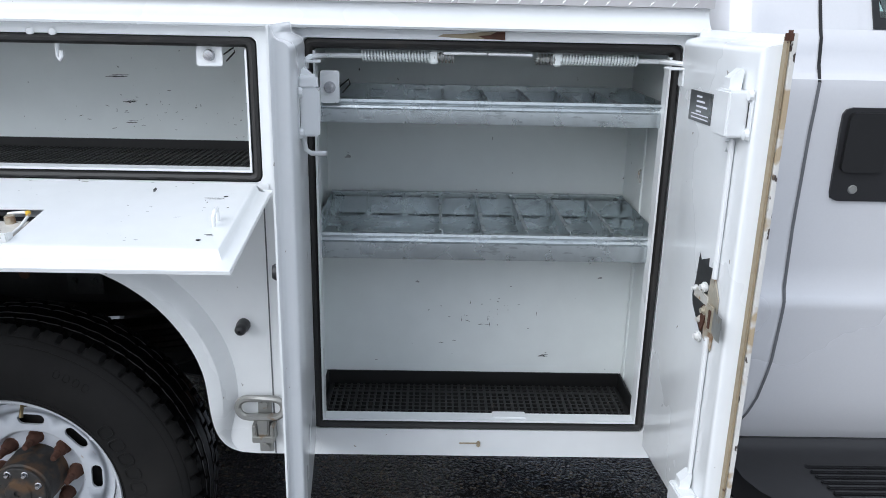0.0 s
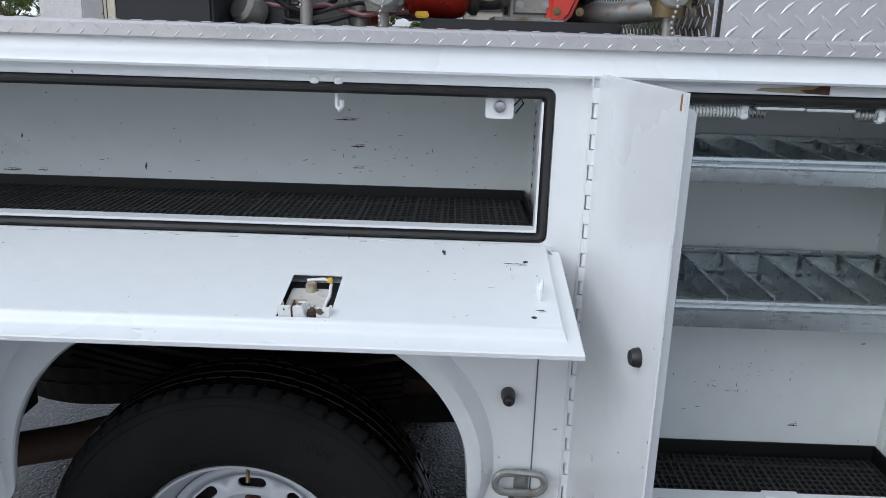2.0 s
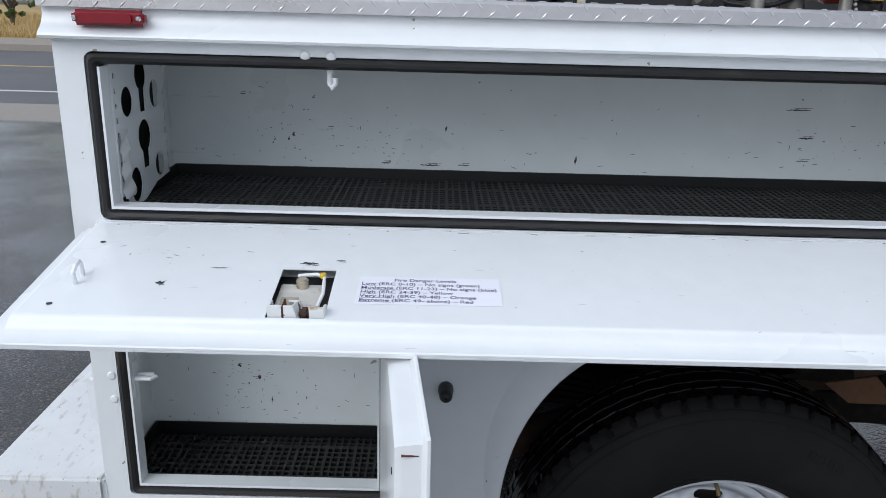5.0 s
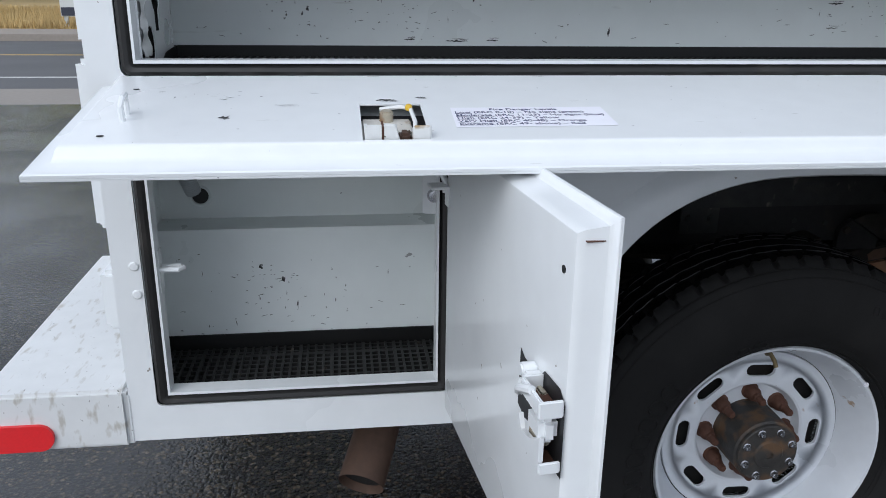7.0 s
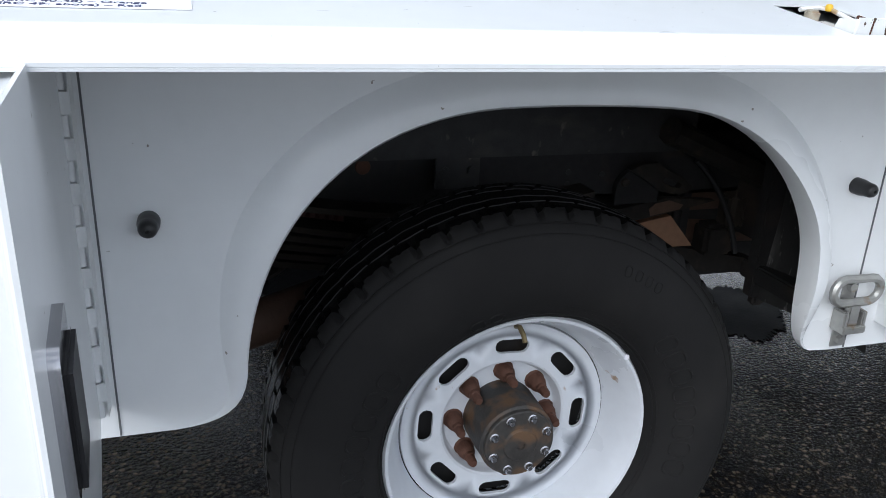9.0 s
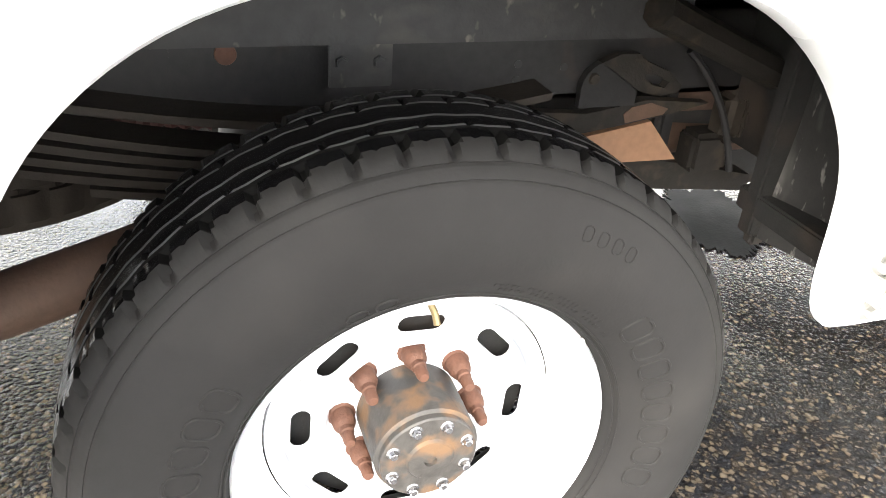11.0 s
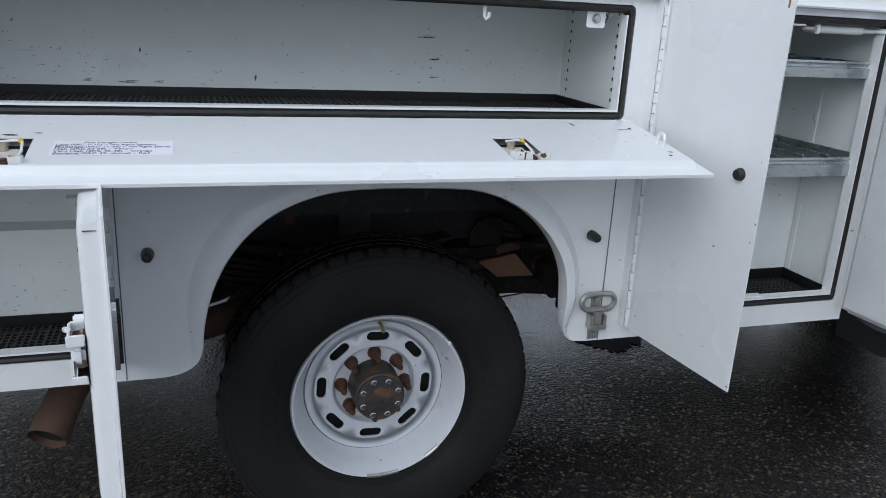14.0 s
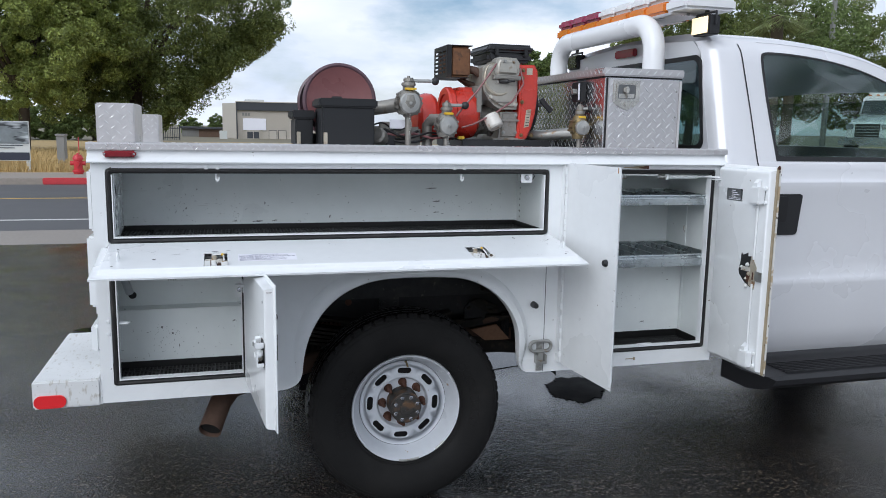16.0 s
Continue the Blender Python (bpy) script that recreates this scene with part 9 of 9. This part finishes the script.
bm = bmesh.new()
box(bm, SX - 2.08, SX - 0.02, SY - 0.014, SY - 0.003, 0.45, 0.66)
part("dark_band", bm, M_SIGNB, sg)
bm = bmesh.new()
box(bm, SX - 2.08, SX - 0.02, SY - 0.014, SY - 0.003, 0.90, 1.50)
part("picture_panel", bm, M_PICTURE, sg, "faded picture of a dark low building under trees")
for i in range(2):
    bm = bmesh.new()
    box(bm, SX - 1.4, SX - 0.18 - 0.2 * i, SY - 0.014, SY - 0.003, 0.845 - 0.07 * i, 0.865 - 0.07 * i)
    part("print_bar", bm, M_SIGNB, sg)
for x in (SX - 2.05, SX - 0.12):
    bm = bmesh.new()
    box(bm, x, x + 0.09, SY + 0.04, SY + 0.13, 0.1, 1.52)
    part("post", bm, M_SIGNW, sg)
bm = bmesh.new()
cyl(bm, HY + Vector((0.02, 0.1, 0.0)), HY + Vector((0.02, 0.1, 0.98)), 0.012, n=8)
part("marker_rod", bm, M_HYDRANT, hyd, "thin red marker rod")
ped = thing("utility_pedestal", (-5.85, 25.2, 0.13), "grey metal utility pedestal in dry grass", "pedestal")
bm = bmesh.new()
box(bm, -5.97, -5.72, 25.0, 25.4, 0.1, 1.10, 0.02)
box(bm, -6.00, -5.69, 24.97, 25.43, 1.06, 1.13, 0.01)
part("cabinet", bm, M_GREYPOST, ped)
fence = thing("gate", (-5.15, 70.0, 0.12), "black metal bar gate in the distance", "gate")
for i in range(10):
    bm = bmesh.new()
    w = 0.045 if i in (0, 9) else 0.02
    x = -5.83 + i * 0.148
    box(bm, x - w, x + w, 70, 70.06, 0.1, 1.42 if i in (0, 9) else 1.28)
    part("bar", bm, M_ROOF, fence)
for z in (0.30, 1.10):
    bm = bmesh.new()
    box(bm, -5.83, -4.50, 69.98, 70.0, z, z + 0.06)
    part("rail", bm, M_ROOF, fence)

# dry grass blades along the sidewalk
rnd = random.Random(77)
verts, faces = [], []
for i in range(60000):
    x, y = rnd.uniform(-30, 4), 20.9 + 17 * rnd.random() ** 1.6
    h = rnd.uniform(0.08, 0.32)
    a = rnd.uniform(0, math.pi)
    dx, dy = 0.018 * math.cos(a), 0.018 * math.sin(a)
    k = len(verts)
    verts += [(x - dx, y - dy, 0.12), (x + dx, y + dy, 0.12), (x + rnd.uniform(-0.12, 0.12), y + rnd.uniform(-0.12, 0.12), 0.13 + h)]
    faces.append((k, k + 1, k + 2))
g = raw("dry_grass", verts, faces, M_BLADE)
tagged(g, "tall dry golden grass blades", "grass", kind="stuff")
# hedges and trees closing the view beyond the field
for i, (x, y, h, r) in enumerate(((-62, 74, 8.0, 7.0), (-50, 72, 7.0, 6.0), (-40, 70, 6.0, 5.2), (-31, 68, 5.0, 4.6), (-23.5, 67, 3.6, 4.0), (-18, 66, 2.6, 3.2), (-13.8, 65, 2.9, 2.8), (-10.6, 63, 3.4, 2.0), (-8.0, 64, 2.4, 2.2), (-5.0, 108, 2.4, 1.6), (-1.6, 106, 2.9, 1.2))):
    tree((x, y, 0.1), h, r, 0.1, 70 + i, "distant green bushy tree", M_LEAF2, per=70, size=0.14, count=170)
pole = thing("utility_pole", (27.0, 28.5, 0.13), "grey utility pole with a lamp arm", "pole")
bm = bmesh.new()
cyl(bm, (27.0, 28.5, 0), (27.0, 28.5, 9.0), 0.14, 0.11, n=12)
part("shaft", bm, M_GREYPOST, pole)


# white box truck on the raised lot across the street, seen through the cab's windows
bm = bmesh.new()
ring = [(21, 22.0), (60, 22.0), (60, 50), (21, 50)]
plate(bm, [ring], lambda u, v: (u, v, 0.05), Vector((0, 0, 0.56)))
for v in bm.verts:
    if v.co.z > 0.3:
        v.co.x += 1.8 if v.co.x < 30 else 0.0
        v.co.y += 1.2 if v.co.y < 30 else 0.0
tagged(part("ground_bank", bm, M_DRY, flat=True), "low raised bank of dry grass across the street", "bank", kind="structure")


def box_truck(x, y, z, rz):
    ob = thing("parked_truck", (x, y, z), "white box truck parked on the raised lot", "truck")
    m = Matrix.Translation((x, y, z)) @ Matrix.Rotation(radians(rz), 4, "Z")

    def add(name, bm, ma, par=ob, lb=""):
        turn(bm, m)
        return part(name, bm, ma, par, lb)
    bm = bmesh.new()
    box(bm, -0.92, 0.92, 0.0, 1.75, 0.72, 1.85, 0.12, 3)
    for v in bm.verts:
        if v.co.z > 1.3:
            v.co.z -= 0.30 * (1.75 - v.co.y) / 1.75
            v.co.x *= 0.90
    hood = add("hood", bm, M_WHITE, lb="white sloping hood")
    for sx in (-1, 1):
        bm = bmesh.new()
        box(bm, sx * 0.86 - 0.03, sx * 0.86 + 0.03, 1.05, 1.45, 1.36, 1.50, 0.02)
        add("hood_vent", bm, M_TRIM, hood)
    bm = bmesh.new()
    box(bm, -1.08, 1.08, 1.7, 3.3, 0.72, 2.72, 0.09, 3)
    for v in bm.verts:
        if v.co.z > 1.9:
            v.co.x *= 0.90
            v.co.y = 3.3 - (3.3 - v.co.y) * 0.80
    cb = add("cab", bm, M_WHITE)
    bm = bmesh.new()
    bm.faces.new([bm.verts.new(p) for p in ((-0.90, 1.72, 1.90), (0.90, 1.72, 1.90), (0.84, 1.985, 2.50), (-0.84, 1.985, 2.50))])
    bmesh.ops.solidify(bm, geom=bm.faces[:], thickness=0.02)
    bmesh.ops.translate(bm, verts=bm.verts, vec=(0, -0.035, 0))
    add("windscreen", bm, M_ROOF, cb, "dark windscreen")
    for sx in (-1, 1):
        bm = bmesh.new()
        box(bm, sx * 1.02 - 0.05, sx * 1.02 + 0.05, 2.15, 3.05, 1.90, 2.45, 0.03)
        add("side_window", bm, M_ROOF, cb)
    for i in range(5):
        bm = bmesh.new()
        box(bm, -0.74 + 0.33 * i, -0.62 + 0.33 * i, 1.98, 2.10, 2.71, 2.77, 0.01)
        add("roof_marker", bm, M_AMBER, cb)
    bm = bmesh.new()
    box(bm, -1.22, 1.22, 3.45, 9.0, 1.05, 3.72, 0.04)
    add("cargo_box", bm, M_WHITE, lb="tall white cargo box")
    bm = bmesh.new()
    box(bm, -0.50, 0.50, -0.03, 0.02, 0.85, 1.42, 0.02)
    gr = add("grille", bm, M_TRIM)
    for i in range(4):
        bm = bmesh.new()
        box(bm, -0.48, 0.48, -0.055, -0.031, 0.92 + i * 0.12, 0.96 + i * 0.12, 0.01)
        add("grille_bar", bm, M_CHROME, gr)
    for sx in (-1, 1):
        bm = bmesh.new()
        box(bm, sx * 0.72 - 0.16, sx * 0.72 + 0.16, -0.03, 0.05, 1.18, 1.42, 0.03)
        add("headlight", bm, M_CHROME)
        for yy, r in ((0.85, 0.48), (6.9, 0.48)):
            bm = bmesh.new()
            cyl(bm, (sx * 0.72, yy, 0.48), (sx * 1.05, yy, 0.48), r, n=24, bev=0.03)
            add("wheel", bm, M_TYRE)
    bm = bmesh.new()
    box(bm, -1.1, 1.1, -0.16, 0.02, 0.50, 0.82, 0.04)
    add("bumper", bm, M_CHROME)


box_truck(26.2, 25.0, 0.61, -62)
